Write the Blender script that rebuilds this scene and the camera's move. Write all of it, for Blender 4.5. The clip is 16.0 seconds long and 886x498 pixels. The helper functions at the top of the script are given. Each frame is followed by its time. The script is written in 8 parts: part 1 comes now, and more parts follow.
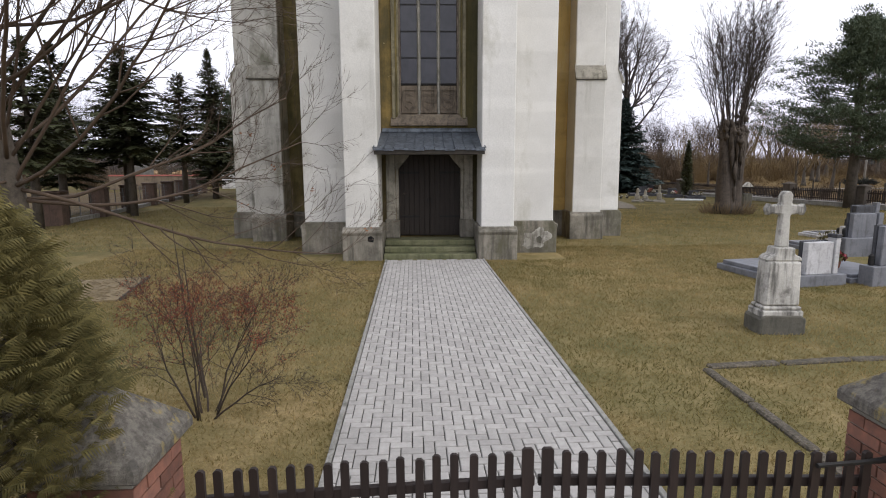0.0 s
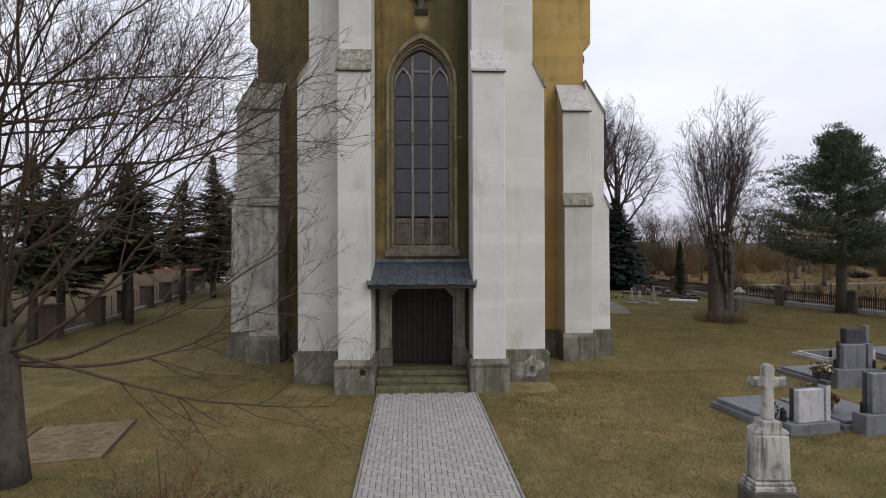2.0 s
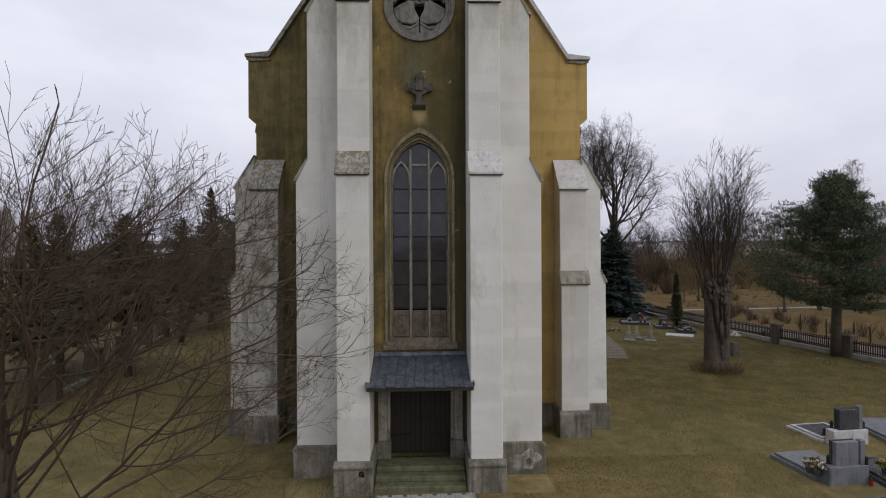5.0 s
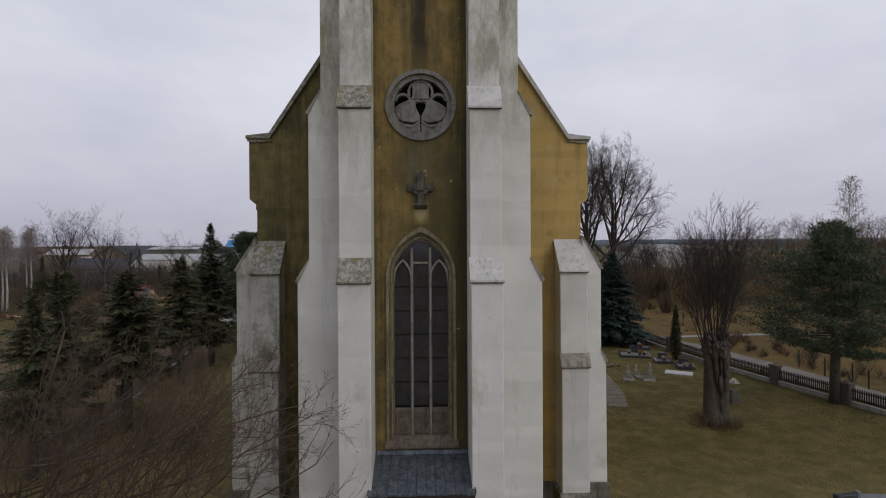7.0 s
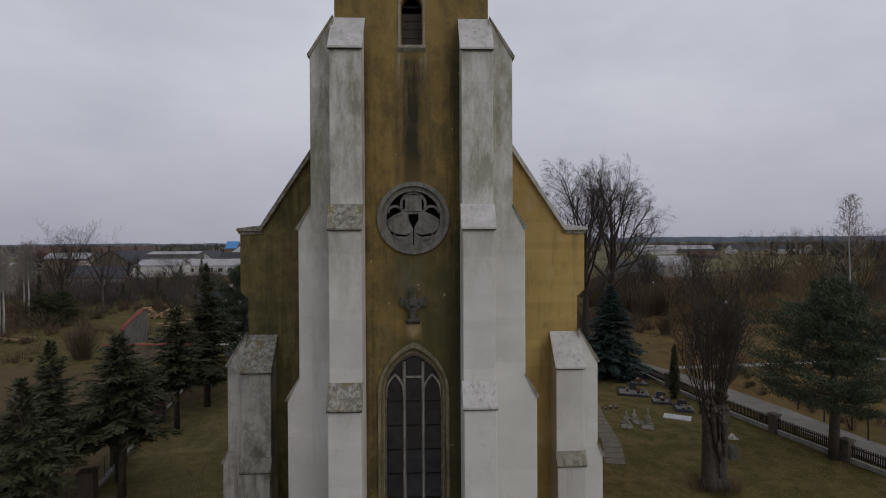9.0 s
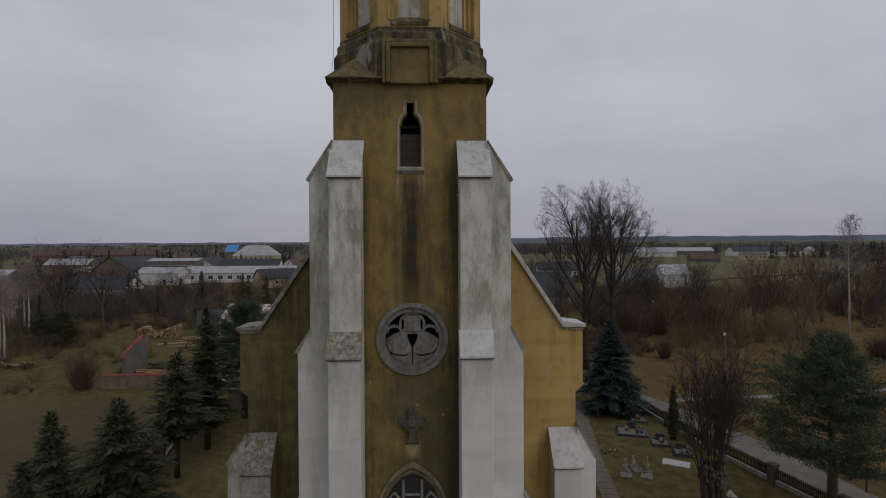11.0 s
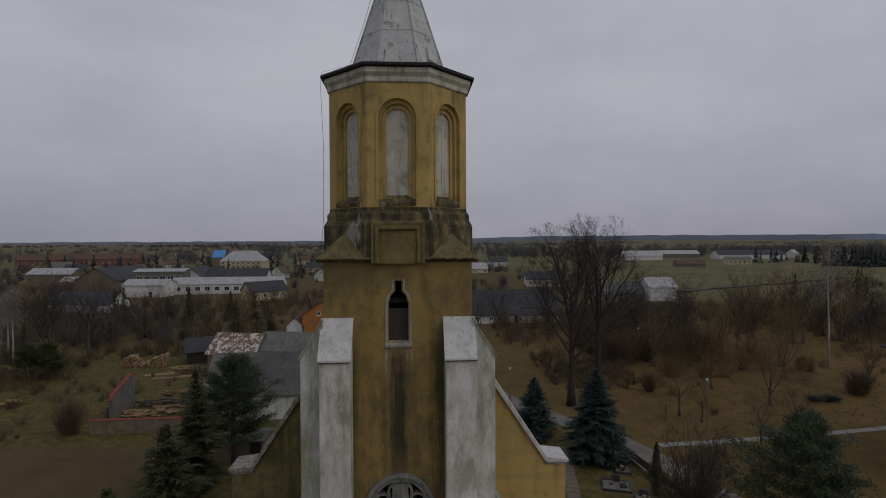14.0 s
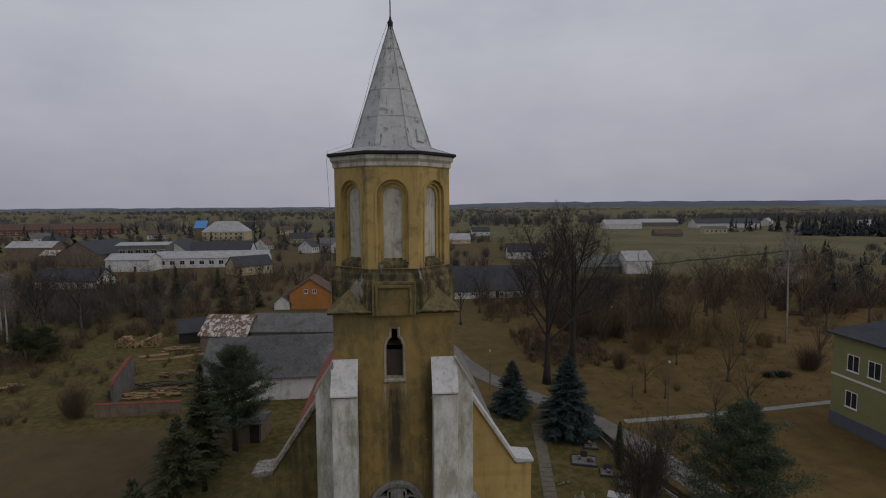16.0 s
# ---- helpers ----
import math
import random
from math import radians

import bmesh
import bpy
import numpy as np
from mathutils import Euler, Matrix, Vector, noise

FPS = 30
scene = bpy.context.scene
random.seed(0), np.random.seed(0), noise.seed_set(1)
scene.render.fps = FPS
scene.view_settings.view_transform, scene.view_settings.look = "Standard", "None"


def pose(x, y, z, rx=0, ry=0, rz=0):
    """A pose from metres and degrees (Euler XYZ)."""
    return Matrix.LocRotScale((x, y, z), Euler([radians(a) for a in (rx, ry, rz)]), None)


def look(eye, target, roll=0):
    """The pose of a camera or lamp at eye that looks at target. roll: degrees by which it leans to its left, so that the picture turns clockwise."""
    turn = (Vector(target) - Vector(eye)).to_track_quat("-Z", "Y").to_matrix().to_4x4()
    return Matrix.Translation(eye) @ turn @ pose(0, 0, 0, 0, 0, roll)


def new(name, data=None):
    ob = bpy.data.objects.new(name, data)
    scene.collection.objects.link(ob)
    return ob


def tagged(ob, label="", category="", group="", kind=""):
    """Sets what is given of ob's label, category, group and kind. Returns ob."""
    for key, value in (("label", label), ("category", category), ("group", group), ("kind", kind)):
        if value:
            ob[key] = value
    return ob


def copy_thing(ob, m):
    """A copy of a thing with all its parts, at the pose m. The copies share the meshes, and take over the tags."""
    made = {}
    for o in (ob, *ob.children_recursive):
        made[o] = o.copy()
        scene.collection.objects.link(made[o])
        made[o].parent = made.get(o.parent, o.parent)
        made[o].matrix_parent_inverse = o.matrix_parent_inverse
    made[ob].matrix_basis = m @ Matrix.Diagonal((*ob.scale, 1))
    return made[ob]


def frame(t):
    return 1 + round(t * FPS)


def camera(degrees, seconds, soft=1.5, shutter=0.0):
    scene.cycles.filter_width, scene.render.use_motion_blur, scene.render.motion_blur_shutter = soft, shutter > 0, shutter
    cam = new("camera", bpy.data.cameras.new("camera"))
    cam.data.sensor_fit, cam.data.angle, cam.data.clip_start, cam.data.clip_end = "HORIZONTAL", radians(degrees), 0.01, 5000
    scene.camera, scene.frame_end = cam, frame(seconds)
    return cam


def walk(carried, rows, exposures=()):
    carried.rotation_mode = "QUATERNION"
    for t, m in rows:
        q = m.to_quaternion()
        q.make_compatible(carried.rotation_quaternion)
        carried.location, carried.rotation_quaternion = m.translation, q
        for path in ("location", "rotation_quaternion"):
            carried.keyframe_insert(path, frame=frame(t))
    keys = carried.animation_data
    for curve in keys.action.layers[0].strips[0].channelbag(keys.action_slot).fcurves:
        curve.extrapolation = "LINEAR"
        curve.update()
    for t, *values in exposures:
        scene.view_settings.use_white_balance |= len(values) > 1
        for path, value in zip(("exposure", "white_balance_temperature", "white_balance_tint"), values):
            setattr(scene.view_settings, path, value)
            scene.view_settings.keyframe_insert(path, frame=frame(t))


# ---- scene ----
cam = camera(79.6, 16.0, soft=1.05)
METRES, EYE, TILT, LEAN, TURN = 24.5, 2.5, -8.8, 0.2, -1.7
ROWS = [
    (0.0, 0.0, 0.0, 0.0, 0.0, 0.0, -0.0),
    (0.5, 0.0026, -0.0034, 0.0124, -0.09, 2.0, -0.02),
    (1.0, 0.005, -0.0064, 0.0257, -0.12, 4.3, 0.0),
    (1.5, 0.0057, -0.0091, 0.0397, -0.21, 6.56, -0.02),
    (2.0, 0.0064, -0.0125, 0.0543, -0.22, 8.86, 0.03),
    (2.5, 0.0069, -0.0164, 0.0699, -0.25, 8.78, 0.03),
    (3.0, 0.0069, -0.0211, 0.0851, -0.3, 8.75, 0.09),
    (3.5, 0.0067, -0.0253, 0.1022, -0.37, 8.69, 0.06),
    (4.0, 0.0068, -0.0281, 0.1215, -0.38, 8.66, 0.1),
    (6.5, 0.0043, -0.0495, 0.2564, -0.53, 8.41, 0.17),
    (7.0, 0.0034, -0.0551, 0.2896, -0.56, 8.36, 0.2),
    (7.5, 0.0048, -0.0598, 0.3252, -0.58, 8.26, 0.16),
    (8.0, 0.0077, -0.0625, 0.3606, -0.56, 8.2, 0.18),
    (8.5, 0.0098, -0.0625, 0.3955, -0.55, 8.12, 0.2),
    (9.0, 0.0117, -0.0632, 0.4316, -0.59, 8.03, 0.17),
    (9.5, 0.0124, -0.0655, 0.4684, -0.59, 7.92, 0.19),
    (12.0, 0.0141, -0.1006, 0.6463, -0.58, 7.85, 0.16),
    (12.5, 0.0145, -0.1064, 0.6819, -0.55, 7.79, 0.16),
    (13.0, 0.0148, -0.111, 0.7184, -0.6, 7.75, 0.16),
    (13.5, 0.0158, -0.1214, 0.753, -1.09, 7.72, 0.23),
    (14.0, 0.0157, -0.1386, 0.7858, -1.79, 7.68, 0.36),
    (14.5, 0.0148, -0.1626, 0.8179, -2.58, 7.65, 0.49),
    (15.0, 0.0126, -0.1971, 0.847, -3.19, 7.37, 0.61),
    (15.5, 0.0091, -0.2427, 0.8732, -3.43, 5.71, 0.64),
    (16.0, 0.0047, -0.2963, 0.8983, -3.6, 3.98, 0.67),
]
EXPOSURES = ((0, 0.76), (1, 0.48), (2, 0.22), (4.2, 0.08), (7, -0.28), (9, -0.6), (12.5, -0.86), (14.5, -1.0), (15.5, -1.0), (16, -0.82))
walk(cam, [(t, pose(0, 0, EYE, TILT, LEAN, TURN) @ pose(METRES * x, METRES * y, METRES * z, 90 + pitch, roll, yaw)) for t, x, y, z, yaw, pitch, roll in ROWS], EXPOSURES)

# ---- overcast daylight ----
world = bpy.data.worlds.new("overcast_sky")
scene.world = world
world.use_nodes = True
wn, wl = world.node_tree.nodes, world.node_tree.links
wn.clear()
w_out = wn.new("ShaderNodeOutputWorld")
w_bg = wn.new("ShaderNodeBackground")
w_bg.inputs["Strength"].default_value = 0.088
w_sky = wn.new("ShaderNodeTexSky")
w_sky.sky_type = "NISHITA"
w_sky.sun_disc = False
w_sky.sun_elevation, w_sky.sun_rotation = radians(38), radians(120)
w_sky.dust_density = 3.0
w_co = wn.new("ShaderNodeTexCoord")
w_map = wn.new("ShaderNodeMapping")
w_map.inputs["Scale"].default_value = (1.0, 1.0, 2.4)
w_noise = wn.new("ShaderNodeTexNoise")
w_noise.inputs["Scale"].default_value = 1.7
w_noise.inputs["Detail"].default_value = 5.0
w_noise.inputs["Roughness"].default_value = 0.55
w_ramp = wn.new("ShaderNodeValToRGB")
w_ramp.color_ramp.elements[0].position, w_ramp.color_ramp.elements[1].position = 0.34, 0.68
w_ramp.color_ramp.elements[0].color = (7.6, 7.95, 9.25, 1)
w_ramp.color_ramp.elements[1].color = (10.3, 10.5, 11.6, 1)
w_sep = wn.new("ShaderNodeSeparateXYZ")
w_hz = wn.new("ShaderNodeValToRGB")
w_hz.color_ramp.elements[0].position, w_hz.color_ramp.elements[1].position = 0.0, 0.30
w_hz.color_ramp.elements[0].color = (0.80, 0.765, 0.80, 1)
w_hz.color_ramp.elements[1].color = (1.0, 1.0, 1.0, 1)
w_mul = wn.new("ShaderNodeMixRGB")
w_mul.blend_type = "MULTIPLY"
w_mul.inputs["Fac"].default_value = 1.0
w_mix = wn.new("ShaderNodeMixRGB")
w_mix.inputs["Fac"].default_value = 0.93
wl.new(w_co.outputs["Generated"], w_map.inputs["Vector"])
wl.new(w_map.outputs["Vector"], w_noise.inputs["Vector"])
wl.new(w_noise.outputs["Fac"], w_ramp.inputs["Fac"])
wl.new(w_co.outputs["Generated"], w_sep.inputs["Vector"])
wl.new(w_sep.outputs["Z"], w_hz.inputs["Fac"])
wl.new(w_ramp.outputs["Color"], w_mul.inputs["Color1"])
wl.new(w_hz.outputs["Color"], w_mul.inputs["Color2"])
wl.new(w_sky.outputs["Color"], w_mix.inputs["Color1"])
wl.new(w_mul.outputs["Color"], w_mix.inputs["Color2"])
wl.new(w_mix.outputs["Color"], w_bg.inputs["Color"])
wl.new(w_bg.outputs["Background"], w_out.inputs["Surface"])

sun = new("sun", bpy.data.lights.new("sun", "SUN"))
sun.data.energy, sun.data.angle, sun.data.color = 1.0, radians(60), (1.0, 0.96, 0.9)
sun.matrix_world = look((30, -24, 30), (0, 0, 0))

# ---- materials ----
def base_material(name, roughness=0.85, metallic=0.0, specular=0.3):
    m = bpy.data.materials.new(name)
    m.use_nodes = True
    n, l = m.node_tree.nodes, m.node_tree.links
    b = n["Principled BSDF"]
    b.inputs["Roughness"].default_value = roughness
    b.inputs["Metallic"].default_value = metallic
    b.inputs["Specular IOR Level"].default_value = specular
    return m, n, l, b


def tex_noise(n, l, vec, scale, detail=4.0, rough=0.6, squash=None, shift=0.0):
    if squash or shift:
        mp = n.new("ShaderNodeMapping")
        mp.inputs["Scale"].default_value = squash or (1, 1, 1)
        mp.inputs["Location"].default_value = (shift, shift * 0.7, shift * 1.3)
        l.new(vec, mp.inputs["Vector"])
        vec = mp.outputs["Vector"]
    t = n.new("ShaderNodeTexNoise")
    t.inputs["Scale"].default_value, t.inputs["Detail"].default_value, t.inputs["Roughness"].default_value = scale, detail, rough
    l.new(vec, t.inputs["Vector"])
    return t.outputs["Fac"]


def tex_ramp(n, l, fac, p0, p1, c0=(0, 0, 0), c1=(1, 1, 1)):
    r = n.new("ShaderNodeValToRGB")
    r.color_ramp.elements[0].position, r.color_ramp.elements[1].position = p0, p1
    r.color_ramp.elements[0].color, r.color_ramp.elements[1].color = (*c0, 1), (*c1, 1)
    l.new(fac, r.inputs["Fac"])
    return r.outputs["Color"]


def tex_mix(n, l, fac, a, b, mode="MIX"):
    x = n.new("ShaderNodeMixRGB")
    x.blend_type = mode
    for socket, v in (("Fac", fac), ("Color1", a), ("Color2", b)):
        if isinstance(v, (int, float)):
            x.inputs[socket].default_value = v
        elif isinstance(v, tuple):
            x.inputs[socket].default_value = (*v, 1)
        else:
            l.new(v, x.inputs[socket])
    return x.outputs["Color"]


def tex_bump(n, l, b, height, strength=0.3, distance=0.02):
    u = n.new("ShaderNodeBump")
    u.inputs["Strength"].default_value, u.inputs["Distance"].default_value = strength, distance
    l.new(height, u.inputs["Height"])
    l.new(u.outputs["Normal"], b.inputs["Normal"])


def place_vec(n):
    return n.new("ShaderNodeNewGeometry").outputs["Position"]


def weathered(name, main, second, stain, amount=(0.5, 0.68), streak=(0.52, 0.72), scale=1.0, roughness=0.9, bump=0.35, grain=30.0, stain2=None, stain2_range=(0.55, 0.7), metallic=0.0, streak_mix=0.8, specular=0.25, bands=0.0, exposed=None):
    """A mottled surface: two tones, fine grain, blotches and vertical runs of dirt."""
    m, n, l, b = base_material(name, roughness, metallic, specular)
    v = place_vec(n)
    big = tex_noise(n, l, v, 0.7 * scale, 5, 0.62)
    col = tex_mix(n, l, tex_ramp(n, l, big, 0.35, 0.65), main, second)
    blot = tex_noise(n, l, v, 1.6 * scale, 7, 0.7, shift=7.3)
    col = tex_mix(n, l, tex_ramp(n, l, blot, amount[0], amount[1]), col, tex_mix(n, l, 0.65, col, stain))
    run = tex_noise(n, l, v, 2.2 * scale, 6, 0.65, squash=(1.6, 1.6, 0.16), shift=3.1)
    rf = tex_mix(n, l, 1.0, tex_ramp(n, l, run, streak[0], streak[1]), (streak_mix, streak_mix, streak_mix), "MULTIPLY")
    col = tex_mix(n, l, rf, col, stain)
    if stain2:
        s2 = tex_noise(n, l, v, 0.9 * scale, 6, 0.68, squash=(1, 1, 0.45), shift=19.0)
        col = tex_mix(n, l, tex_ramp(n, l, s2, *stain2_range), col, stain2)
    if exposed:
        # grey-green growth on the weather side, thickening with height
        z0, z1, tone, most = exposed
        up = n.new("ShaderNodeMapRange")
        up.inputs["From Min"].default_value, up.inputs["From Max"].default_value = z0, z1
        sp = n.new("ShaderNodeSeparateXYZ")
        l.new(v, sp.inputs["Vector"])
        l.new(sp.outputs["Z"], up.inputs["Value"])
        film = tex_ramp(n, l, tex_noise(n, l, v, 2.3 * scale, 7, 0.72, squash=(1, 1, 0.32), shift=43.0), 0.40, 0.60)
        film = tex_mix(n, l, 1.0, film, up.outputs["Result"], "MULTIPLY")
        col = tex_mix(n, l, tex_mix(n, l, 1.0, film, (most, most, most), "MULTIPLY"), col, tone)
    if bands:
        # day's work of replastering: lifts of slightly different tone with soft uneven joints
        lift = tex_noise(n, l, v, 0.45, 2, 0.5, squash=(0.03, 0.03, 1.0), shift=27.0)
        r = n.new("ShaderNodeValToRGB")
        r.color_ramp.interpolation = "LINEAR"
        tones = (1.0, 1 - bands, 1 + 0.4 * bands, 1 - 0.55 * bands, 1.0)
        r.color_ramp.elements[0].position, r.color_ramp.elements[1].position = 0.30, 0.72
        for k, pos in enumerate((0.40, 0.415, 0.49, 0.50, 0.57, 0.59)):
            tone = tones[(k + 1) // 2]
            r.color_ramp.elements.new(pos).color = (tone, tone, tone * 0.985, 1)
        r.color_ramp.elements[0].color = (1, 1, 1, 1)
        l.new(lift, r.inputs["Fac"])
        col = tex_mix(n, l, 1.0, col, r.outputs["Color"], "MULTIPLY")
    fine = tex_noise(n, l, v, grain, 5, 0.7)
    col = tex_mix(n, l, 1.0, col, tex_ramp(n, l, fine, 0.2, 0.8, (0.82, 0.82, 0.82), (1.12, 1.12, 1.12)), "MULTIPLY")
    l.new(col, b.inputs["Base Color"])
    tex_bump(n, l, b, fine, bump, 0.012)
    return m


def tower_wall_material():
    """Ochre plaster: olive algae, darker to one side, a black run under the belfry sill, a pale wash under the cross."""
    m, n, l, b = base_material("algae_streaked_ochre_wall", 0.9, 0, 0.25)
    v = place_vec(n)
    sep = n.new("ShaderNodeSeparateXYZ")
    l.new(v, sep.inputs["Vector"])

    def calc(op, a, c, clamp=False):
        q = n.new("ShaderNodeMath")
        q.operation, q.use_clamp = op, clamp
        for i, w in enumerate((a, c)):
            if isinstance(w, (int, float)):
                q.inputs[i].default_value = w
            else:
                l.new(w, q.inputs[i])
        return q.outputs[0]

    def bell(value, centre, half):
        """One at the centre, falling to nothing at the half width."""
        return calc("SUBTRACT", 1.0, calc("DIVIDE", calc("ABSOLUTE", calc("SUBTRACT", value, centre), 0), half), True)

    px, pz = sep.outputs["X"], sep.outputs["Z"]
    off = calc("ABSOLUTE", calc("SUBTRACT", px, 0.07), 0)
    ragged = calc("MULTIPLY", calc("SUBTRACT", tex_noise(n, l, v, 1.3, 7, 0.72, shift=2.0), 0.5), 2.2)
    runs = calc("MULTIPLY", calc("SUBTRACT", tex_noise(n, l, v, 2.4, 6, 0.68, squash=(1.7, 1.7, 0.11), shift=5.0), 0.5), 2.6)
    col = tex_mix(n, l, tex_ramp(n, l, tex_noise(n, l, v, 0.8, 5, 0.65), 0.35, 0.65), (0.290, 0.196, 0.066), (0.205, 0.146, 0.054))
    # pale worn patches
    worn = tex_ramp(n, l, tex_noise(n, l, v, 1.7, 7, 0.72, squash=(1, 1, 0.7), shift=23.0), 0.56, 0.70)
    col = tex_mix(n, l, tex_mix(n, l, 1.0, worn, (0.55, 0.55, 0.55), "MULTIPLY"), col, (0.335, 0.262, 0.118))
    # olive growth over the lower wall, stronger towards the right
    low = calc("MULTIPLY", calc("SUBTRACT", 14.3, pz), 0.5)
    low = calc("ADD", calc("MULTIPLY", calc("MINIMUM", low, 1.0), calc("ADD", calc("MULTIPLY", px, 0.36), 0.74)), calc("ADD", ragged, calc("MULTIPLY", runs, 0.7)), True)
    col = tex_mix(n, l, calc("MULTIPLY", low, 0.88), col, (0.080, 0.071, 0.027))
    grey = tex_ramp(n, l, tex_noise(n, l, v, 1.0, 6, 0.7, squash=(1, 1, 0.5), shift=37.0), 0.48, 0.66)
    grey = calc("MULTIPLY", calc("MULTIPLY", grey, bell(px, 0.0, 1.3)), bell(pz, 11.8, 2.6))
    col = tex_mix(n, l, grey, col, (0.135, 0.125, 0.088))
    # ragged darkening towards both edges, ending below the buttress tops
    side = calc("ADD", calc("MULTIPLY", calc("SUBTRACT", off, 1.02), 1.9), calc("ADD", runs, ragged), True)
    below_caps = calc("MULTIPLY", calc("SUBTRACT", 19.6, pz), 0.8, True)
    col = tex_mix(n, l, calc("MULTIPLY", calc("MULTIPLY", side, 0.85), below_caps), col, (0.050, 0.043, 0.021))
    # further darkening towards the right edge
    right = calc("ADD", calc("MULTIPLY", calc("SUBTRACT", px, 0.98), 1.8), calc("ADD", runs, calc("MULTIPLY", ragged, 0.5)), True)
    col = tex_mix(n, l, calc("MULTIPLY", calc("MULTIPLY", right, 0.75), below_caps), col, (0.042, 0.040, 0.018))
    run = calc("MULTIPLY", calc("SUBTRACT", 0.64, off), 1.7)
    run = calc("MULTIPLY", calc("ADD", run, calc("ADD", runs, calc("MULTIPLY", ragged, 0.6)), True), calc("MULTIPLY", calc("SUBTRACT", 18.9, pz), 2.0, True))
    run = calc("MULTIPLY", run, calc("MULTIPLY", calc("SUBTRACT", pz, 13.6), 0.45, True))
    col = tex_mix(n, l, calc("MULTIPLY", run, 0.92), col, (0.030, 0.028, 0.020))
    lime = calc("MULTIPLY", calc("MULTIPLY", bell(off, 0.33, 0.14), bell(pz, 18.5, 0.9)), tex_ramp(n, l, tex_noise(n, l, v, 4.0, 5, 0.7, squash=(1.6, 1.6, 0.12)), 0.38, 0.62))
    col = tex_mix(n, l, lime, col, (0.42, 0.40, 0.33))
    # mottled darkening towards the top, more on the left
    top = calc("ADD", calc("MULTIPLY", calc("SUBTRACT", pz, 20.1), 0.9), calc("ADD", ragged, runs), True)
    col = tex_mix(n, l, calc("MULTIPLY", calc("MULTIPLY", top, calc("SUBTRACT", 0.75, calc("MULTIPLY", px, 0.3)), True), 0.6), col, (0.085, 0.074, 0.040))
    wash = calc("MULTIPLY", bell(off, 0.0, 0.26), calc("MULTIPLY", calc("SUBTRACT", pz, 10.30), 2.4, True))
    wash = calc("MULTIPLY", calc("MULTIPLY", wash, calc("MULTIPLY", calc("SUBTRACT", 10.86, pz), 30.0, True)), 1.9, True)
    col = tex_mix(n, l, calc("MULTIPLY", wash, 0.9), col, (0.40, 0.315, 0.165))
    blot = tex_ramp(n, l, tex_noise(n, l, v, 1.5, 7, 0.74, squash=(1, 1, 0.6), shift=13.0), 0.48, 0.64)
    col = tex_mix(n, l, tex_mix(n, l, 1.0, blot, (0.62, 0.62, 0.62), "MULTIPLY"), col, (0.085, 0.072, 0.038))
    chip = tex_ramp(n, l, tex_noise(n, l, v, 5.5, 4, 0.6, shift=51.0), 0.71, 0.73)
    col = tex_mix(n, l, chip, col, (0.40, 0.33, 0.20))
    fine = tex_noise(n, l, v, 28.0, 5, 0.7)
    col = tex_mix(n, l, 1.0, col, tex_ramp(n, l, fine, 0.2, 0.8, (0.8, 0.8, 0.8), (1.15, 1.15, 1.15)), "MULTIPLY")
    l.new(col, b.inputs["Base Color"])
    tex_bump(n, l, b, fine, 0.35, 0.012)
    return m


def simple(name, c, c2=None, scale=6.0, roughness=0.7, metallic=0.0, bump=0.15, specular=0.3, random_tone=0.0, stretch=None):
    """Two tones of noise, with an optional tone for each piece."""
    m, n, l, b = base_material(name, roughness, metallic, specular)
    v = place_vec(n)
    f = tex_noise(n, l, v, scale, 6, 0.65, squash=stretch)
    col = tex_mix(n, l, tex_ramp(n, l, f, 0.3, 0.7), c, c2 or tuple(x * 0.7 for x in c))
    if random_tone:
        o = n.new("ShaderNodeObjectInfo")
        lo, hi = 1 - random_tone, 1 + random_tone
        col = tex_mix(n, l, 1.0, col, tex_ramp(n, l, o.outputs["Random"], 0, 1, (lo, lo, lo), (hi, hi, hi)), "MULTIPLY")
    l.new(col, b.inputs["Base Color"])
    if bump:
        tex_bump(n, l, b, f, bump, 0.01)
    return m


def leafy(name, dark, light, roughness=0.7, scale=0.6):
    """Foliage: a tone for each small island and a slow change over the plant."""
    m, n, l, b = base_material(name, roughness, 0, 0.2)
    g = n.new("ShaderNodeNewGeometry")
    f = tex_noise(n, l, g.outputs["Position"], scale, 4, 0.6)
    mixed = tex_mix(n, l, 0.5, tex_ramp(n, l, f, 0.3, 0.7), g.outputs["Random Per Island"])
    l.new(tex_mix(n, l, mixed, dark, light), b.inputs["Base Color"])
    return m


M = {}
M["plaster"] = weathered("weathered_white_plaster", (0.66, 0.646, 0.615), (0.54, 0.528, 0.498), (0.30, 0.29, 0.245), (0.58, 0.80), (0.58, 0.80), 0.7, streak_mix=0.6, stain2=(0.36, 0.345, 0.285), stain2_range=(0.58, 0.76), bands=0.05, exposed=(10.5, 15.5, (0.225, 0.222, 0.150), 0.85))
M["plaster_clean"] = weathered("white_plaster", (0.69, 0.678, 0.652), (0.60, 0.588, 0.562), (0.36, 0.35, 0.30), (0.60, 0.82), (0.60, 0.82), 0.7, streak_mix=0.5, stain2=(0.44, 0.425, 0.37), stain2_range=(0.58, 0.76), bands=0.05, exposed=(11.0, 15.5, (0.25, 0.246, 0.170), 0.85))
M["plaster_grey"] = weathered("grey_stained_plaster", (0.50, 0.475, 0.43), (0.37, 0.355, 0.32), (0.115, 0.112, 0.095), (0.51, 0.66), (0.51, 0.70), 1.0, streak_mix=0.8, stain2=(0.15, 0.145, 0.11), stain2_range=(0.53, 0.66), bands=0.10)
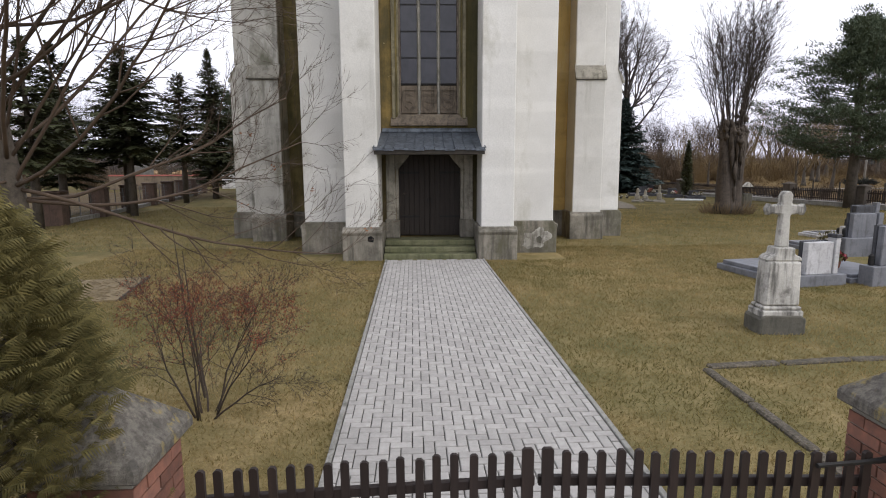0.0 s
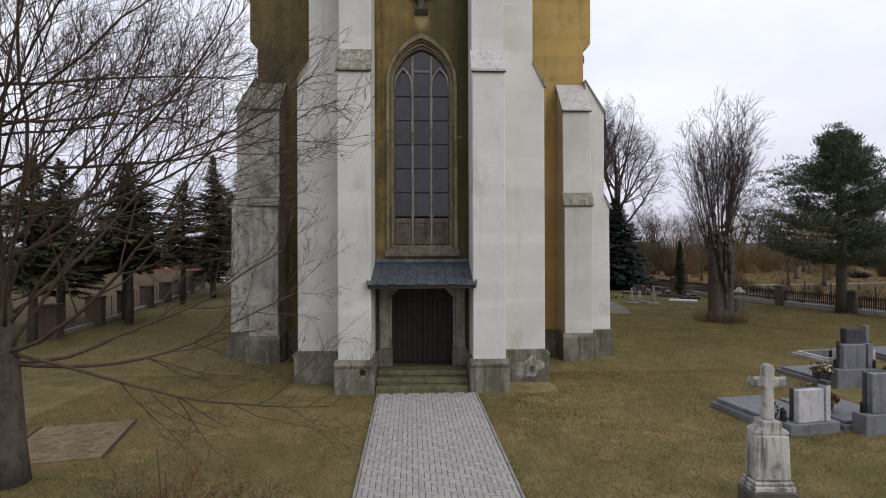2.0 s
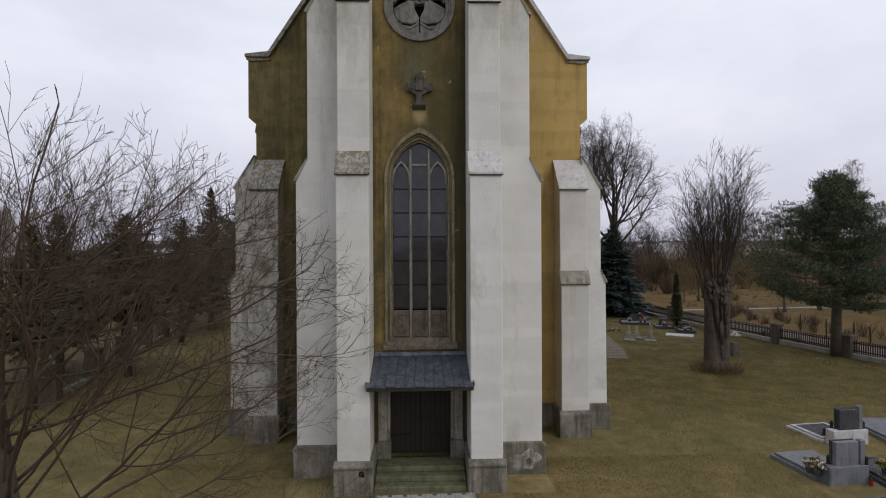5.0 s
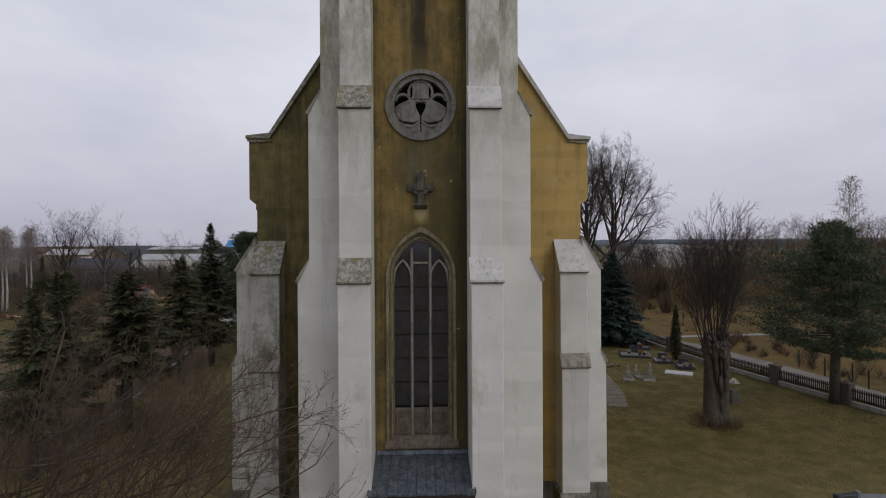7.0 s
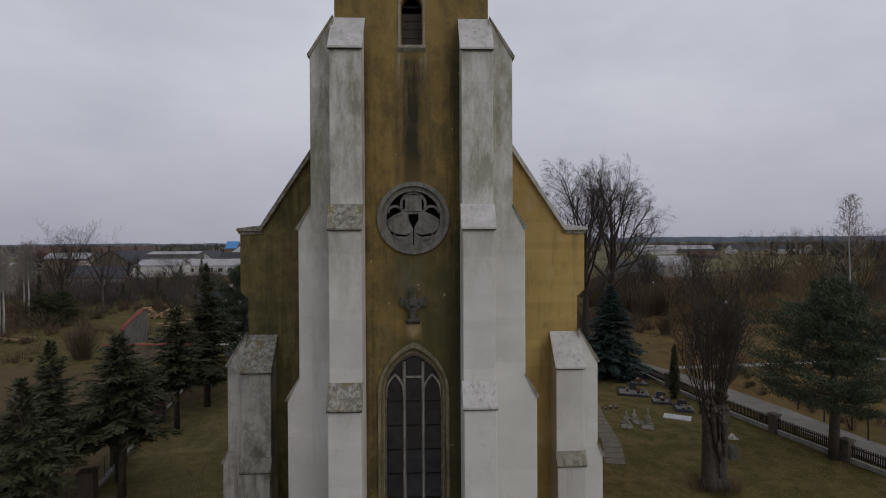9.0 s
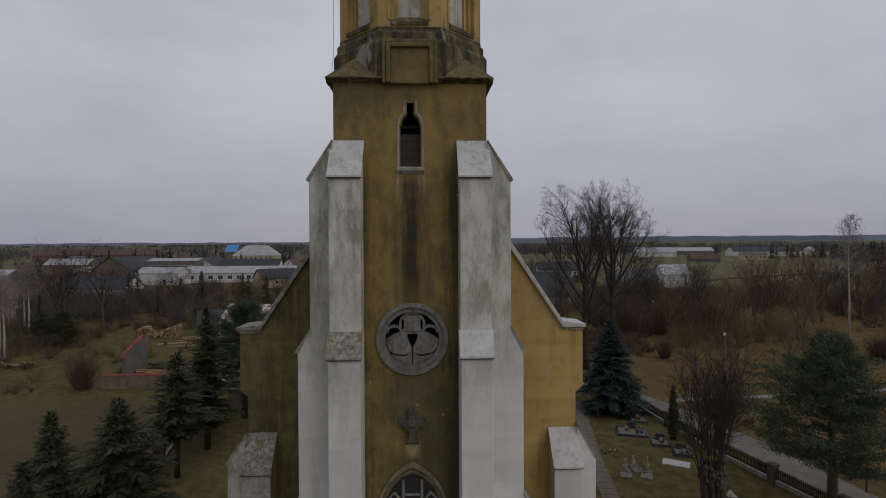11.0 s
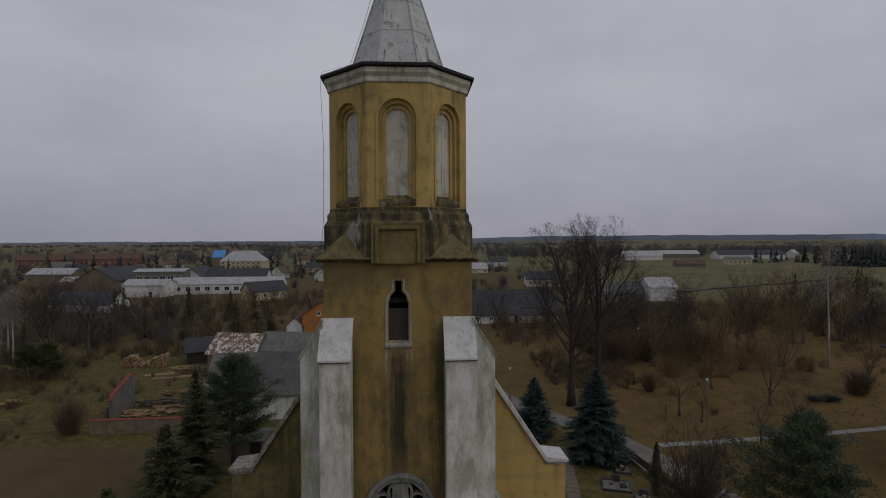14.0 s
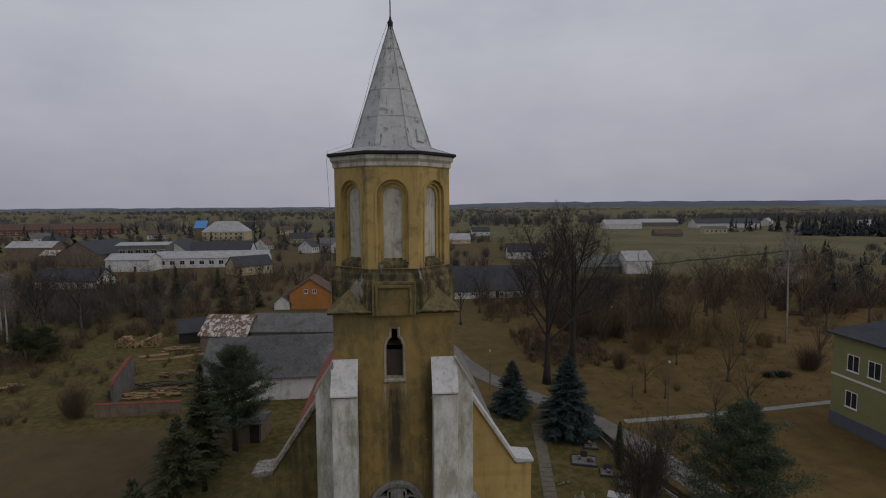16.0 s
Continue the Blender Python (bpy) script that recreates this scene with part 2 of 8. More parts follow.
M["ochre"] = weathered("stained_ochre_plaster", (0.40, 0.27, 0.085), (0.31, 0.215, 0.075), (0.085, 0.068, 0.032), (0.5, 0.66), (0.45, 0.66), 1.0, stain2=(0.075, 0.065, 0.035), stain2_range=(0.50, 0.66))
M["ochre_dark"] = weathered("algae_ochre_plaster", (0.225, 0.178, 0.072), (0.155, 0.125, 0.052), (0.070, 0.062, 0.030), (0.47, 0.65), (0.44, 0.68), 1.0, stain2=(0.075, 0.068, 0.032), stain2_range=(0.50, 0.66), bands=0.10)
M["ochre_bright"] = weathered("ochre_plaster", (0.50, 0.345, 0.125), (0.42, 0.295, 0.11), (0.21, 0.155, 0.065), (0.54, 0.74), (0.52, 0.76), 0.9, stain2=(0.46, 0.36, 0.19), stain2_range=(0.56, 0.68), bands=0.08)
M["algae"] = weathered("algae_blackened_plaster", (0.135, 0.108, 0.052), (0.215, 0.165, 0.072), (0.027, 0.026, 0.018), (0.43, 0.55), (0.43, 0.58), 1.3, stain2=(0.27, 0.255, 0.21), stain2_range=(0.57, 0.64))
M["stone"] = weathered("weathered_stone", (0.34, 0.315, 0.26), (0.25, 0.235, 0.195), (0.09, 0.085, 0.065), (0.48, 0.66), (0.5, 0.7), 2.0, bump=0.5)
M["stone_dark"] = weathered("dark_weathered_stone", (0.135, 0.125, 0.10), (0.09, 0.085, 0.07), (0.04, 0.04, 0.033), (0.48, 0.66), (0.5, 0.7), 2.5, bump=0.5)
M["cap_clean"] = weathered("pale_sheet_metal_weathering", (0.58, 0.565, 0.55), (0.46, 0.45, 0.435), (0.22, 0.205, 0.18), (0.54, 0.70), (0.54, 0.74), 3.0, roughness=0.6, bump=0.25)
M["mullion"] = weathered("grey_tracery_stone", (0.34, 0.325, 0.28), (0.25, 0.24, 0.205), (0.11, 0.105, 0.085), (0.48, 0.66), (0.5, 0.7), 2.5, bump=0.4)
M["peel"] = weathered("peeled_render", (0.46, 0.445, 0.40), (0.30, 0.285, 0.245), (0.13, 0.12, 0.10), (0.44, 0.58), (0.48, 0.64), 3.5, bump=0.9)
M["tower"] = tower_wall_material()
M["plinth"] = weathered("plinth_render", (0.275, 0.25, 0.205), (0.185, 0.17, 0.14), (0.065, 0.06, 0.048), (0.44, 0.64), (0.44, 0.66), 1.6, bump=0.6, stain2=(0.10, 0.095, 0.06), stain2_range=(0.52, 0.68))
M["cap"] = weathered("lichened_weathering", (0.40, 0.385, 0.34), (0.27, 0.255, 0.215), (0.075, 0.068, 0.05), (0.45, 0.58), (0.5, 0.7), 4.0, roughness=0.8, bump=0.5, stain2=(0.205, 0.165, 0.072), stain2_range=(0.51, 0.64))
M["ochre_pale"] = weathered("faded_ochre_plaster", (0.45, 0.320, 0.118), (0.36, 0.26, 0.098), (0.11, 0.09, 0.042), (0.52, 0.72), (0.54, 0.74), 1.1, stain2=(0.15, 0.125, 0.06), stain2_range=(0.56, 0.70))
M["trim"] = weathered("moulded_window_stone", (0.285, 0.25, 0.165), (0.205, 0.18, 0.12), (0.085, 0.075, 0.045), (0.48, 0.66), (0.48, 0.68), 2.0, bump=0.5)
M["rose"] = weathered("mid_grey_stone", (0.245, 0.235, 0.21), (0.18, 0.172, 0.155), (0.07, 0.067, 0.06), (0.48, 0.66), (0.5, 0.7), 2.5, bump=0.5)
M["niche"] = weathered("niche_plaster", (0.53, 0.51, 0.44), (0.42, 0.405, 0.345), (0.16, 0.14, 0.095), (0.50, 0.68), (0.50, 0.70), 1.6)
M["relief"] = weathered("brown_carved_stone", (0.200, 0.162, 0.122), (0.145, 0.118, 0.09), (0.055, 0.047, 0.038), (0.44, 0.64), (0.5, 0.7), 3.0, bump=0.5)
M["spire"] = weathered("spire_sheet_metal", (0.47, 0.468, 0.46), (0.37, 0.37, 0.365), (0.085, 0.08, 0.072), (0.56, 0.66), (0.57, 0.70), 1.9, roughness=0.55, bump=0.12, grain=8.0, metallic=0.25, specular=0.4, streak_mix=0.9)
M["lead"] = weathered("blue_grey_roof_sheet", (0.150, 0.172, 0.20), (0.092, 0.108, 0.130), (0.040, 0.045, 0.052), (0.46, 0.62), (0.46, 0.64), 3.0, roughness=0.5, bump=0.15, metallic=0.3, specular=0.4)
M["door"] = simple("dark_door_wood", (0.032, 0.024, 0.018), (0.016, 0.012, 0.010), 9.0, 0.6, stretch=(3, 3, 0.3))
M["louvre"] = simple("dark_louvre_wood", (0.045, 0.038, 0.03), (0.02, 0.018, 0.015), 8.0, 0.8)
M["shutter"] = simple("dusty_brown_shutter", (0.070, 0.057, 0.046), (0.042, 0.035, 0.029), 6.0, 0.85, stretch=(2, 2, 0.4))
# near-black base colour stands in for unlit space behind openings
M["black"] = simple("unlit_interior_black", (0.008, 0.008, 0.008), (0.005, 0.005, 0.005), 3.0, 0.95)
M["step"] = weathered("mossy_step_stone", (0.17, 0.165, 0.10), (0.12, 0.125, 0.065), (0.05, 0.055, 0.03), (0.48, 0.66), (0.5, 0.75), 2.0, bump=0.5)
M["iron"] = simple("dark_iron", (0.03, 0.03, 0.03), (0.02, 0.018, 0.016), 20, 0.55, 0.6)
M["broach"] = weathered("mossy_stone_broach", (0.185, 0.145, 0.062), (0.135, 0.11, 0.055), (0.055, 0.05, 0.03), (0.46, 0.64), (0.5, 0.7), 2.5, bump=0.5, stain2=(0.20, 0.185, 0.145), stain2_range=(0.58, 0.68))
M["tile_red"] = weathered("red_roof_tiles", (0.30, 0.085, 0.055), (0.22, 0.065, 0.045), (0.09, 0.05, 0.04), scale=1.5)


def glass_material(name, tint, roughness=0.12):
    m, n, l, b = base_material(name, roughness, 0, 0.5)
    f = tex_noise(n, l, place_vec(n), 3.0, 3, 0.5)
    l.new(tex_mix(n, l, tex_ramp(n, l, f, 0.3, 0.7), tint, tuple(x * 0.55 for x in tint)), b.inputs["Base Color"])
    tex_bump(n, l, b, f, 0.08, 0.02)
    return m


M["roof_tin"] = weathered("dull_grey_roof_sheet", (0.20, 0.19, 0.175), (0.15, 0.14, 0.13), (0.08, 0.07, 0.06), scale=1.5)
M["glass"] = glass_material("leaded_window_glass", (0.042, 0.041, 0.048), 0.07)
M["glass_house"] = glass_material("house_window_glass", (0.03, 0.035, 0.04), 0.1)

# ---- shape helpers ----
class Geo:
    """Vertices and faces of one mesh."""

    def __init__(self):
        self.v, self.f = [], []

    def add(self, verts, faces):
        k = len(self.v)
        self.v.extend(verts)
        self.f.extend([tuple(i + k for i in q) for q in faces])
        return self

    def box(self, x0, x1, y0, y1, z0, z1):
        vs = [(x, y, z) for z in (z0, z1) for y in (y0, y1) for x in (x0, x1)]
        return self.add(vs, [(0, 2, 3, 1), (4, 5, 7, 6), (0, 1, 5, 4), (2, 6, 7, 3), (0, 4, 6, 2), (1, 3, 7, 5)])

    def prism(self, pts, axis, a, b):
        """A closed outline swept from a to b along an axis: 'x' outlines are (y, z), 'y' are (x, z), 'z' are (x, y)."""
        put = {"x": lambda p, c: (c, p[0], p[1]), "y": lambda p, c: (p[0], c, p[1]), "z": lambda p, c: (p[0], p[1], c)}[axis]
        n = len(pts)
        vs = [put(p, a) for p in pts] + [put(p, b) for p in pts]
        return self.add(vs, [tuple(range(n)), tuple(range(2 * n - 1, n - 1, -1))] + [(i, i + n, (i + 1) % n + n, (i + 1) % n) for i in range(n)])

    def tube(self, pts, radii, n=6, caps=True):
        pts = [Vector(p) for p in pts]
        k, count = len(self.v), len(pts)
        axis = (pts[-1] - pts[0]).normalized()
        ref = Vector((1, 0, 0)) if abs(axis.x) < 0.8 else Vector((0, 1, 0))
        u = axis.cross(ref).normalized()
        w = axis.cross(u)
        for p, r in zip(pts, radii):
            for i in range(n):
                a = 2 * math.pi * i / n
                q = p + u * (r * math.cos(a)) + w * (r * math.sin(a))
                self.v.append((q.x, q.y, q.z))
        for j in range(count - 1):
            for i in range(n):
                i2 = (i + 1) % n
                self.f.append((k + j * n + i, k + j * n + i2, k + (j + 1) * n + i2, k + (j + 1) * n + i))
        if caps:
            self.f.append(tuple(k + i for i in range(n - 1, -1, -1)))
            self.f.append(tuple(k + (count - 1) * n + i for i in range(n)))
        return self

    def bar(self, line, width, y0, y1):
        """A flat bar along a line of (x, z), from y0 to y1."""
        left, right = [], []
        for i, p in enumerate(line):
            a, b = line[max(i - 1, 0)], line[min(i + 1, len(line) - 1)]
            dx, dz = b[0] - a[0], b[1] - a[1]
            s = width / 2 / (math.hypot(dx, dz) or 1)
            left.append((p[0] - dz * s, p[1] + dx * s))
            right.append((p[0] + dz * s, p[1] - dx * s))
        n = len(line)
        vs = [(x, y, z) for y in (y0, y1) for side in (left, right) for x, z in side]
        fs = []
        for i in range(n - 1):
            for q in ((i, i + 1, n + i + 1, n + i), (2 * n + i, 3 * n + i, 3 * n + i + 1, 2 * n + i + 1), (i, 2 * n + i, 2 * n + i + 1, i + 1), (n + i, n + i + 1, 3 * n + i + 1, 3 * n + i)):
                fs.append(q)
        fs += [(0, n, 3 * n, 2 * n), (n - 1, 3 * n - 1, 4 * n - 1, 2 * n - 1)]
        return self.add(vs, fs)

    def holed(self, outer, holes, y0, y1):
        """A wall in the xz plane with openings that go through it."""
        bm = bmesh.new()
        edges = []
        for loop in [outer, *holes]:
            vs = [bm.verts.new((x, y0, z)) for x, z in loop]
            edges += [bm.edges.new((vs[i], vs[(i + 1) % len(vs)])) for i in range(len(vs))]
        bmesh.ops.triangle_fill(bm, use_beauty=True, edges=edges, normal=(0, -1, 0))
        bm.verts.index_update()
        vs = [tuple(v.co) for v in bm.verts]
        fs = [tuple(v.index for v in f.verts) for f in bm.faces]
        bm.free()
        self.add(vs, fs)
        self.add([(x, y1, z) for x, _, z in vs], [tuple(reversed(f)) for f in fs])
        for loop in [outer, *holes]:
            n = len(loop)
            self.add([(x, y, z) for y in (y0, y1) for x, z in loop], [(i, i + n, (i + 1) % n + n, (i + 1) % n) for i in range(n)])
        return self

    def turned(self, m):
        self.v = [tuple(m @ Vector(p)) for p in self.v]
        return self

    def mesh(self, name, mat, smooth=False):
        me = bpy.data.meshes.new(name)
        me.from_pydata(self.v, [], self.f)
        me.materials.append(mat)
        if smooth:
            me.polygons.foreach_set("use_smooth", [True] * len(me.polygons))
        else:
            bm = bmesh.new()
            bm.from_mesh(me)
            bmesh.ops.recalc_face_normals(bm, faces=bm.faces)
            bm.to_mesh(me)
            bm.free()
        me.update()
        return me


def part(name, geo, mat, parent, label="", bevel=0.0, smooth=False, at=None):
    """One mesh object under a thing or under a part. geo: a Geo, or a mesh to share."""
    me = geo if isinstance(geo, bpy.types.Mesh) else geo.mesh(name, mat, smooth)
    ob = new(name, me)
    ob.parent = parent
    if at is not None:
        ob.matrix_basis = at
    if label:
        ob["label"] = label
    if bevel:
        b = ob.modifiers.new("bevel", "BEVEL")
        b.width, b.segments, b.limit_method, b.angle_limit = bevel, 1, "ANGLE", radians(35)
    return ob


def thing(name, label, category, at=(0, 0, 0), turn=0.0, group="", kind=""):
    ob = new(name)
    ob.empty_display_size = 0.3
    ob.matrix_basis = pose(*at, 0, 0, turn)
    return tagged(ob, label, category, group, kind)


def solid(name, geo, mat, label, category, at=None, group="", kind="", smooth=False, bevel=0.0):
    """A thing that is one mesh."""
    ob = part(name, geo, mat, None, bevel=bevel, smooth=smooth, at=at)
    return tagged(ob, label, category, group, kind)


def pointed(w, z0, spring, top, n=10):
    """The outline of a pointed arch: from the lower left round to the lower right."""
    h = top - spring
    a = (h * h - w * w) / (2 * w)
    r = w + a
    end = math.atan2(h, a)
    right = [(-a + r * math.cos(end * i / n), spring + r * math.sin(end * i / n)) for i in range(n + 1)]
    left = [(-x, z) for x, z in reversed(right)]
    return [(w, z0)] + right + left[1:] + [(-w, z0)]


def rounded(w, z0, spring, n=12):
    arc = [(w * math.cos(math.pi * i / n), spring + w * math.sin(math.pi * i / n)) for i in range(n + 1)]
    return [(w, z0)] + arc + [(-w, z0)]


def circle(r, cx, cz, n=40):
    return [(cx + r * math.cos(2 * math.pi * i / n), cz + r * math.sin(2 * math.pi * i / n)) for i in range(n)]


def ring(outer, inner, y0, y1):
    """A band between two open outlines with as many points."""
    g, n = Geo(), len(outer)
    vs = [(x, y, z) for y in (y0, y1) for line in (outer, inner) for x, z in line]
    fs = []
    for i in range(n - 1):
        fs += [(i, i + 1, n + i + 1, n + i), (2 * n + i, 3 * n + i, 3 * n + i + 1, 2 * n + i + 1), (i, 2 * n + i, 2 * n + i + 1, i + 1), (n + i, n + i + 1, 3 * n + i + 1, 3 * n + i)]
    fs += [(0, n, 3 * n, 2 * n), (n - 1, 3 * n - 1, 4 * n - 1, 2 * n - 1)]
    return g.add(vs, fs)

# ---- the church; its own axes: x across, y back from the tower's front wall ----
church = thing("church", "ochre village church with white buttresses and a spired front tower", "church", (0.07, 15.64, 0.0))


def slab(g, x0, x1, y_low, z_low, y_high, z_high, over=0.10, thick=0.055):
    """A sloping weathering with a lip at its lower front edge, across x."""
    dy, dz = y_high - y_low, z_high - z_low
    s = over / math.hypot(dy, dz)
    a = (y_low - dy * s, z_low - dz * s)
    return g.prism([a, (a[0], a[1] - thick), (y_low + 0.03, a[1] - thick), (y_high, z_high - thick * 0.8), (y_high, z_high)], "x", x0 - 0.035, x1 + 0.035)


def slab_side(g, y0, y1, x_low, z_low, x_high, z_high, over=0.10, thick=0.055):
    dx, dz = x_high - x_low, z_high - z_low
    s = over / math.hypot(dx, dz)
    a = (x_low - dx * s, z_low - dz * s)
    inner = 0.03 if x_low < x_high else -0.03
    return g.prism([a, (a[0], a[1] - thick), (x_low + inner, a[1] - thick), (x_high, z_high - thick * 0.8), (x_high, z_high)], "y", y0 - 0.035, y1 + 0.035)


def shade_strip(g, x0, x1, y_low, z_low, y_high, z_high, over=0.10, thick=0.055):
    """A dark strip that paints the shadow line under the lip of a weathering."""
    dy, dz = y_high - y_low, z_high - z_low
    k = over / math.hypot(dy, dz)
    ya, za = y_low - dy * k, z_low - dz * k - thick
    return g.box(x0 - 0.03, x1 + 0.03, ya + 0.004, ya + 0.05, za - 0.028, za - 0.001)


# tower walls
HALF = 2.23
win_hole = pointed(0.98, 3.86, 8.75, 10.18)
slit_hole = [(0.30, 18.92), (0.30, 20.1), (0.22, 20.34), (0.10, 20.46), (0.10, 20.78), (-0.10, 20.78), (-0.10, 20.46), (-0.22, 20.34), (-0.30, 20.1), (-0.30, 18.92)]
door_hole = [(0.98, 0.44), (0.98, 3.10), (-0.98, 3.10), (-0.98, 0.44)]
rose_hole = circle(0.92, 0.02, 13.88)
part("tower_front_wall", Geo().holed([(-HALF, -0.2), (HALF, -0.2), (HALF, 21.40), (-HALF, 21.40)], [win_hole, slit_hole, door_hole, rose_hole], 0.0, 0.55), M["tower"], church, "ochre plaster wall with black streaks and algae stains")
for s in (-1, 1):
    part("tower_side_wall", Geo().box(*sorted((s * HALF, s * (HALF - 0.55))), 0.552, 4.5, -0.2, 21.3), M["ochre"], church)
part("tower_back_wall", Geo().box(-HALF + 0.552, HALF - 0.552, 3.95, 4.5, -0.2, 21.3), M["ochre"], church)
part("tower_floor", Geo().box(-HALF + 0.56, HALF - 0.56, 0.56, 3.94, 21.0, 21.25), M["black"], church)
# added black sheet that keeps the openings dark, no real inner wall
part("tower_lining", Geo().box(-HALF + 0.56, HALF - 0.56, 1.5, 1.6, 0.0, 20.9), M["black"], church)

# front buttresses, three stages with sheet-metal weatherings
for s in (-1, 1):
    x0, x1 = sorted((s * 1.38, s * 2.265))
    body = Geo().prism([(0.002, 0.0), (-1.38, 0.0), (-1.38, 8.80), (-1.08, 9.33), (-1.08, 13.64), (-0.76, 14.20), (-0.76, 18.62), (0.002, 19.62)], "x", x0, x1)
    bt = part("front_buttress", body, M["plaster"] if s < 0 else M["plaster_clean"], church, "tall white plastered buttress stained grey", 0.02)
    part("weathering", slab(Geo(), x0, x1, -1.39, 8.83, -1.075, 9.38), M["cap"] if s < 0 else M["cap_clean"], bt, "lichen-stained sloping sheet-metal cap")
    part("weathering", slab(Geo(), x0, x1, -1.09, 13.67, -0.755, 14.25), M["cap"] if s < 0 else M["cap_clean"], bt)
    # dark strips deepen the shadow line below each lip
    for low in ((-1.39, 8.83, -1.075, 9.38), (-1.09, 13.67, -0.755, 14.25), (-0.77, 18.66, -0.01, 19.68)):
        part("drip_edge", shade_strip(Geo(), x0, x1, *low), M["louvre"], bt)
    part("weathering", slab(Geo(), x0, x1, -0.77, 18.66, -0.01, 19.68), M["cap_clean"], bt)
    part("plinth", Geo().prism([(-0.003, -0.2), (-1.50, -0.2), (-1.50, 0.70), (-1.535, 0.73), (-1.535, 0.80), (-1.46, 0.83), (-1.40, 0.90), (-0.003, 0.90)], "x", x0 - 0.09, x1 + 0.09), M["plinth"], bt, "rough grey rendered plinth", 0.025)
    # side buttress of the same corner
    y0, y1 = -0.24, 0.72
    a, b, c = 3.60, 3.26, 2.90
    body = Geo().prism([(s * 2.267, 0.0), (s * a, 0.0), (s * a, 8.75), (s * b, 9.30), (s * b, 13.66), (s * c, 14.22), (s * c, 18.58), (s * 2.232, 19.60), (s * 2.232, 19.4), (s * 2.267, 19.3)], "y", y0, y1)
    bt = part("side_buttress", body, M["plaster"] if s < 0 else M["plaster_clean"], church, "white plastered buttress, greyer left of the tower", 0.02)
    part("weathering", slab_side(Geo(), y0, y1, s * (a + 0.01), 8.78, s * (b - 0.005), 9.35), M["stone"], bt)
    part("weathering", slab_side(Geo(), y0, y1, s * (b + 0.01), 13.69, s * (c - 0.005), 14.27), M["stone"], bt)
    part("weathering", slab_side(Geo(), y0, y1, s * (c + 0.01), 18.62, s * 2.24, 19.66), M["stone"], bt)
    part("plinth", Geo().prism([(s * 2.36, -0.2), (s * 3.70, -0.2), (s * 3.70, 0.74), (s * 3.735, 0.77), (s * 3.735, 0.84), (s * 3.66, 0.87), (s * 3.605, 0.94), (s * 2.36, 0.94)], "y", y0 - 0.09, y1 + 0.09), M["plinth"], bt, "", 0.025)

edge = random.Random(5)
rim = []
for k in range(46):
    a = 2 * math.pi * k / 46
    r = 1 + 0.20 * math.sin(2 * a + 0.6) + 0.12 * math.sin(5 * a + 1.0) + edge.uniform(-0.10, 0.10)
    rim.append((3.10 + 0.36 * r * math.cos(a), max(0.42 + 0.30 * r * math.sin(a), 0.02)))
part("bare_patch", Geo().prism(rim, "y", -0.339, -0.331), M["peel"], church, "pale patch where the plinth render has peeled")
# flat dark plates on the plinths paint the shade inside two small holes
part("vent_hole", Geo().prism([(3.12, 0.30), (3.24, 0.28), (3.27, 0.42), (3.20, 0.50), (3.10, 0.44)], "y", -0.345, -0.340), M["stone_dark"], church)
part("vent_hole", Geo().prism([(-1.66, 0.52), (-1.52, 0.50), (-1.50, 0.62), (-1.58, 0.68), (-1.67, 0.64)], "y", -1.507, -1.501), M["black"], church)

# great window over the door
window = part("great_window", ring(pointed(1.05, 3.86, 8.72, 10.26), pointed(0.955, 3.86, 8.75, 10.10), -0.07, 0.16), M["trim"], church, "tall pointed church window with stone tracery and small dark panes", 0.012)
part("outer_moulding", ring(pointed(0.96, 3.88, 8.75, 10.10), pointed(0.90, 3.88, 8.77, 10.01), 0.00, 0.20), M["ochre_dark"], window, "", 0.01)
part("inner_moulding", ring(pointed(0.905, 3.9, 8.76, 10.01), pointed(0.85, 3.9, 8.79, 9.93), 0.05, 0.30), M["trim"], window, "", 0.01)
part("inner_frame", ring(pointed(0.855, 3.92, 8.79, 9.93), pointed(0.80, 3.92, 8.81, 9.84), 0.11, 0.31), M["relief"], window, "", 0.008)
for x in (-0.28, 0.28):
    part("mullion", Geo().prism([(x - 0.05, 0.30), (x - 0.05, 0.20), (x - 0.018, 0.125), (x + 0.018, 0.125), (x + 0.05, 0.20), (x + 0.05, 0.30)], "z", 3.95, 9.64), M["mullion"], window)
for s in (-1, 1):
    head = pointed(0.262, 8.60, 8.72, 9.26, 7)
    part("tracery_arch", Geo().bar([(s * 0.548 + x, z) for x, z in head], 0.06, 0.118, 0.29), M["mullion"], window)
for z in (9.17, 9.20):
    part("tracery_bar", Geo().box(-0.235, 0.235, 0.16, 0.26, z - 0.012, z + 0.012), M["mullion"], window)
pane_mesh = Geo().box(-0.235, 0.235, 0.0, 0.012, 0.012, 0.708).mesh("pane", M["glass"])
for col in (-1, 0, 1):
    for row in range(6):
        part("pane", pane_mesh, None, window, at=pose(col * 0.56, 0.22, 4.86 + 0.72 * row, random.uniform(-0.8, 0.8), 0, random.uniform(-0.8, 0.8)))
    for row in range(7):
        part("glazing_bar", Geo().box(col * 0.56 - 0.235, col * 0.56 + 0.235, 0.20, 0.245, 4.85 + 0.72 * row - 0.014, 4.85 + 0.72 * row + 0.014), M["iron"], window)
part("pane", Geo().prism(pointed(0.82, 9.19, 9.2, 9.86), "y", 0.222, 0.232), M["glass"], window)
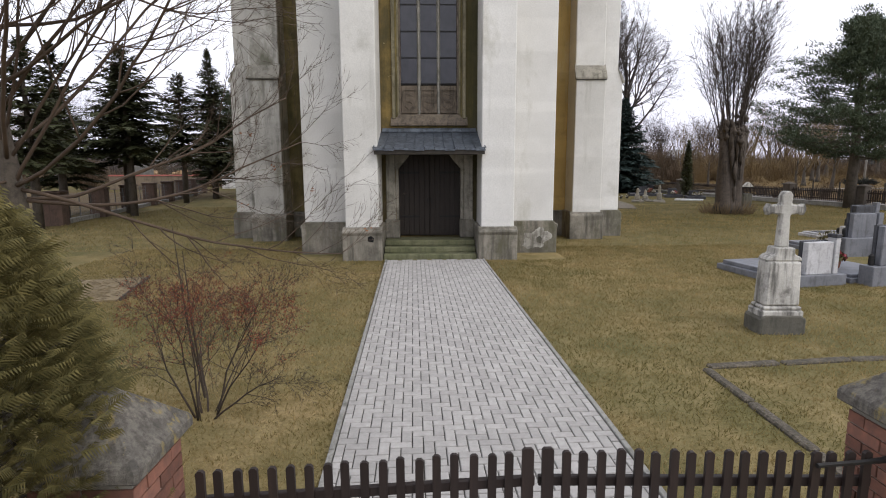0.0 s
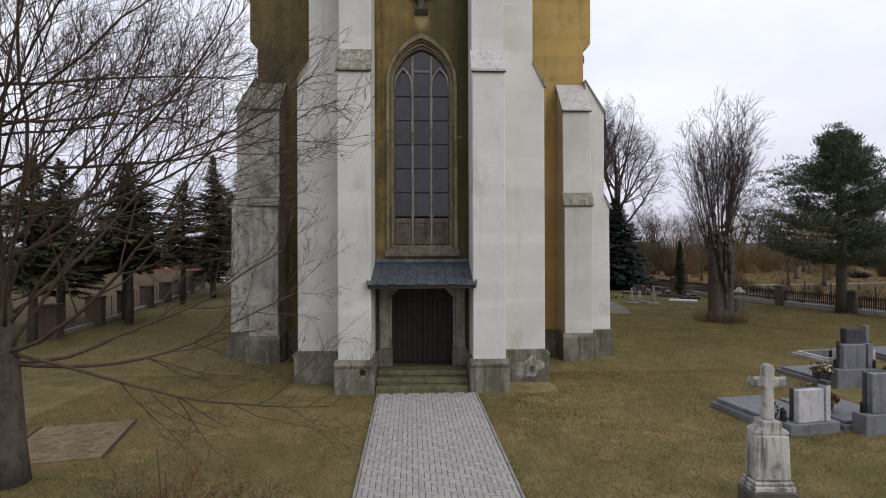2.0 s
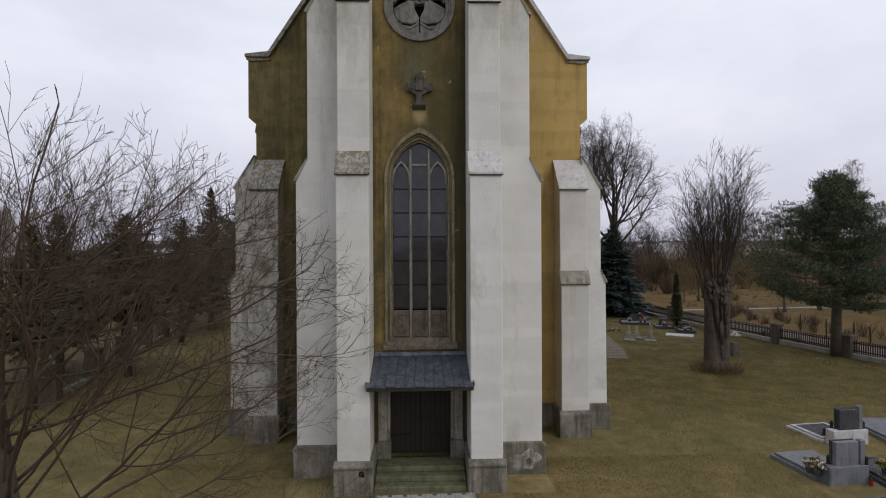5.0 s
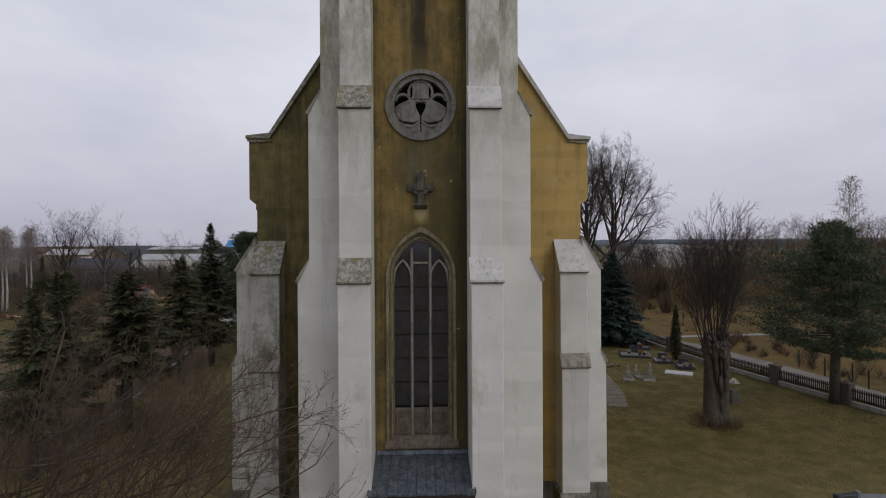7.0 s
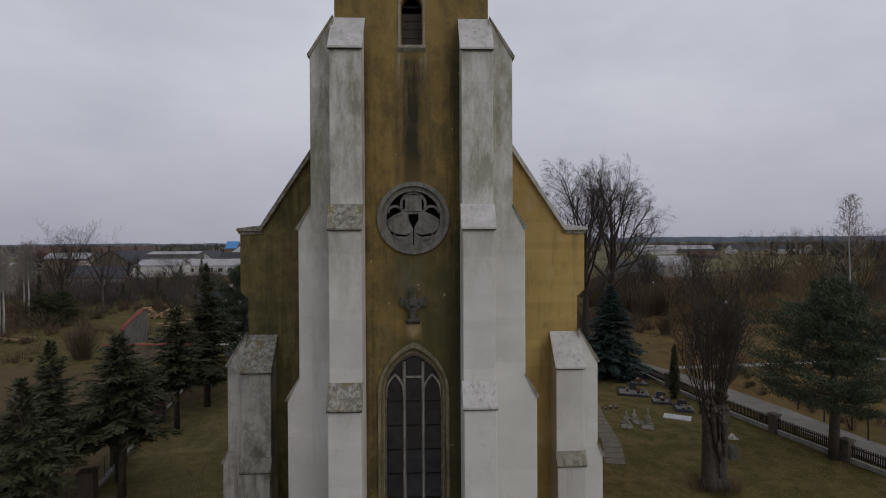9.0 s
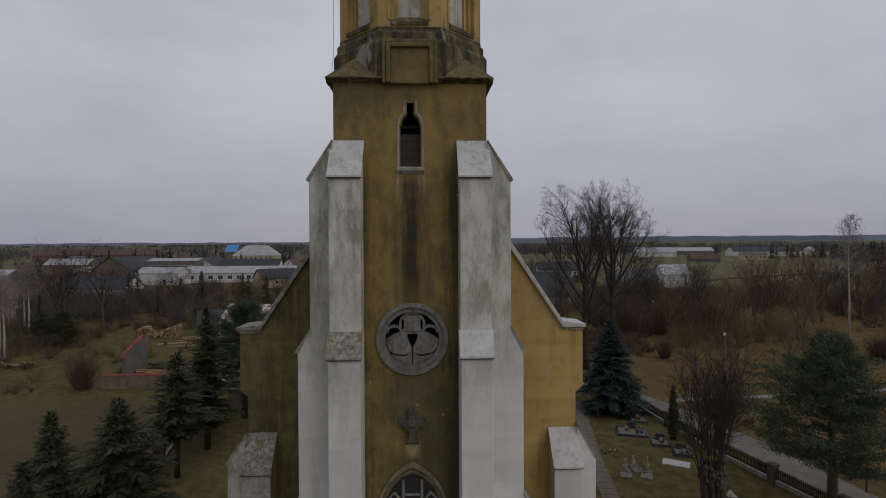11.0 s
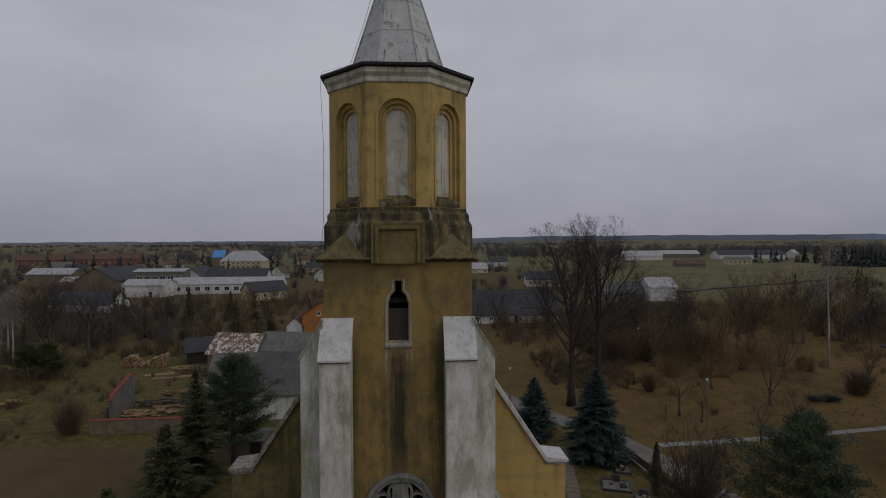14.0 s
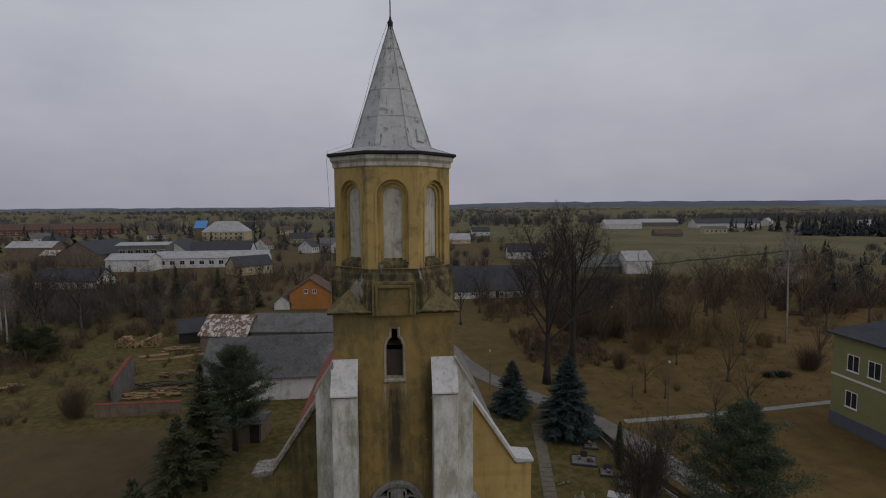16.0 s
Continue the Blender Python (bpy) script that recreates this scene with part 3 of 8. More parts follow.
for i, col in enumerate((-1, 0, 1)):
    x = col * 0.56
    panel = part("carved_panel", Geo().box(x - 0.235, x + 0.235, 0.16, 0.26, 4.02, 4.80), M["relief"], window, "brown carved stone panel with a shield in relief", 0.01)
    shield = [(-0.17, 4.68), (0.17, 4.68), (0.175, 4.40), (0.13, 4.24), (0.0, 4.14), (-0.13, 4.24), (-0.175, 4.40), (-0.17, 4.68)]
    g = Geo().bar([(x + u, z) for u, z in shield], 0.032, 0.125, 0.17)
    g.bar([(x + 0.09 * math.cos(a), 4.44 + 0.11 * math.sin(a)) for a in [0.6 + i + 0.35 * k for k in range(12)]], 0.028, 0.13, 0.17)
    g.bar([(x - 0.08, 4.60), (x - 0.02, 4.52), (x + 0.05, 4.58), (x + 0.09, 4.50)], 0.025, 0.13, 0.17)
    g.bar([(x - 0.05, 4.28), (x, 4.40), (x + 0.06, 4.30)], 0.025, 0.13, 0.17)
    part("relief", g, M["relief"], panel)
part("window_sill", Geo().prism([(0.30, 4.03), (0.05, 3.98), (-0.10, 3.74), (-0.10, 3.66), (0.30, 3.66)], "x", -1.10, 1.10), M["relief"], window, "", 0.01)

# round window
rose = part("round_window", ring(circle(1.06, 0.02, 13.88) + [(1.08, 13.88)], circle(0.93, 0.02, 13.88) + [(0.95, 13.88)], -0.08, 0.10), M["rose"], church, "round traceried window of dark weathered stone", 0.01)
part("inner_ring", ring(circle(0.935, 0.02, 13.88) + [(0.955, 13.88)], circle(0.79, 0.02, 13.88) + [(0.81, 13.88)], 0.02, 0.3), M["rose"], rose)
# black disc in place of the shaded depth behind the tracery
part("backing", Geo().prism(circle(0.86, 0.02, 13.88), "y", 0.36, 0.40), M["black"], rose)
CX, CZ = 0.02, 13.88
part("tracery_block", Geo().prism([(CX + x, CZ + z) for x, z in ((-0.29, 0.20), (0.29, 0.20), (0.25, 0.30), (0.24, 0.55), (0.30, 0.62), (0.22, 0.68), (-0.22, 0.68), (-0.30, 0.62), (-0.24, 0.55), (-0.25, 0.30))], "y", 0.06, 0.34), M["rose"], rose, "", 0.02)
part("tracery_arch", Geo().bar([(CX + 0.355 * math.cos(a), CZ + 0.42 + 0.33 * math.sin(a)) for a in [math.pi * (-0.12 + 1.24 * i / 14) for i in range(15)]], 0.075, 0.09, 0.33), M["rose"], rose)
for s in (-1, 1):
    lobe = [(CX + s * x, CZ + z) for x, z in ((0.015, -0.30), (0.13, -0.06), (0.15, 0.02), (0.15, 0.12), (0.02, 0.13), (0.02, 0.21), (0.34, 0.20), (0.60, 0.08), (0.79, -0.05), (0.76, -0.22), (0.68, -0.38), (0.55, -0.46), (0.36, -0.48), (0.22, -0.50), (0.12, -0.46), (0.015, -0.44))]
    part("tracery_plate", Geo().prism(lobe, "y", 0.08, 0.34), M["rose"], rose, "", 0.025)
    part("tracery_arch", Geo().bar([(CX + s * (0.53 + 0.22 * math.cos(a)), CZ + 0.16 + 0.20 * math.sin(a)) for a in [math.pi * (0.0 + 1.0 * i / 9) for i in range(10)]], 0.075, 0.10, 0.32), M["rose"], rose)
    part("tracery_plate", Geo().prism([(CX + s * x, CZ + z) for x, z in ((0.012, -0.47), (0.12, -0.50), (0.24, -0.545), (0.36, -0.53), (0.60, -0.50), (0.58, -0.62), (0.40, -0.74), (0.20, -0.80), (0.012, -0.82))], "y", 0.12, 0.33), M["rose"], rose, "", 0.02)
    part("tracery_arch", Geo().bar([(CX + s * x, CZ + z) for x, z in ((0.02, -0.44), (0.14, -0.53), (0.30, -0.62), (0.46, -0.60), (0.60, -0.47))], 0.05, 0.09, 0.32), M["rose"], rose)
part("tracery_bar", Geo().box(CX - 0.16, CX + 0.16, 0.10, 0.33, CZ + 0.125, CZ + 0.165), M["rose"], rose)

# stone cross in relief with its corbel
g = Geo().box(-0.095, 0.095, -0.13, 0.0, 10.93, 11.70)
g.prism(circle(0.125, 0.0, 11.76, 14), "y", -0.14, 0.0).prism(circle(0.07, 0.0, 11.76, 12), "y", -0.17, -0.13)
for s in (-1, 1):
    g.prism([(s * 0.09, 11.52), (s * 0.24, 11.55), (s * 0.37, 11.58), (s * 0.385, 11.44), (s * 0.37, 11.32), (s * 0.24, 11.30), (s * 0.16, 11.22), (s * 0.09, 11.20)], "y", -0.14, 0.0)
    g.prism([(s * 0.15, 11.36), (s * 0.33, 11.36), (s * 0.33, 11.50), (s * 0.15, 11.50)], "y", -0.165, -0.13)
rc = part("relief_cross", g, M["stone_dark"], church, "dark weathered stone cross in relief on a corbel", 0.012)
part("boss", Geo().prism([(-0.10, 11.32), (0.10, 11.32), (0.12, 11.52), (0.0, 11.60), (-0.12, 11.52)], "y", -0.185, -0.13), M["stone_dark"], rc, "", 0.015)
part("corbel", Geo().prism([(0.0, 10.95), (-0.22, 10.95), (-0.22, 10.89), (-0.06, 10.79), (0.0, 10.79)], "x", -0.20, 0.20), M["stone_dark"], rc, "", 0.01)

# belfry slit
slit = part("belfry_opening", Geo().bar([(-0.36, 18.85), (-0.36, 20.12), (-0.28, 20.38), (-0.17, 20.5), (-0.17, 20.84)], 0.07, -0.03, 0.2).bar([(0.36, 18.85), (0.36, 20.12), (0.28, 20.38), (0.17, 20.5), (0.17, 20.84)], 0.07, -0.03, 0.2), M["stone"], church, "narrow louvred belfry opening with pale stone surround", 0.01)
part("sill", Geo().prism([(0.2, 18.96), (-0.10, 18.88), (-0.10, 18.80), (0.0, 18.70), (0.2, 18.70)], "x", -0.40, 0.40), M["stone"], slit, "", 0.01)
part("shutter", Geo().box(-0.31, 0.31, 0.26, 0.30, 18.96, 19.92), M["shutter"], slit, "dusty brown boarded shutter")
for z in (19.20, 19.46, 19.70):
    part("batten", Geo().box(-0.30, 0.30, 0.245, 0.259, z, z + 0.035), M["shutter"], slit)
part("louvre_board", Geo().prism([(0.26, 20.12), (0.28, 20.09), (0.46, 20.20), (0.44, 20.23)], "x", -0.30, 0.30), M["louvre"], slit)

# doorway, double door, steps and canopy
portal = part("portal", ring([(-1.26, 0.44), (-1.26, 3.3), (1.26, 3.3), (1.26, 0.44)], [(-0.99, 0.44), (-0.99, 3.05), (0.99, 3.05), (0.99, 0.44)], -0.10, 0.12), M["stone"], church, "stone doorway with shouldered corners and a dark double door", 0.02)
for s in (-1, 1):
    part("jamb", Geo().box(*sorted((s * 0.99, s * 0.905)), 0.0, 0.35, 0.44, 3.05), M["stone"], portal, "", 0.01)
    part("shoulder", Geo().prism([(s * 0.91, 2.45), (s * 0.72, 2.66), (s * 0.60, 2.82), (s * 0.60, 3.05), (s * 0.99, 3.05), (s * 0.99, 2.45)], "y", -0.02, 0.33), M["stone"], portal, "", 0.01)
    part("jamb_base", Geo().box(*sorted((s * 1.30, s * 0.88)), -0.17, 0.2, 0.44, 0.98), M["plinth"], portal, "", 0.02)
    leaf = part("door", Geo().box(*sorted((s * 0.004, s * 0.905)), 0.30, 0.34, 0.46, 3.05), M["door"], portal, "nearly black plank door leaf")
    for k in range(6):
        part("plank", Geo().box(*sorted((s * (0.014 + 0.149 * k), s * (0.155 + 0.149 * k))), 0.272, 0.298, 0.49, 3.02), M["door"], leaf, "", 0.006)
    for z in (1.0, 2.3):
        part("hinge", Geo().box(*sorted((s * 0.30, s * 0.88)), 0.256, 0.271, z, z + 0.06), M["iron"], leaf)
    part("door_handle", Geo().box(*sorted((s * 0.04, s * 0.07)), 0.20, 0.27, 1.42, 1.58), M["iron"], leaf)
for i, (y, z) in enumerate(((-0.70, 0.44), (-1.02, 0.29), (-1.34, 0.145))):
    part("step", Geo().box(-1.27, 1.27, y, 0.10, z - 0.148 if i < 2 else -0.15, z), M["step"], church, "worn mossy stone step", 0.02)
can = part("canopy", Geo().prism([(-0.003, 3.42), (-0.003, 3.36), (-1.50, 2.88), (-1.50, 2.94)], "x", -1.36, 1.36), M["louvre"], church, "blue-grey sheet-metal canopy over the church door")
EDGE = [-1.47 + 2.94 * i / 11 for i in range(12)]
for i in range(11):
    drop = 0.015 * math.sin(i * 2.1)
    x0, x1 = EDGE[i] + 0.006, EDGE[i + 1] - 0.006
    g = Geo().add([(x0 * 0.94, -0.004, 3.50), (x1 * 0.94, -0.004, 3.50), (x1, -1.56, 2.965 - drop), (x0, -1.56, 2.965 - drop), (x0 * 0.94, -0.004, 3.48), (x1 * 0.94, -0.004, 3.48), (x1, -1.56, 2.925 - drop), (x0, -1.56, 2.925 - drop)],
                  [(0, 3, 2, 1), (4, 5, 6, 7), (3, 7, 6, 2), (0, 4, 7, 3), (1, 2, 6, 5), (0, 1, 5, 4)])
    part("roof_panel", g, M["lead"], can)
for i in range(12):
    x = EDGE[i]
    part("seam", Geo().tube([(x * 0.94, -0.006, 3.515), (x, -1.565, 2.985)], [0.016, 0.016], 6), M["lead"], can)
part("flashing", Geo().prism([(-0.001, 3.60), (-0.03, 3.59), (-0.10, 3.49), (-0.001, 3.49)], "x", -1.34, 1.34), M["lead"], can)
part("fascia", Geo().box(-1.45, 1.45, -1.53, -1.49, 2.82, 2.93), M["louvre"], can)
part("ceiling_board", Geo().box(-1.36, 1.36, -1.49, -0.11, 2.84, 2.87), M["louvre"], can)

# tower head: cornice, stepped panel and broaches
g = Geo()
for a, b in ((-2.42, -0.74), (0.74, 2.42)):
    g.prism([(0.3, 21.34), (-0.03, 21.34), (-0.08, 21.38), (-0.22, 21.43), (-0.22, 21.465), (0.3, 21.52)], "x", a, b)
for s in (-1, 1):
    g.prism([(s * 2.0, 21.34), (s * 2.26, 21.34), (s * 2.31, 21.38), (s * 2.45, 21.43), (s * 2.45, 21.465), (s * 2.0, 21.52)], "y", 0.31, 4.65)
g.prism([(4.2, 21.28), (4.54, 21.28), (4.69, 21.40), (4.69, 21.46), (4.2, 21.52)], "x", -2.0, 2.0)
cornice = part("cornice", g, M["algae"], church, "blackened moulded cornice round the tower")
frame_line = [(-0.68, 21.3), (-0.68, 22.44), (0.68, 22.44), (0.68, 21.3)]
part("panel_moulding", ring(frame_line, [(-0.56, 21.3), (-0.56, 22.32), (0.56, 22.32), (0.56, 21.3)], -0.27, 0.1), M["ochre_dark"], cornice, "", 0.02)
part("panel_moulding", ring([(-0.80, 21.3), (-0.80, 22.56), (0.80, 22.56), (0.80, 21.3)], [(-0.685, 21.3), (-0.685, 22.445), (0.685, 22.445), (0.685, 21.3)], -0.23, 0.1), M["broach"], cornice, "", 0.02)
part("panel", Geo().box(-0.555, 0.555, -0.165, 0.3, 21.302, 22.315), M["tower"], cornice)


def octagon(ap, z, cy=2.25):
    r = ap / math.cos(math.pi / 8)
    return [(r * math.cos(math.pi / 8 + k * math.pi / 4), cy + r * math.sin(math.pi / 8 + k * math.pi / 4), z) for k in range(8)]


def octa_stack(levels):
    g = Geo()
    g.v = [p for ap, z in levels for p in octagon(ap, z)]
    for j in range(len(levels) - 1):
        g.f += [(8 * j + i, 8 * j + (i + 1) % 8, 8 * j + 8 + (i + 1) % 8, 8 * j + 8 + i) for i in range(8)]
    g.f += [tuple(range(7, -1, -1)), tuple(8 * (len(levels) - 1) + i for i in range(8))]
    return g


drum = part("octagon_base", octa_stack([(2.40, 21.4), (2.40, 22.46), (2.30, 22.62), (2.30, 22.80), (2.22, 22.90), (2.22, 23.0)]), M["algae"], church, "algae-blackened base of the eight-sided belfry", 0.015)
for sx in (-1, 1):
    for cy in (-0.12, 4.62):
        tip = (sx * 1.66, 0.50 if cy < 1 else 4.0, 22.22)
        g = Geo().add([(sx * 0.84, cy - 0.06, 21.47), (sx * 2.42, cy - 0.06, 21.47), (sx * 2.42, 1.45 if cy < 1 else 3.05, 21.47), tip, (sx * 0.84, cy + (0.3 if cy < 1 else -0.3), 21.47)], [(0, 1, 3), (1, 2, 3), (2, 4, 3), (4, 0, 3), (0, 4, 2, 1)])
        part("broach", g, M["broach"], church, "mossy corner broach of the tower")

AP = 2.21
FACE = AP * math.tan(math.pi / 8)
niche_out = rounded(0.56, 23.12, 25.70)
niche_mid = rounded(0.46, 23.2, 25.68)
niche_in = rounded(0.345, 23.26, 25.66)
face_mesh = Geo().holed([(-FACE, 23.0), (FACE, 23.0), (FACE, 26.84), (-FACE, 26.84)], [niche_out], 0.0, 0.4).mesh("belfry_wall", M["ochre_pale"])
step_mesh = ring(niche_out, niche_mid, 0.10, 0.36).mesh("niche_moulding", M["ochre_pale"])
inner_mesh = ring(rounded(0.459, 23.2, 25.68), niche_in, 0.19, 0.36).mesh("inner_moulding", M["ochre_pale"])
back_mesh = Geo().prism(rounded(0.45, 23.24, 25.68), "y", 0.26, 0.35).mesh("niche_panel", M["niche"])
sill_mesh = Geo().prism([(0.32, 23.42), (-0.04, 23.14), (-0.04, 23.04), (0.32, 23.04)], "x", -0.55, 0.55).mesh("niche_sill", M["algae"])
hood_mesh = ring(rounded(0.64, 23.2, 25.70), rounded(0.565, 23.2, 25.70), -0.03, 0.05).mesh("hood_moulding", M["ochre_pale"])
for k in range(8):
    m = pose(0, 2.25, 0, 0, 0, 45 * k) @ pose(0, -AP, 0)
    wall = part("belfry_wall", face_mesh, None, church, "ochre belfry face with a tall blind round-arched niche", at=m)
    for nm, me in (("niche_moulding", step_mesh), ("inner_moulding", inner_mesh), ("niche_panel", back_mesh), ("niche_sill", sill_mesh), ("hood_moulding", hood_mesh)):
        part(nm, me, None, wall)
eaves = part("belfry_cornice", octa_stack([(2.20, 26.72), (2.27, 26.76), (2.27, 26.90), (2.36, 27.02), (2.36, 27.16), (2.10, 27.18)]), M["niche"], church, "pale moulded cornice under the spire eaves", 0.01)

# spire of sheet-metal trays
spire = part("spire", octa_stack([(2.40, 27.19), (2.40, 27.22), (1.52, 27.55), (0.03, 32.40)]), M["spire"], church, "eight-sided spire clad in weathered grey sheet metal")
eave_ring = octagon(2.46, 27.24)
part("eaves_edge", octa_stack([(2.38, 27.17), (2.47, 27.19), (2.47, 27.27), (2.40, 27.29)]), M["iron"], spire)
lo, hi = octagon(1.535, 27.56), octagon(0.05, 32.40)
for k in range(8):
    g = Geo().tube([eave_ring[k], lo[k], hi[k]], [0.022, 0.022, 0.018], 5)
    part("seam", g, M["spire"], spire)
    k2 = (k + 1) % 8
    for frac in (0.24, 0.46, 0.64, 0.80):
        a, b = Vector(lo[k]).lerp(Vector(hi[k]), frac), Vector(lo[k2]).lerp(Vector(hi[k2]), frac)
        part("tray_joint", Geo().tube([a, b], [0.006, 0.006], 4), M["spire"], spire)
hatch_at = pose(0, 2.25, 0, 0, 0, 45) @ pose(0.10, -1.42, 27.98, -17, 8, 0)
hatch = part("hatch", Geo().box(-0.18, 0.18, -0.05, 0.06, -0.25, 0.25), M["spire"], spire, "small sheet-metal roof hatch", 0.015, at=hatch_at)
part("finial", Geo().tube([(0, 2.25, 32.2), (0, 2.25, 32.5), (0, 2.25, 32.62), (0, 2.25, 32.75)], [0.10, 0.11, 0.05, 0.03], 10).tube([(0, 2.25, 32.7), (0, 2.25, 34.9)], [0.028, 0.018], 6), M["iron"], spire)
part("lightning_wire", Geo().tube([(-0.10, 2.2, 32.5), (-0.62, 1.9, 31.0), (-1.05, 1.7, 29.3), (-1.55, 1.5, 27.7), (-2.42, 1.3, 27.4), (-2.48, 1.3, 27.0), (-2.40, 1.35, 25.0), (-2.42, 1.3, 22.6), (-2.44, 0.9, 21.6)], [0.006] * 9, 4), M["iron"], spire)

# nave: gable front, side walls, roof
NF = 3.66
slope = 1.52
for s in (-1, 1):
    half = [(s * 2.24, -0.2), (s * 5.93, -0.2), (s * 5.93, 11.2), (s * 6.00, 11.24), (s * 6.20, 11.42), (s * 6.20, 13.58), (s * 5.48, 13.58), (s * 2.24, 13.58 + 3.24 * slope)]
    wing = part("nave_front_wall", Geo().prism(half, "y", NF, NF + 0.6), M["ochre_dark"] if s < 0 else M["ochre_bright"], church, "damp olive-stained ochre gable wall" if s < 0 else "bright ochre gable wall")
    line = [(s * 6.29, 13.585), (s * 6.29, 13.70), (s * 5.46, 13.80), (s * 2.24, 13.80 + 3.22 * slope), (s * 2.24, 13.45 + 3.24 * slope), (s * 5.44, 13.585)]
    part("coping", Geo().prism(line, "y", NF - 0.14, NF + 1.05), M["cap_clean"] if s > 0 else M["cap"], wing, "pale sheet-metal coping along the gable", 0.015)
    part("kneeler_moulding", Geo().prism([(s * 6.0, 13.46), (s * 6.25, 13.50), (s * 6.25, 13.598), (s * 5.4, 13.598), (s * 5.4, 13.5)], "y", NF - 0.06, NF - 0.002), M["cap"], wing)
    part("plinth", Geo().box(*sorted((s * 2.24, s * 5.0)), NF - 0.10, NF - 0.002, -0.2, 0.92), M["plinth"], wing, "", 0.02)
    part("nave_side_wall", Geo().box(*sorted((s * 5.92, s * 5.32)), NF + 0.602, 27.0, -0.2, 11.55), M["ochre_dark"] if s < 0 else M["ochre_bright"], church)
    # front-facing buttress of the nave corner
    x0, x1 = sorted((s * 4.94, s * 5.93))
    body = Geo().prism([(NF - 0.002, 0.0), (2.62, 0.0), (2.62, 5.50), (2.78, 5.82), (2.84, 8.84), (NF - 0.002, 9.82)], "x", x0, x1)
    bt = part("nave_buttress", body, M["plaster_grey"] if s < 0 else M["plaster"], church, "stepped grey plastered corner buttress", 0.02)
    part("weathering", slab(Geo(), x0, x1, 2.61, 5.52, 2.80, 5.88), M["stone"], bt)
    # painted shadow lines under the two nave weatherings
    part("drip_edge", shade_strip(Geo(), x0, x1, 2.61, 5.52, 2.80, 5.88), M["louvre"], bt)
    part("drip_edge", shade_strip(Geo(), x0, x1, 2.81, 8.86, NF - 0.01, 9.90), M["louvre"], bt)
    part("weathering", slab(Geo(), x0, x1, 2.81, 8.86, NF - 0.01, 9.90), M["cap"] if s < 0 else M["cap_clean"], bt)
    part("plinth", Geo().prism([(NF - 0.003, -0.2), (2.50, -0.2), (2.50, 0.82), (2.61, 0.94), (NF - 0.003, 0.94)], "x", x0 - 0.10, x1 + 0.08), M["plinth"], bt, "", 0.025)
    body = Geo().prism([(s * 5.935, 0.0), (s * 6.84, 0.0), (s * 6.80, 5.5), (s * 6.62, 5.82), (s * 6.62, 8.92), (s * 5.935, 9.98)], "y", NF - 0.22, NF + 0.62)
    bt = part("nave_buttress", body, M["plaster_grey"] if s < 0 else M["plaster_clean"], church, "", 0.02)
    part("weathering", slab_side(Geo(), NF - 0.22, NF + 0.62, s * 6.63, 8.95, s * 5.94, 10.04), M["stone"], bt)
    part("weathering", slab_side(Geo(), NF - 0.22, NF + 0.62, s * 6.81, 5.52, s * 6.61, 5.88), M["stone"], bt)
    part("plinth", Geo().prism([(s * 6.02, -0.2), (s * 6.95, -0.2), (s * 6.95, 0.82), (s * 6.85, 0.94), (s * 6.02, 0.94)], "y", NF - 0.30, NF + 0.70), M["plinth"], bt, "", 0.025)
    # roof slope with its courses of tiles
    rs = part("nave_roof", Geo().add([(s * 6.3, NF + 1.07, 11.25), (0, NF + 1.07, 11.25 + 6.3 * slope), (0, 27.3, 11.25 + 6.3 * slope), (s * 6.3, 27.3, 11.25), (s * 6.3, NF + 1.07, 11.1), (0, NF + 1.07, 11.1 + 6.3 * slope), (0, 27.3, 11.1 + 6.3 * slope), (s * 6.3, 27.3, 11.1)], [(0, 1, 2, 3), (4, 7, 6, 5), (0, 3, 7, 4), (0, 4, 5, 1), (3, 2, 6, 7), (1, 5, 6, 2)]), M["tile_red"] if s < 0 else M["roof_tin"], church, "steep red tiled nave roof")
    g = Geo()
    for i in range(44):
        x = 6.25 - 6.2 * i / 44
        z = 11.25 + (6.3 - x) * slope
        g.prism([(s * x, z), (s * (x - 0.14), z + 0.14 * slope), (s * (x - 0.02), z + 0.09), (s * (x + 0.06), z + 0.02)], "y", NF + 1.08, 27.29)
    part("tile_course", g, M["tile_red"] if s < 0 else M["roof_tin"], rs)
part("nave_back_wall", Geo().prism([(-5.31, -0.2), (5.31, -0.2), (5.31, 12.0), (0, 20.0), (-5.31, 12.0)], "y", 26.4, 27.0), M["ochre"], church)

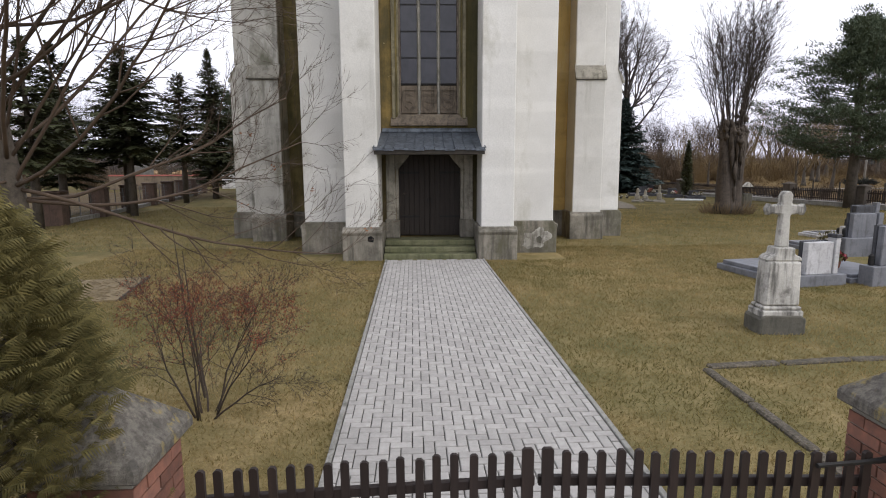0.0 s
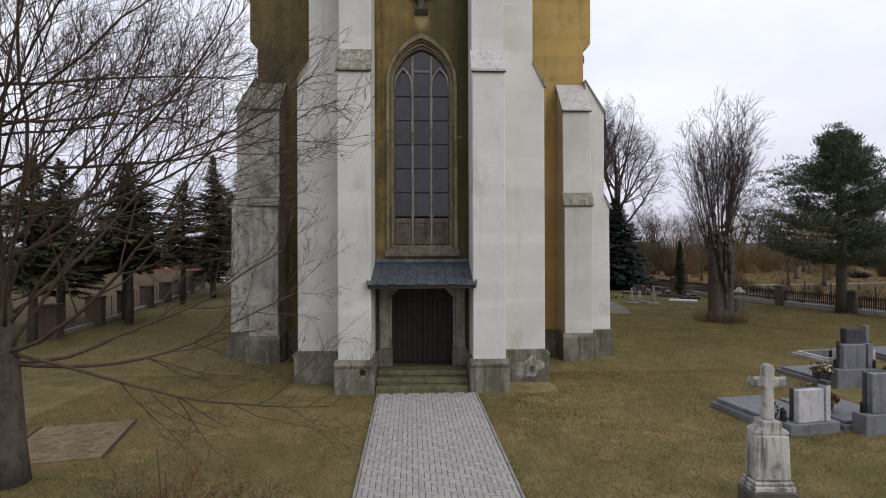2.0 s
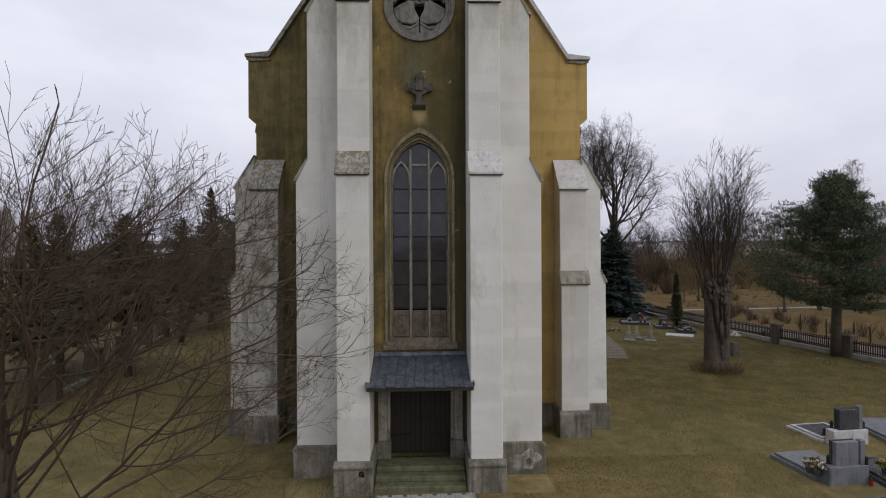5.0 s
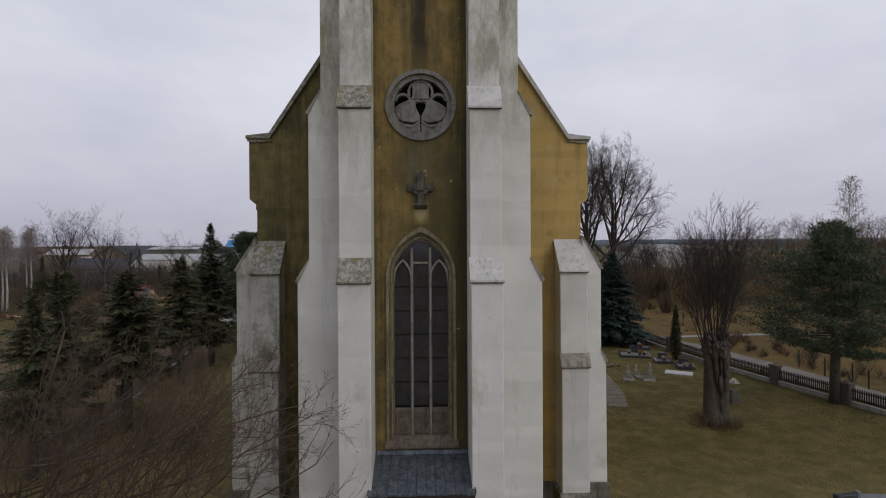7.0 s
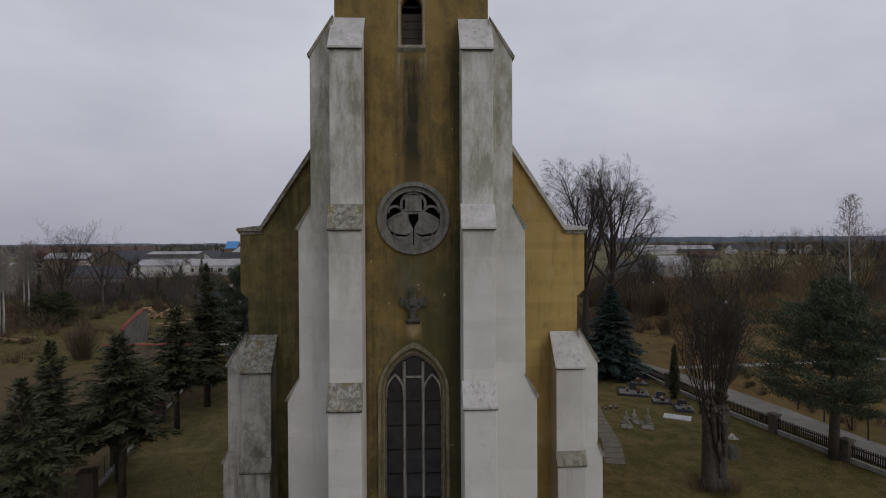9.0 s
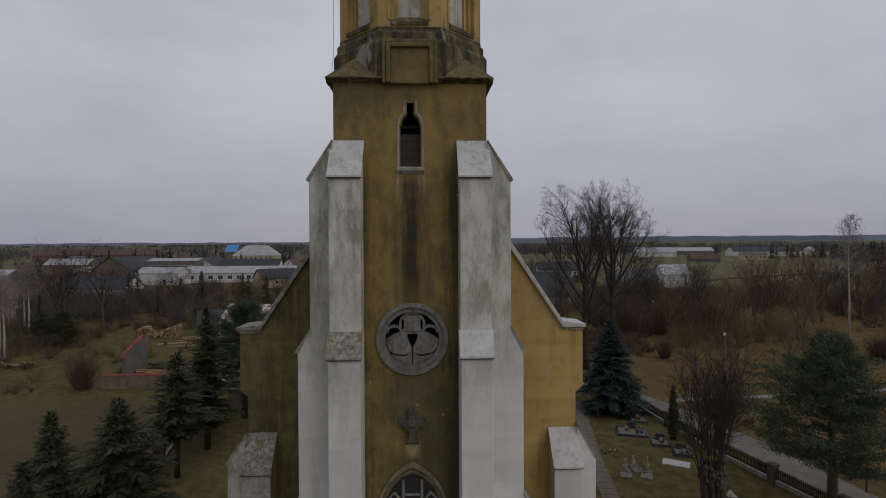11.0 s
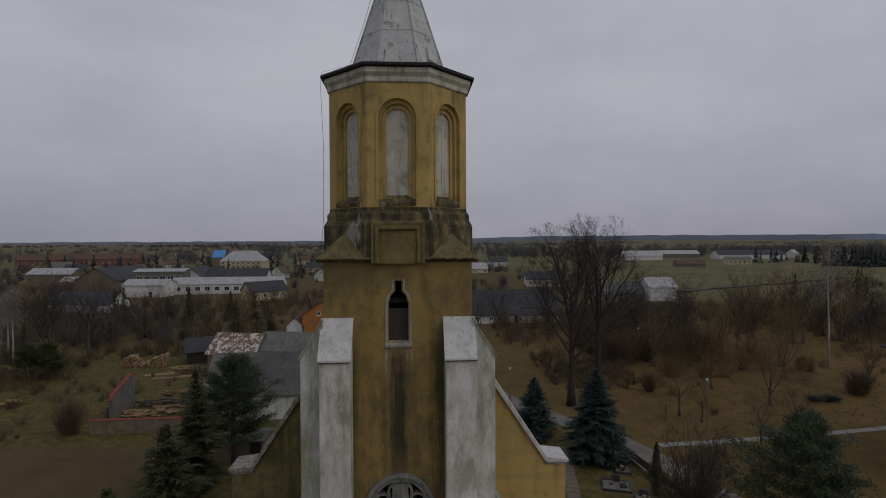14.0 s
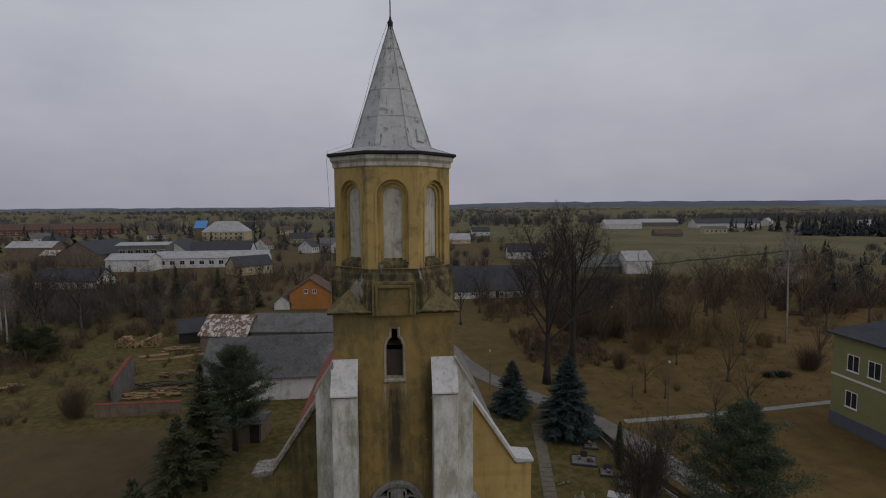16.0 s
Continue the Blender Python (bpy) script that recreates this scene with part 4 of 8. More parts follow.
# ---- ground ----
def ground_material():
    m, n, l, b = base_material("grassland", 0.95, 0, 0.1)
    v = place_vec(n)
    a = n.new("ShaderNodeVertexColor")
    a.layer_name = "cover"
    sep = n.new("ShaderNodeSeparateColor")
    l.new(a.outputs["Color"], sep.inputs["Color"])
    green = tex_mix(n, l, tex_ramp(n, l, tex_noise(n, l, v, 1.4, 6, 0.7), 0.35, 0.65), (0.100, 0.094, 0.036), (0.165, 0.143, 0.066))
    tan = tex_mix(n, l, tex_ramp(n, l, tex_noise(n, l, v, 2.2, 6, 0.7, shift=4.0), 0.35, 0.65), (0.176, 0.132, 0.056), (0.330, 0.250, 0.124))
    patch = tex_ramp(n, l, tex_noise(n, l, v, 0.23, 5, 0.65, shift=11.0), 0.40, 0.62)
    patch2 = tex_ramp(n, l, tex_noise(n, l, v, 1.1, 5, 0.7, shift=31.0), 0.42, 0.62)
    rough = tex_mix(n, l, patch2, (0.070, 0.060, 0.019), (0.124, 0.096, 0.038))
    lawn = tex_mix(n, l, tex_mix(n, l, 0.45, patch, patch2), green, tan)
    lawn = tex_mix(n, l, a.outputs["Alpha"], rough, lawn)
    meadow = tex_mix(n, l, tex_ramp(n, l, tex_noise(n, l, v, 0.35, 6, 0.7, shift=2.0), 0.35, 0.65), (0.090, 0.060, 0.023), (0.145, 0.096, 0.037))
    soil = tex_mix(n, l, tex_ramp(n, l, tex_noise(n, l, v, 0.12, 6, 0.7, shift=5.0), 0.35, 0.65), (0.076, 0.053, 0.027), (0.110, 0.078, 0.040))
    crop = tex_mix(n, l, tex_ramp(n, l, tex_noise(n, l, v, 0.03, 6, 0.7, shift=9.0), 0.38, 0.62), (0.098, 0.090, 0.044), (0.138, 0.119, 0.062))
    col = tex_mix(n, l, sep.outputs["Red"], lawn, meadow)
    col = tex_mix(n, l, sep.outputs["Green"], col, soil)
    col = tex_mix(n, l, sep.outputs["Blue"], col, crop)
    fine = tex_noise(n, l, v, 26.0, 5, 0.75)
    col = tex_mix(n, l, 1.0, col, tex_ramp(n, l, fine, 0.25, 0.75, (0.62, 0.62, 0.62), (1.34, 1.34, 1.34)), "MULTIPLY")
    l.new(col, b.inputs["Base Color"])
    tex_bump(n, l, b, fine, 0.6, 0.04)
    return m


M["grass"] = ground_material()


def smooth01(x, a, b):
    t = np.clip((x - a) / (b - a), 0, 1)
    return t * t * (3 - 2 * t)


def axis_lines(lo, hi, centre, near, count):
    """Grid lines that stand close near the centre and far apart at the horizon."""
    k = 5.2
    u = np.linspace(-1, 1, count)
    s = np.sinh(k * u) / np.sinh(k)
    return np.where(s < 0, centre + s * (centre - lo), centre + s * (hi - centre))


def fence_x(y):
    return float(np.interp(y, [20, 28.9, 35.4, 42.0, 52.0, 60.0], [28.4, 26.1, 24.5, 23.0, 21.9, 21.4]))


gx, gy = axis_lines(-2600, 2600, 0, 0, 181), axis_lines(-900, 4200, 40, 0, 201)
X, Y = np.meshgrid(gx, gy)
wob = np.array([[noise.noise((x * 0.02, y * 0.02, 3.0)) for x in gx] for y in gy])
wob2 = np.array([[noise.noise((x * 0.11, y * 0.11, 8.0)) for x in gx] for y in gy])
dist = np.hypot(X, Y)
Z = 0.05 * wob2 * smooth01(dist, 14, 30) + 2.2 * wob * smooth01(dist, 140, 420) + np.where(X > 100, 1, 0) * 6 * smooth01(dist, 500, 2400) * smooth01(X, 100, 900)
FX = np.interp(Y, [20, 28.9, 35.4, 42.0, 52.0, 60.0], [28.4, 26.1, 24.5, 23.0, 21.9, 21.4])
e = 3.5 * wob2
red = smooth01(X + e, FX + 1.0, FX + 5.0) * (1 - smooth01(Y + 3 * e, 120, 150)) * smooth01(Y, 30, 40)
red = np.maximum(red, smooth01(Y + e, 57, 62) * (1 - smooth01(Y + 4 * e, 118, 150)) * 0.75 * smooth01(X + e, -6, 4))
grn = (1 - smooth01(X + e, -20.5, -18.0)) * (1 - smooth01(Y + 0.4 * e, 56, 58.5)) * smooth01(Y, 6, 12)
grn = np.maximum(grn, 0.6 * smooth01(Y + 6 * e, 100, 140) * (1 - smooth01(X, 40, 80)))
blu = smooth01(Y + 5 * e, 170, 200) * smooth01(X + e, 70, 95) + smooth01(dist + 12 * e, 330, 420) * 0.8
# lawn darker behind the church: part greener grass, part exposure put into the colour
dry = (1 - smooth01(Y + 1.2 * e, 12.5, 24)) * (1 - 0.25 * smooth01(-X + e, 4, 9)) * smooth01(X + e, -19, -16)
dry = np.maximum(dry, 0.55 * smooth01(-X + e, 3, 6) * smooth01(X + e, -19, -16) * (1 - smooth01(Y, 40, 52)))
me = bpy.data.meshes.new("ground")
nx, ny = len(gx), len(gy)
me.from_pydata(np.stack([X.ravel(), Y.ravel(), Z.ravel()], 1).tolist(), [], [(j * nx + i, j * nx + i + 1, (j + 1) * nx + i + 1, (j + 1) * nx + i) for j in range(ny - 1) for i in range(nx - 1)])
cover = me.color_attributes.new("cover", "FLOAT_COLOR", "POINT")
cover.data.foreach_set("color", np.stack([red.ravel(), grn.ravel(), np.clip(blu, 0, 1).ravel(), dry.ravel()], 1).astype(np.float32).ravel())
me.materials.append(M["grass"])
me.polygons.foreach_set("use_smooth", [True] * len(me.polygons))
tagged(new("ground", me), "dry winter grass, meadow and fields reaching the horizon", "ground", kind="structure")



def blade_material():
    """Winter grass: green and straw-coloured patches, each blade with a tone of its own."""
    m, n, l, b = base_material("grass_blades", 0.8, 0, 0.15)
    geo = n.new("ShaderNodeNewGeometry")
    v = geo.outputs["Position"]
    wide = tex_ramp(n, l, tex_noise(n, l, v, 0.28, 6, 0.68, shift=6.0), 0.36, 0.58)
    small = tex_ramp(n, l, tex_noise(n, l, v, 1.9, 5, 0.7, shift=12.0), 0.36, 0.64)
    dry = tex_mix(n, l, 0.45, wide, small)
    col = tex_mix(n, l, dry, (0.112, 0.102, 0.032), (0.330, 0.250, 0.115))
    col = tex_mix(n, l, 1.0, col, tex_ramp(n, l, geo.outputs["Random Per Island"], 0, 1, (0.72, 0.74, 0.70), (1.32, 1.28, 1.32)), "MULTIPLY")
    l.new(col, b.inputs["Base Color"])
    thin = n.new("ShaderNodeBsdfTranslucent")
    l.new(col, thin.inputs["Color"])
    both = n.new("ShaderNodeMixShader")
    both.inputs["Fac"].default_value = 0.5
    l.new(b.outputs["BSDF"], both.inputs[1])
    l.new(thin.outputs["BSDF"], both.inputs[2])
    l.new(both.outputs["Shader"], n["Material Output"].inputs["Surface"])
    return m


M["blade"] = blade_material()
M["paver"] = simple("grey_concrete_paver", (0.365, 0.347, 0.325), (0.275, 0.262, 0.245), 14.0, 0.85, bump=0.3, random_tone=0.11)
M["paver_bed"] = simple("paver_joint_sand", (0.085, 0.08, 0.068), (0.055, 0.052, 0.045), 12.0, 0.95)
M["concrete"] = weathered("weathered_concrete", (0.30, 0.29, 0.265), (0.22, 0.215, 0.195), (0.10, 0.098, 0.08), scale=2.5, bump=0.5)
M["asphalt"] = weathered("pale_road_surface", (0.185, 0.168, 0.146), (0.14, 0.128, 0.112), (0.10, 0.095, 0.09), scale=0.5)
M["fence_wood"] = simple("dark_stained_fence_wood", (0.026, 0.017, 0.014), (0.015, 0.010, 0.009), 12.0, 0.55, stretch=(2, 2, 0.2), random_tone=0.2)
M["brick"] = simple("red_brick", (0.225, 0.098, 0.066), (0.125, 0.066, 0.05), 16.0, 0.9, bump=0.5, random_tone=0.35)
M["mortar"] = simple("mortar", (0.26, 0.24, 0.20), (0.18, 0.165, 0.14), 14.0, 0.95)
M["granite"] = weathered("grey_granite", (0.185, 0.19, 0.21), (0.145, 0.15, 0.165), (0.08, 0.08, 0.082), scale=2.5, roughness=0.45, bump=0.1)
M["granite_dark"] = weathered("dark_polished_granite", (0.07, 0.072, 0.08), (0.05, 0.052, 0.06), (0.03, 0.03, 0.03), scale=2.5, roughness=0.25, bump=0.05)
M["terrazzo"] = weathered("pale_terrazzo", (0.52, 0.515, 0.52), (0.42, 0.415, 0.42), (0.19, 0.185, 0.18), (0.50, 0.68), (0.54, 0.74), 3.0, bump=0.25)
M["monument"] = weathered("lichened_sandstone", (0.54, 0.52, 0.475), (0.37, 0.355, 0.32), (0.062, 0.058, 0.052), (0.50, 0.64), (0.49, 0.64), 2.6, bump=0.6)
M["kerb_path"] = weathered("tan_gravelly_path", (0.175, 0.15, 0.115), (0.13, 0.112, 0.085), (0.07, 0.06, 0.045), scale=2.0, bump=0.5)
M["bark"] = weathered("grey_brown_bark", (0.105, 0.088, 0.070), (0.075, 0.063, 0.05), (0.035, 0.03, 0.025), scale=4.0, bump=0.8)
M["bark_dark"] = weathered("dark_gnarled_bark", (0.082, 0.066, 0.053), (0.056, 0.045, 0.036), (0.020, 0.017, 0.014), scale=4.0, bump=1.0)
M["bark_oak"] = weathered("dark_oak_bark", (0.050, 0.040, 0.033), (0.036, 0.029, 0.024), (0.018, 0.015, 0.013), scale=3.0, bump=0.8)
M["twig"] = simple("dark_twigs", (0.052, 0.041, 0.035), (0.036, 0.029, 0.025), 4.0, 0.9)
M["twig_grey"] = simple("grey_brown_twigs", (0.098, 0.068, 0.046), (0.058, 0.041, 0.030), 2.0, 0.9)
M["twig_warm"] = simple("tan_twigs", (0.150, 0.105, 0.055), (0.105, 0.075, 0.04), 4.0, 0.9)
M["birch"] = simple("birch_bark", (0.46, 0.44, 0.41), (0.22, 0.21, 0.20), 5.0, 0.8, stretch=(1, 1, 0.3))
M["spruce"] = leafy("dark_spruce_needles", (0.025, 0.031, 0.015), (0.086, 0.089, 0.041))
M["spruce_blue"] = leafy("blue_spruce_needles", (0.018, 0.031, 0.029), (0.050, 0.074, 0.066))
M["pine"] = leafy("pine_needles", (0.032, 0.047, 0.029), (0.098, 0.120, 0.068))
M["thuja"] = leafy("thuja_sprays", (0.036, 0.037, 0.013), (0.185, 0.152, 0.056), 0.7, 3.5)
M["leaf_brown"] = leafy("withered_leaves", (0.15, 0.065, 0.03), (0.30, 0.13, 0.06))
M["leaf_red"] = leafy("red_leaves", (0.105, 0.028, 0.016), (0.215, 0.060, 0.032))

# paved path
PATH_AT = pose(0.195, 14.12, 0.0, 0, 0, 1.5)
PW = 1.28
path = thing("paved_path", "pale grey concrete block path laid in herringbone up to the church door", "path", kind="structure")
path.matrix_basis = PATH_AT
part("bed", Geo().box(-PW - 0.02, PW + 0.02, -14.5, 0.0, -0.05, 0.012), M["paver_bed"], path)
for s in (-1, 1):
    for i in range(15):
        part("edging", Geo().box(*sorted((s * (PW + 0.005), s * (PW + 0.055))), -0.97 * i - 0.965, -0.97 * i, -0.1, 0.045 + random.uniform(-0.004, 0.004)), M["concrete"], path, "", 0.006)

# road behind the churchyard and the field track
ROAD = [(9.0, 92.0), (11.0, 80.0), (13.2, 72.0), (17.5, 64.0), (22.5, 56.5), (25.6, 48.0), (27.2, 40.0), (28.6, 30.0), (30.5, 18.0), (33.0, 0.0)]


def strip(g, line, w, z, thick=0.06):
    left, right = [], []
    for i, p in enumerate(line):
        a, b = line[max(i - 1, 0)], line[min(i + 1, len(line) - 1)]
        d = Vector((b[0] - a[0], b[1] - a[1])).normalized()
        left.append((p[0] - d.y * w / 2, p[1] + d.x * w / 2))
        right.append((p[0] + d.y * w / 2, p[1] - d.x * w / 2))
    n = len(line)
    vs = [(x, y, zz) for zz in (z, z - thick) for side in (left, right) for x, y in side]
    fs = []
    for i in range(n - 1):
        fs += [(i, i + 1, n + i + 1, n + i), (i, 2 * n + i, 2 * n + i + 1, i + 1), (n + i, n + i + 1, 3 * n + i + 1, 3 * n + i)]
    return g.add(vs, fs)


solid("road", strip(Geo(), ROAD, 3.0, 0.05, 0.2), M["asphalt"], "narrow pale grey village road behind the churchyard", "road", kind="structure")
solid("pavement", strip(Geo(), [(26.6, 54.0), (34.0, 54.5), (44.0, 55.5), (55.0, 57.0), (75.0, 60.5)], 1.0, 0.06, 0.2), M["concrete"], "pale concrete footway crossing the meadow", "pavement", kind="structure")
foot = thing("footpath", "pale concrete slab path beside the church", "path", (0, 0, 0), kind="structure")
FOOT = [(11.7, 30.9), (12.6, 34.0), (13.3, 39.0), (14.7, 46.0), (16.3, 54.5)]
part("slab_bed", strip(Geo(), FOOT, 1.2, 0.03, 0.15), M["kerb_path"], foot)

# ---- plants ----
def wander(rng, d, amount):
    return (d + Vector((rng.gauss(0, amount), rng.gauss(0, amount), rng.gauss(0, amount)))).normalized()


TWIG = {"least": 0.003, "cap": None}


def grow(g, rng, p, d, length, r, level, spec):
    """One limb with its side limbs. spec: per level (segments, wander, lift, children, child length, child angle, sides)."""
    segs, wob_, lift, kids, klen, kang, sides = spec[level]
    pts, radii = [p.copy()], [r]
    step = length / segs
    tip = 0.28 if level < len(spec) - 1 else 0.25
    stops = []
    for i in range(segs):
        d = wander(rng, d, wob_)
        d = (d + Vector((0, 0, lift))).normalized()
        if TWIG["cap"] and p.z > TWIG["cap"](p):
            if i > 0:
                break
        p = p + d * step
        pts.append(p.copy())
        radii.append(r * (1 - (1 - tip) * (i + 1) / segs))
        stops.append((p.copy(), d.copy(), radii[-1]))
    g.tube(pts, radii, sides, level == 0)
    if level + 1 >= len(spec):
        return
    for k in range(kids):
        f = (0.25 if level else 0.30) + (0.75 if level else 0.70) * (k + rng.random()) / kids
        i = min(int(f * segs), segs - 1)
        if i >= len(stops):
            continue
        q, dd, rr = stops[i]
        ref = Vector((rng.gauss(0, 1), rng.gauss(0, 1), rng.gauss(0, 0.5)))
        side = dd.cross(ref).normalized()
        ang = radians(kang * rng.uniform(0.65, 1.3))
        nd = (dd * math.cos(ang) + side * math.sin(ang)).normalized()
        grow(g, rng, q, nd, length * klen * rng.uniform(0.6, 1.25) * (1.15 - 0.5 * f), max(rr * 0.62, TWIG["least"]), level + 1, spec)


def bare_tree(name, label, at, seed, trunk_h, trunk_r, limbs, limb_len, limb_ang, spec, mat="twig", bark="bark", group="", leaves=0, leaf_mat="leaf_brown", lean=(0, 0), start=0.45, flare=1.5, limb_r=0.42, dome=0.0):
    rng = random.Random(seed)
    t = thing(name, label, "tree", at, group=group)
    tg, cg = Geo(), Geo()
    pts = [Vector((lean[0] * f * f + 0.03 * math.sin(7 * f + seed), lean[1] * f * f + 0.03 * math.cos(5 * f + seed), trunk_h * f)) for f in [i / 8 for i in range(9)]]
    rad = [trunk_r * (flare if i == 0 else 1.12 if i == 1 else 1 - 0.55 * i / 8) for i in range(9)]
    pts[0].z = -0.1
    tg.tube(pts, rad, 12)
    part("trunk", tg, M[bark], t, smooth=True)
    for k in range(limbs):
        f = start + (1 - start) * (k + 0.5 * rng.random()) / limbs
        i = min(int(f * 8), 7)
        base = pts[i].lerp(pts[i + 1], f * 8 - i)
        az = k * 2.399 + rng.uniform(-0.3, 0.3)
        ang = radians(limb_ang * rng.uniform(0.6, 1.25) * (1.15 - 0.45 * f))
        d = Vector((math.sin(ang) * math.cos(az), math.sin(ang) * math.sin(az), math.cos(ang)))
        grow(cg, rng, base, d, limb_len * rng.uniform(0.8, 1.12) * (1 + dome * (0.5 - (f - start) / (1 - start))), trunk_r * limb_r * (1.25 - 0.6 * f), 0, spec)
    crown = part("crown", cg, M[mat], t, smooth=True)
    if leaves:
        lg = Geo()
        for _ in range(leaves):
            q = Vector(rng.choice(cg.v))
            leaf(lg, rng, q, 0.035)
        part("foliage", lg, M[leaf_mat], t)
    return t


def leaf(g, rng, q, s):
    a, b = Vector((rng.gauss(0, 1), rng.gauss(0, 1), rng.gauss(0, 1))).normalized(), Vector((rng.gauss(0, 1), rng.gauss(0, 1), rng.gauss(0, 1))).normalized()
    c = a.cross(b).normalized()
    g.add([tuple(q - a * s), tuple(q + c * s * 0.6), tuple(q + a * s), tuple(q - c * s * 0.5 + b * s * 0.3)], [(0, 1, 2), (0, 2, 3)])


def needle_twig(g, rng, p, d, length, width, droop=0.25):
    """A flat tapering spray of needles with a ragged edge."""
    side = d.cross(Vector((0, 0, 1)))
    side = side.normalized() if side.length > 1e-4 else Vector((1, 0, 0))
    side = (side + Vector((0, 0, rng.uniform(-0.5, 0.5)))).normalized()
    n = 4
    k = len(g.v)
    for i in range(n):
        f = (i + 0.2) / n
        c = p + d * (length * f) - Vector((0, 0, droop * length * f * f))
        e = c + d * (length * 0.34) - Vector((0, 0, droop * length * 0.3))
        w = width * (1 - 0.7 * f) * rng.uniform(0.7, 1.3)
        for s in (-1, 1):
            o = c + side * (s * w) + d * (length * 0.20 * rng.uniform(0.6, 1.4))
            g.add([tuple(c), tuple(o), tuple(e)], [(0, 1, 2)])


def conifer(name, label, at, seed, height, radius, mat, clear=0.12, whorl_gap=0.36, per=9, lift=0.12, droop=0.24, dens=0.75, group="", irregular=0.15, shape=1.0, top_r=0.03):
    rng = random.Random(seed)
    t = thing(name, label, "tree", at, group=group)
    r0 = 0.017 * height + 0.03
    part("trunk", Geo().tube([(0, 0, -0.1), (0.02, 0.01, height * 0.3), (0.0, 0.03, height * 0.7), (0, 0, height * 0.98)], [r0 * 1.2, r0, r0 * 0.55, 0.015], 8), M["bark"], t, smooth=True)
    g, wood = Geo(), Geo()
    z = height * clear
    while z < height * 0.99:
        f = (z - height * clear) / (height * (1 - clear))
        reach = radius * ((1 - f) ** shape) * (1.0 if f > 0.12 else 0.72 + 2.3 * f) + top_r
        for k in range(per):
            az = rng.uniform(0, 2 * math.pi)
            L = reach * rng.uniform(1 - 2.2 * irregular, 1 + irregular)
            el = lift + 0.9 * f * f + rng.uniform(-0.12, 0.12)
            d = Vector((math.cos(az) * math.cos(el), math.sin(az) * math.cos(el), math.sin(el)))
            p = Vector((0, 0, z + rng.uniform(-0.2, 0.2) * whorl_gap))
            wood.tube([p, p + d * L * 0.9 - Vector((0, 0, droop * L * 0.5))], [0.012 + 0.012 * L, 0.004], 3, False)
            steps = max(2, int(L / 0.16 * dens))
            for i in range(steps):
                u = (i + 0.6) / steps
                c = p + d * (L * u) - Vector((0, 0, droop * L * u * u))
                for s in (-1, 1):
                    yaw = az + s * rng.uniform(0.45, 1.0)
                    dd = Vector((math.cos(yaw), math.sin(yaw), rng.uniform(-0.25, 0.3))).normalized()
                    ll = (0.16 + 0.32 * L * (1 - 0.75 * u)) * rng.uniform(0.7, 1.2)
                    ll = min(ll, 0.7)
                    needle_twig(g, rng, c, dd, ll, 0.07 + 0.20 * ll)
            needle_twig(g, rng, p + d * L * 0.86 - Vector((0, 0, droop * L * 0.75)), d, 0.25 + 0.1 * L, 0.12)
        z += whorl_gap * rng.uniform(0.8, 1.2) * (1 - 0.45 * f)
    tagged(part("branchwork", wood, M["twig"], t), kind="stuff")
    part("crown", g, M[mat], t)
    return t


def pine_tree(name, label, at, seed, height, radius, clear=0.3, clumps=70, mat="pine", group="", tall=1.0):
    rng = random.Random(seed)
    t = thing(name, label, "tree", at, group=group)
    r0 = 0.02 * height + 0.05
    part("trunk", Geo().tube([(0, 0, -0.1), (0.05, 0.0, height * 0.3), (-0.06, 0.08, height * 0.65), (0.05, 0.0, height * 0.96)], [r0 * 1.25, r0, r0 * 0.6, 0.03], 10), M["bark"], t, smooth=True)
    g, wood = Geo(), Geo()
    for k in range(clumps):
        f = ((k + rng.random()) / clumps) ** 0.9
        z = height * (clear + (0.99 - clear) * f)
        az = k * 2.399 + rng.uniform(-0.7, 0.7)
        lobe = 0.85 + 0.3 * math.sin(2.0 * az + seed) * math.cos(7.0 * f + seed)
        reach = radius * float(np.interp(f, [0, 0.15, 0.4, 0.65, 0.85, 1.0], [0.80, 1.0, 0.86, 0.58, 0.34, 0.10])) * lobe * rng.uniform(0.45, 1.25)
        el = rng.uniform(-0.12, 0.22) + 0.75 * f * f
        d = Vector((math.cos(az) * math.cos(el), math.sin(az) * math.cos(el), math.sin(el)))
        p = Vector((0, 0, z))
        side = Vector((-math.sin(az), math.cos(az), 0))
        tip = p + d * reach + Vector((0, 0, 0.12 * reach))
        mid = p + d * (reach * 0.55) - Vector((0, 0, 0.05 * reach))
        wood.tube([p, mid, tip], [0.05 * (1.15 - f), 0.03 * (1.15 - f), 0.012], 4, False)
        for c in range(9):
            u = 0.42 + 0.62 * c / 8
            q = (p.lerp(mid, u / 0.55) if u < 0.55 else mid.lerp(tip, (u - 0.55) / 0.45)) + side * rng.gauss(0, 0.24 * reach) * (1.25 - u) + Vector((0, 0, rng.gauss(0.05, 0.06)))
            wide = 0.16 + 0.045 * reach
            for i in range(52):
                o = q + Vector((rng.gauss(0, wide), rng.gauss(0, wide), rng.gauss(0.02, 0.07)))
                dd = (Vector((rng.gauss(0, 0.8), rng.gauss(0, 0.8), rng.gauss(0.75, 0.5))) + d * 0.5).normalized()
                sd = dd.cross(Vector((rng.gauss(0, 1), rng.gauss(0, 1), rng.gauss(0, 1)))).normalized() * 0.027
                e = o + dd * rng.uniform(0.16, 0.30)
                g.add([tuple(o - sd), tuple(o + sd), tuple(e)], [(0, 1, 2)])
    tagged(part("branchwork", wood, M["bark"], t), kind="stuff")
    part("crown", g, M[mat], t)
    return t


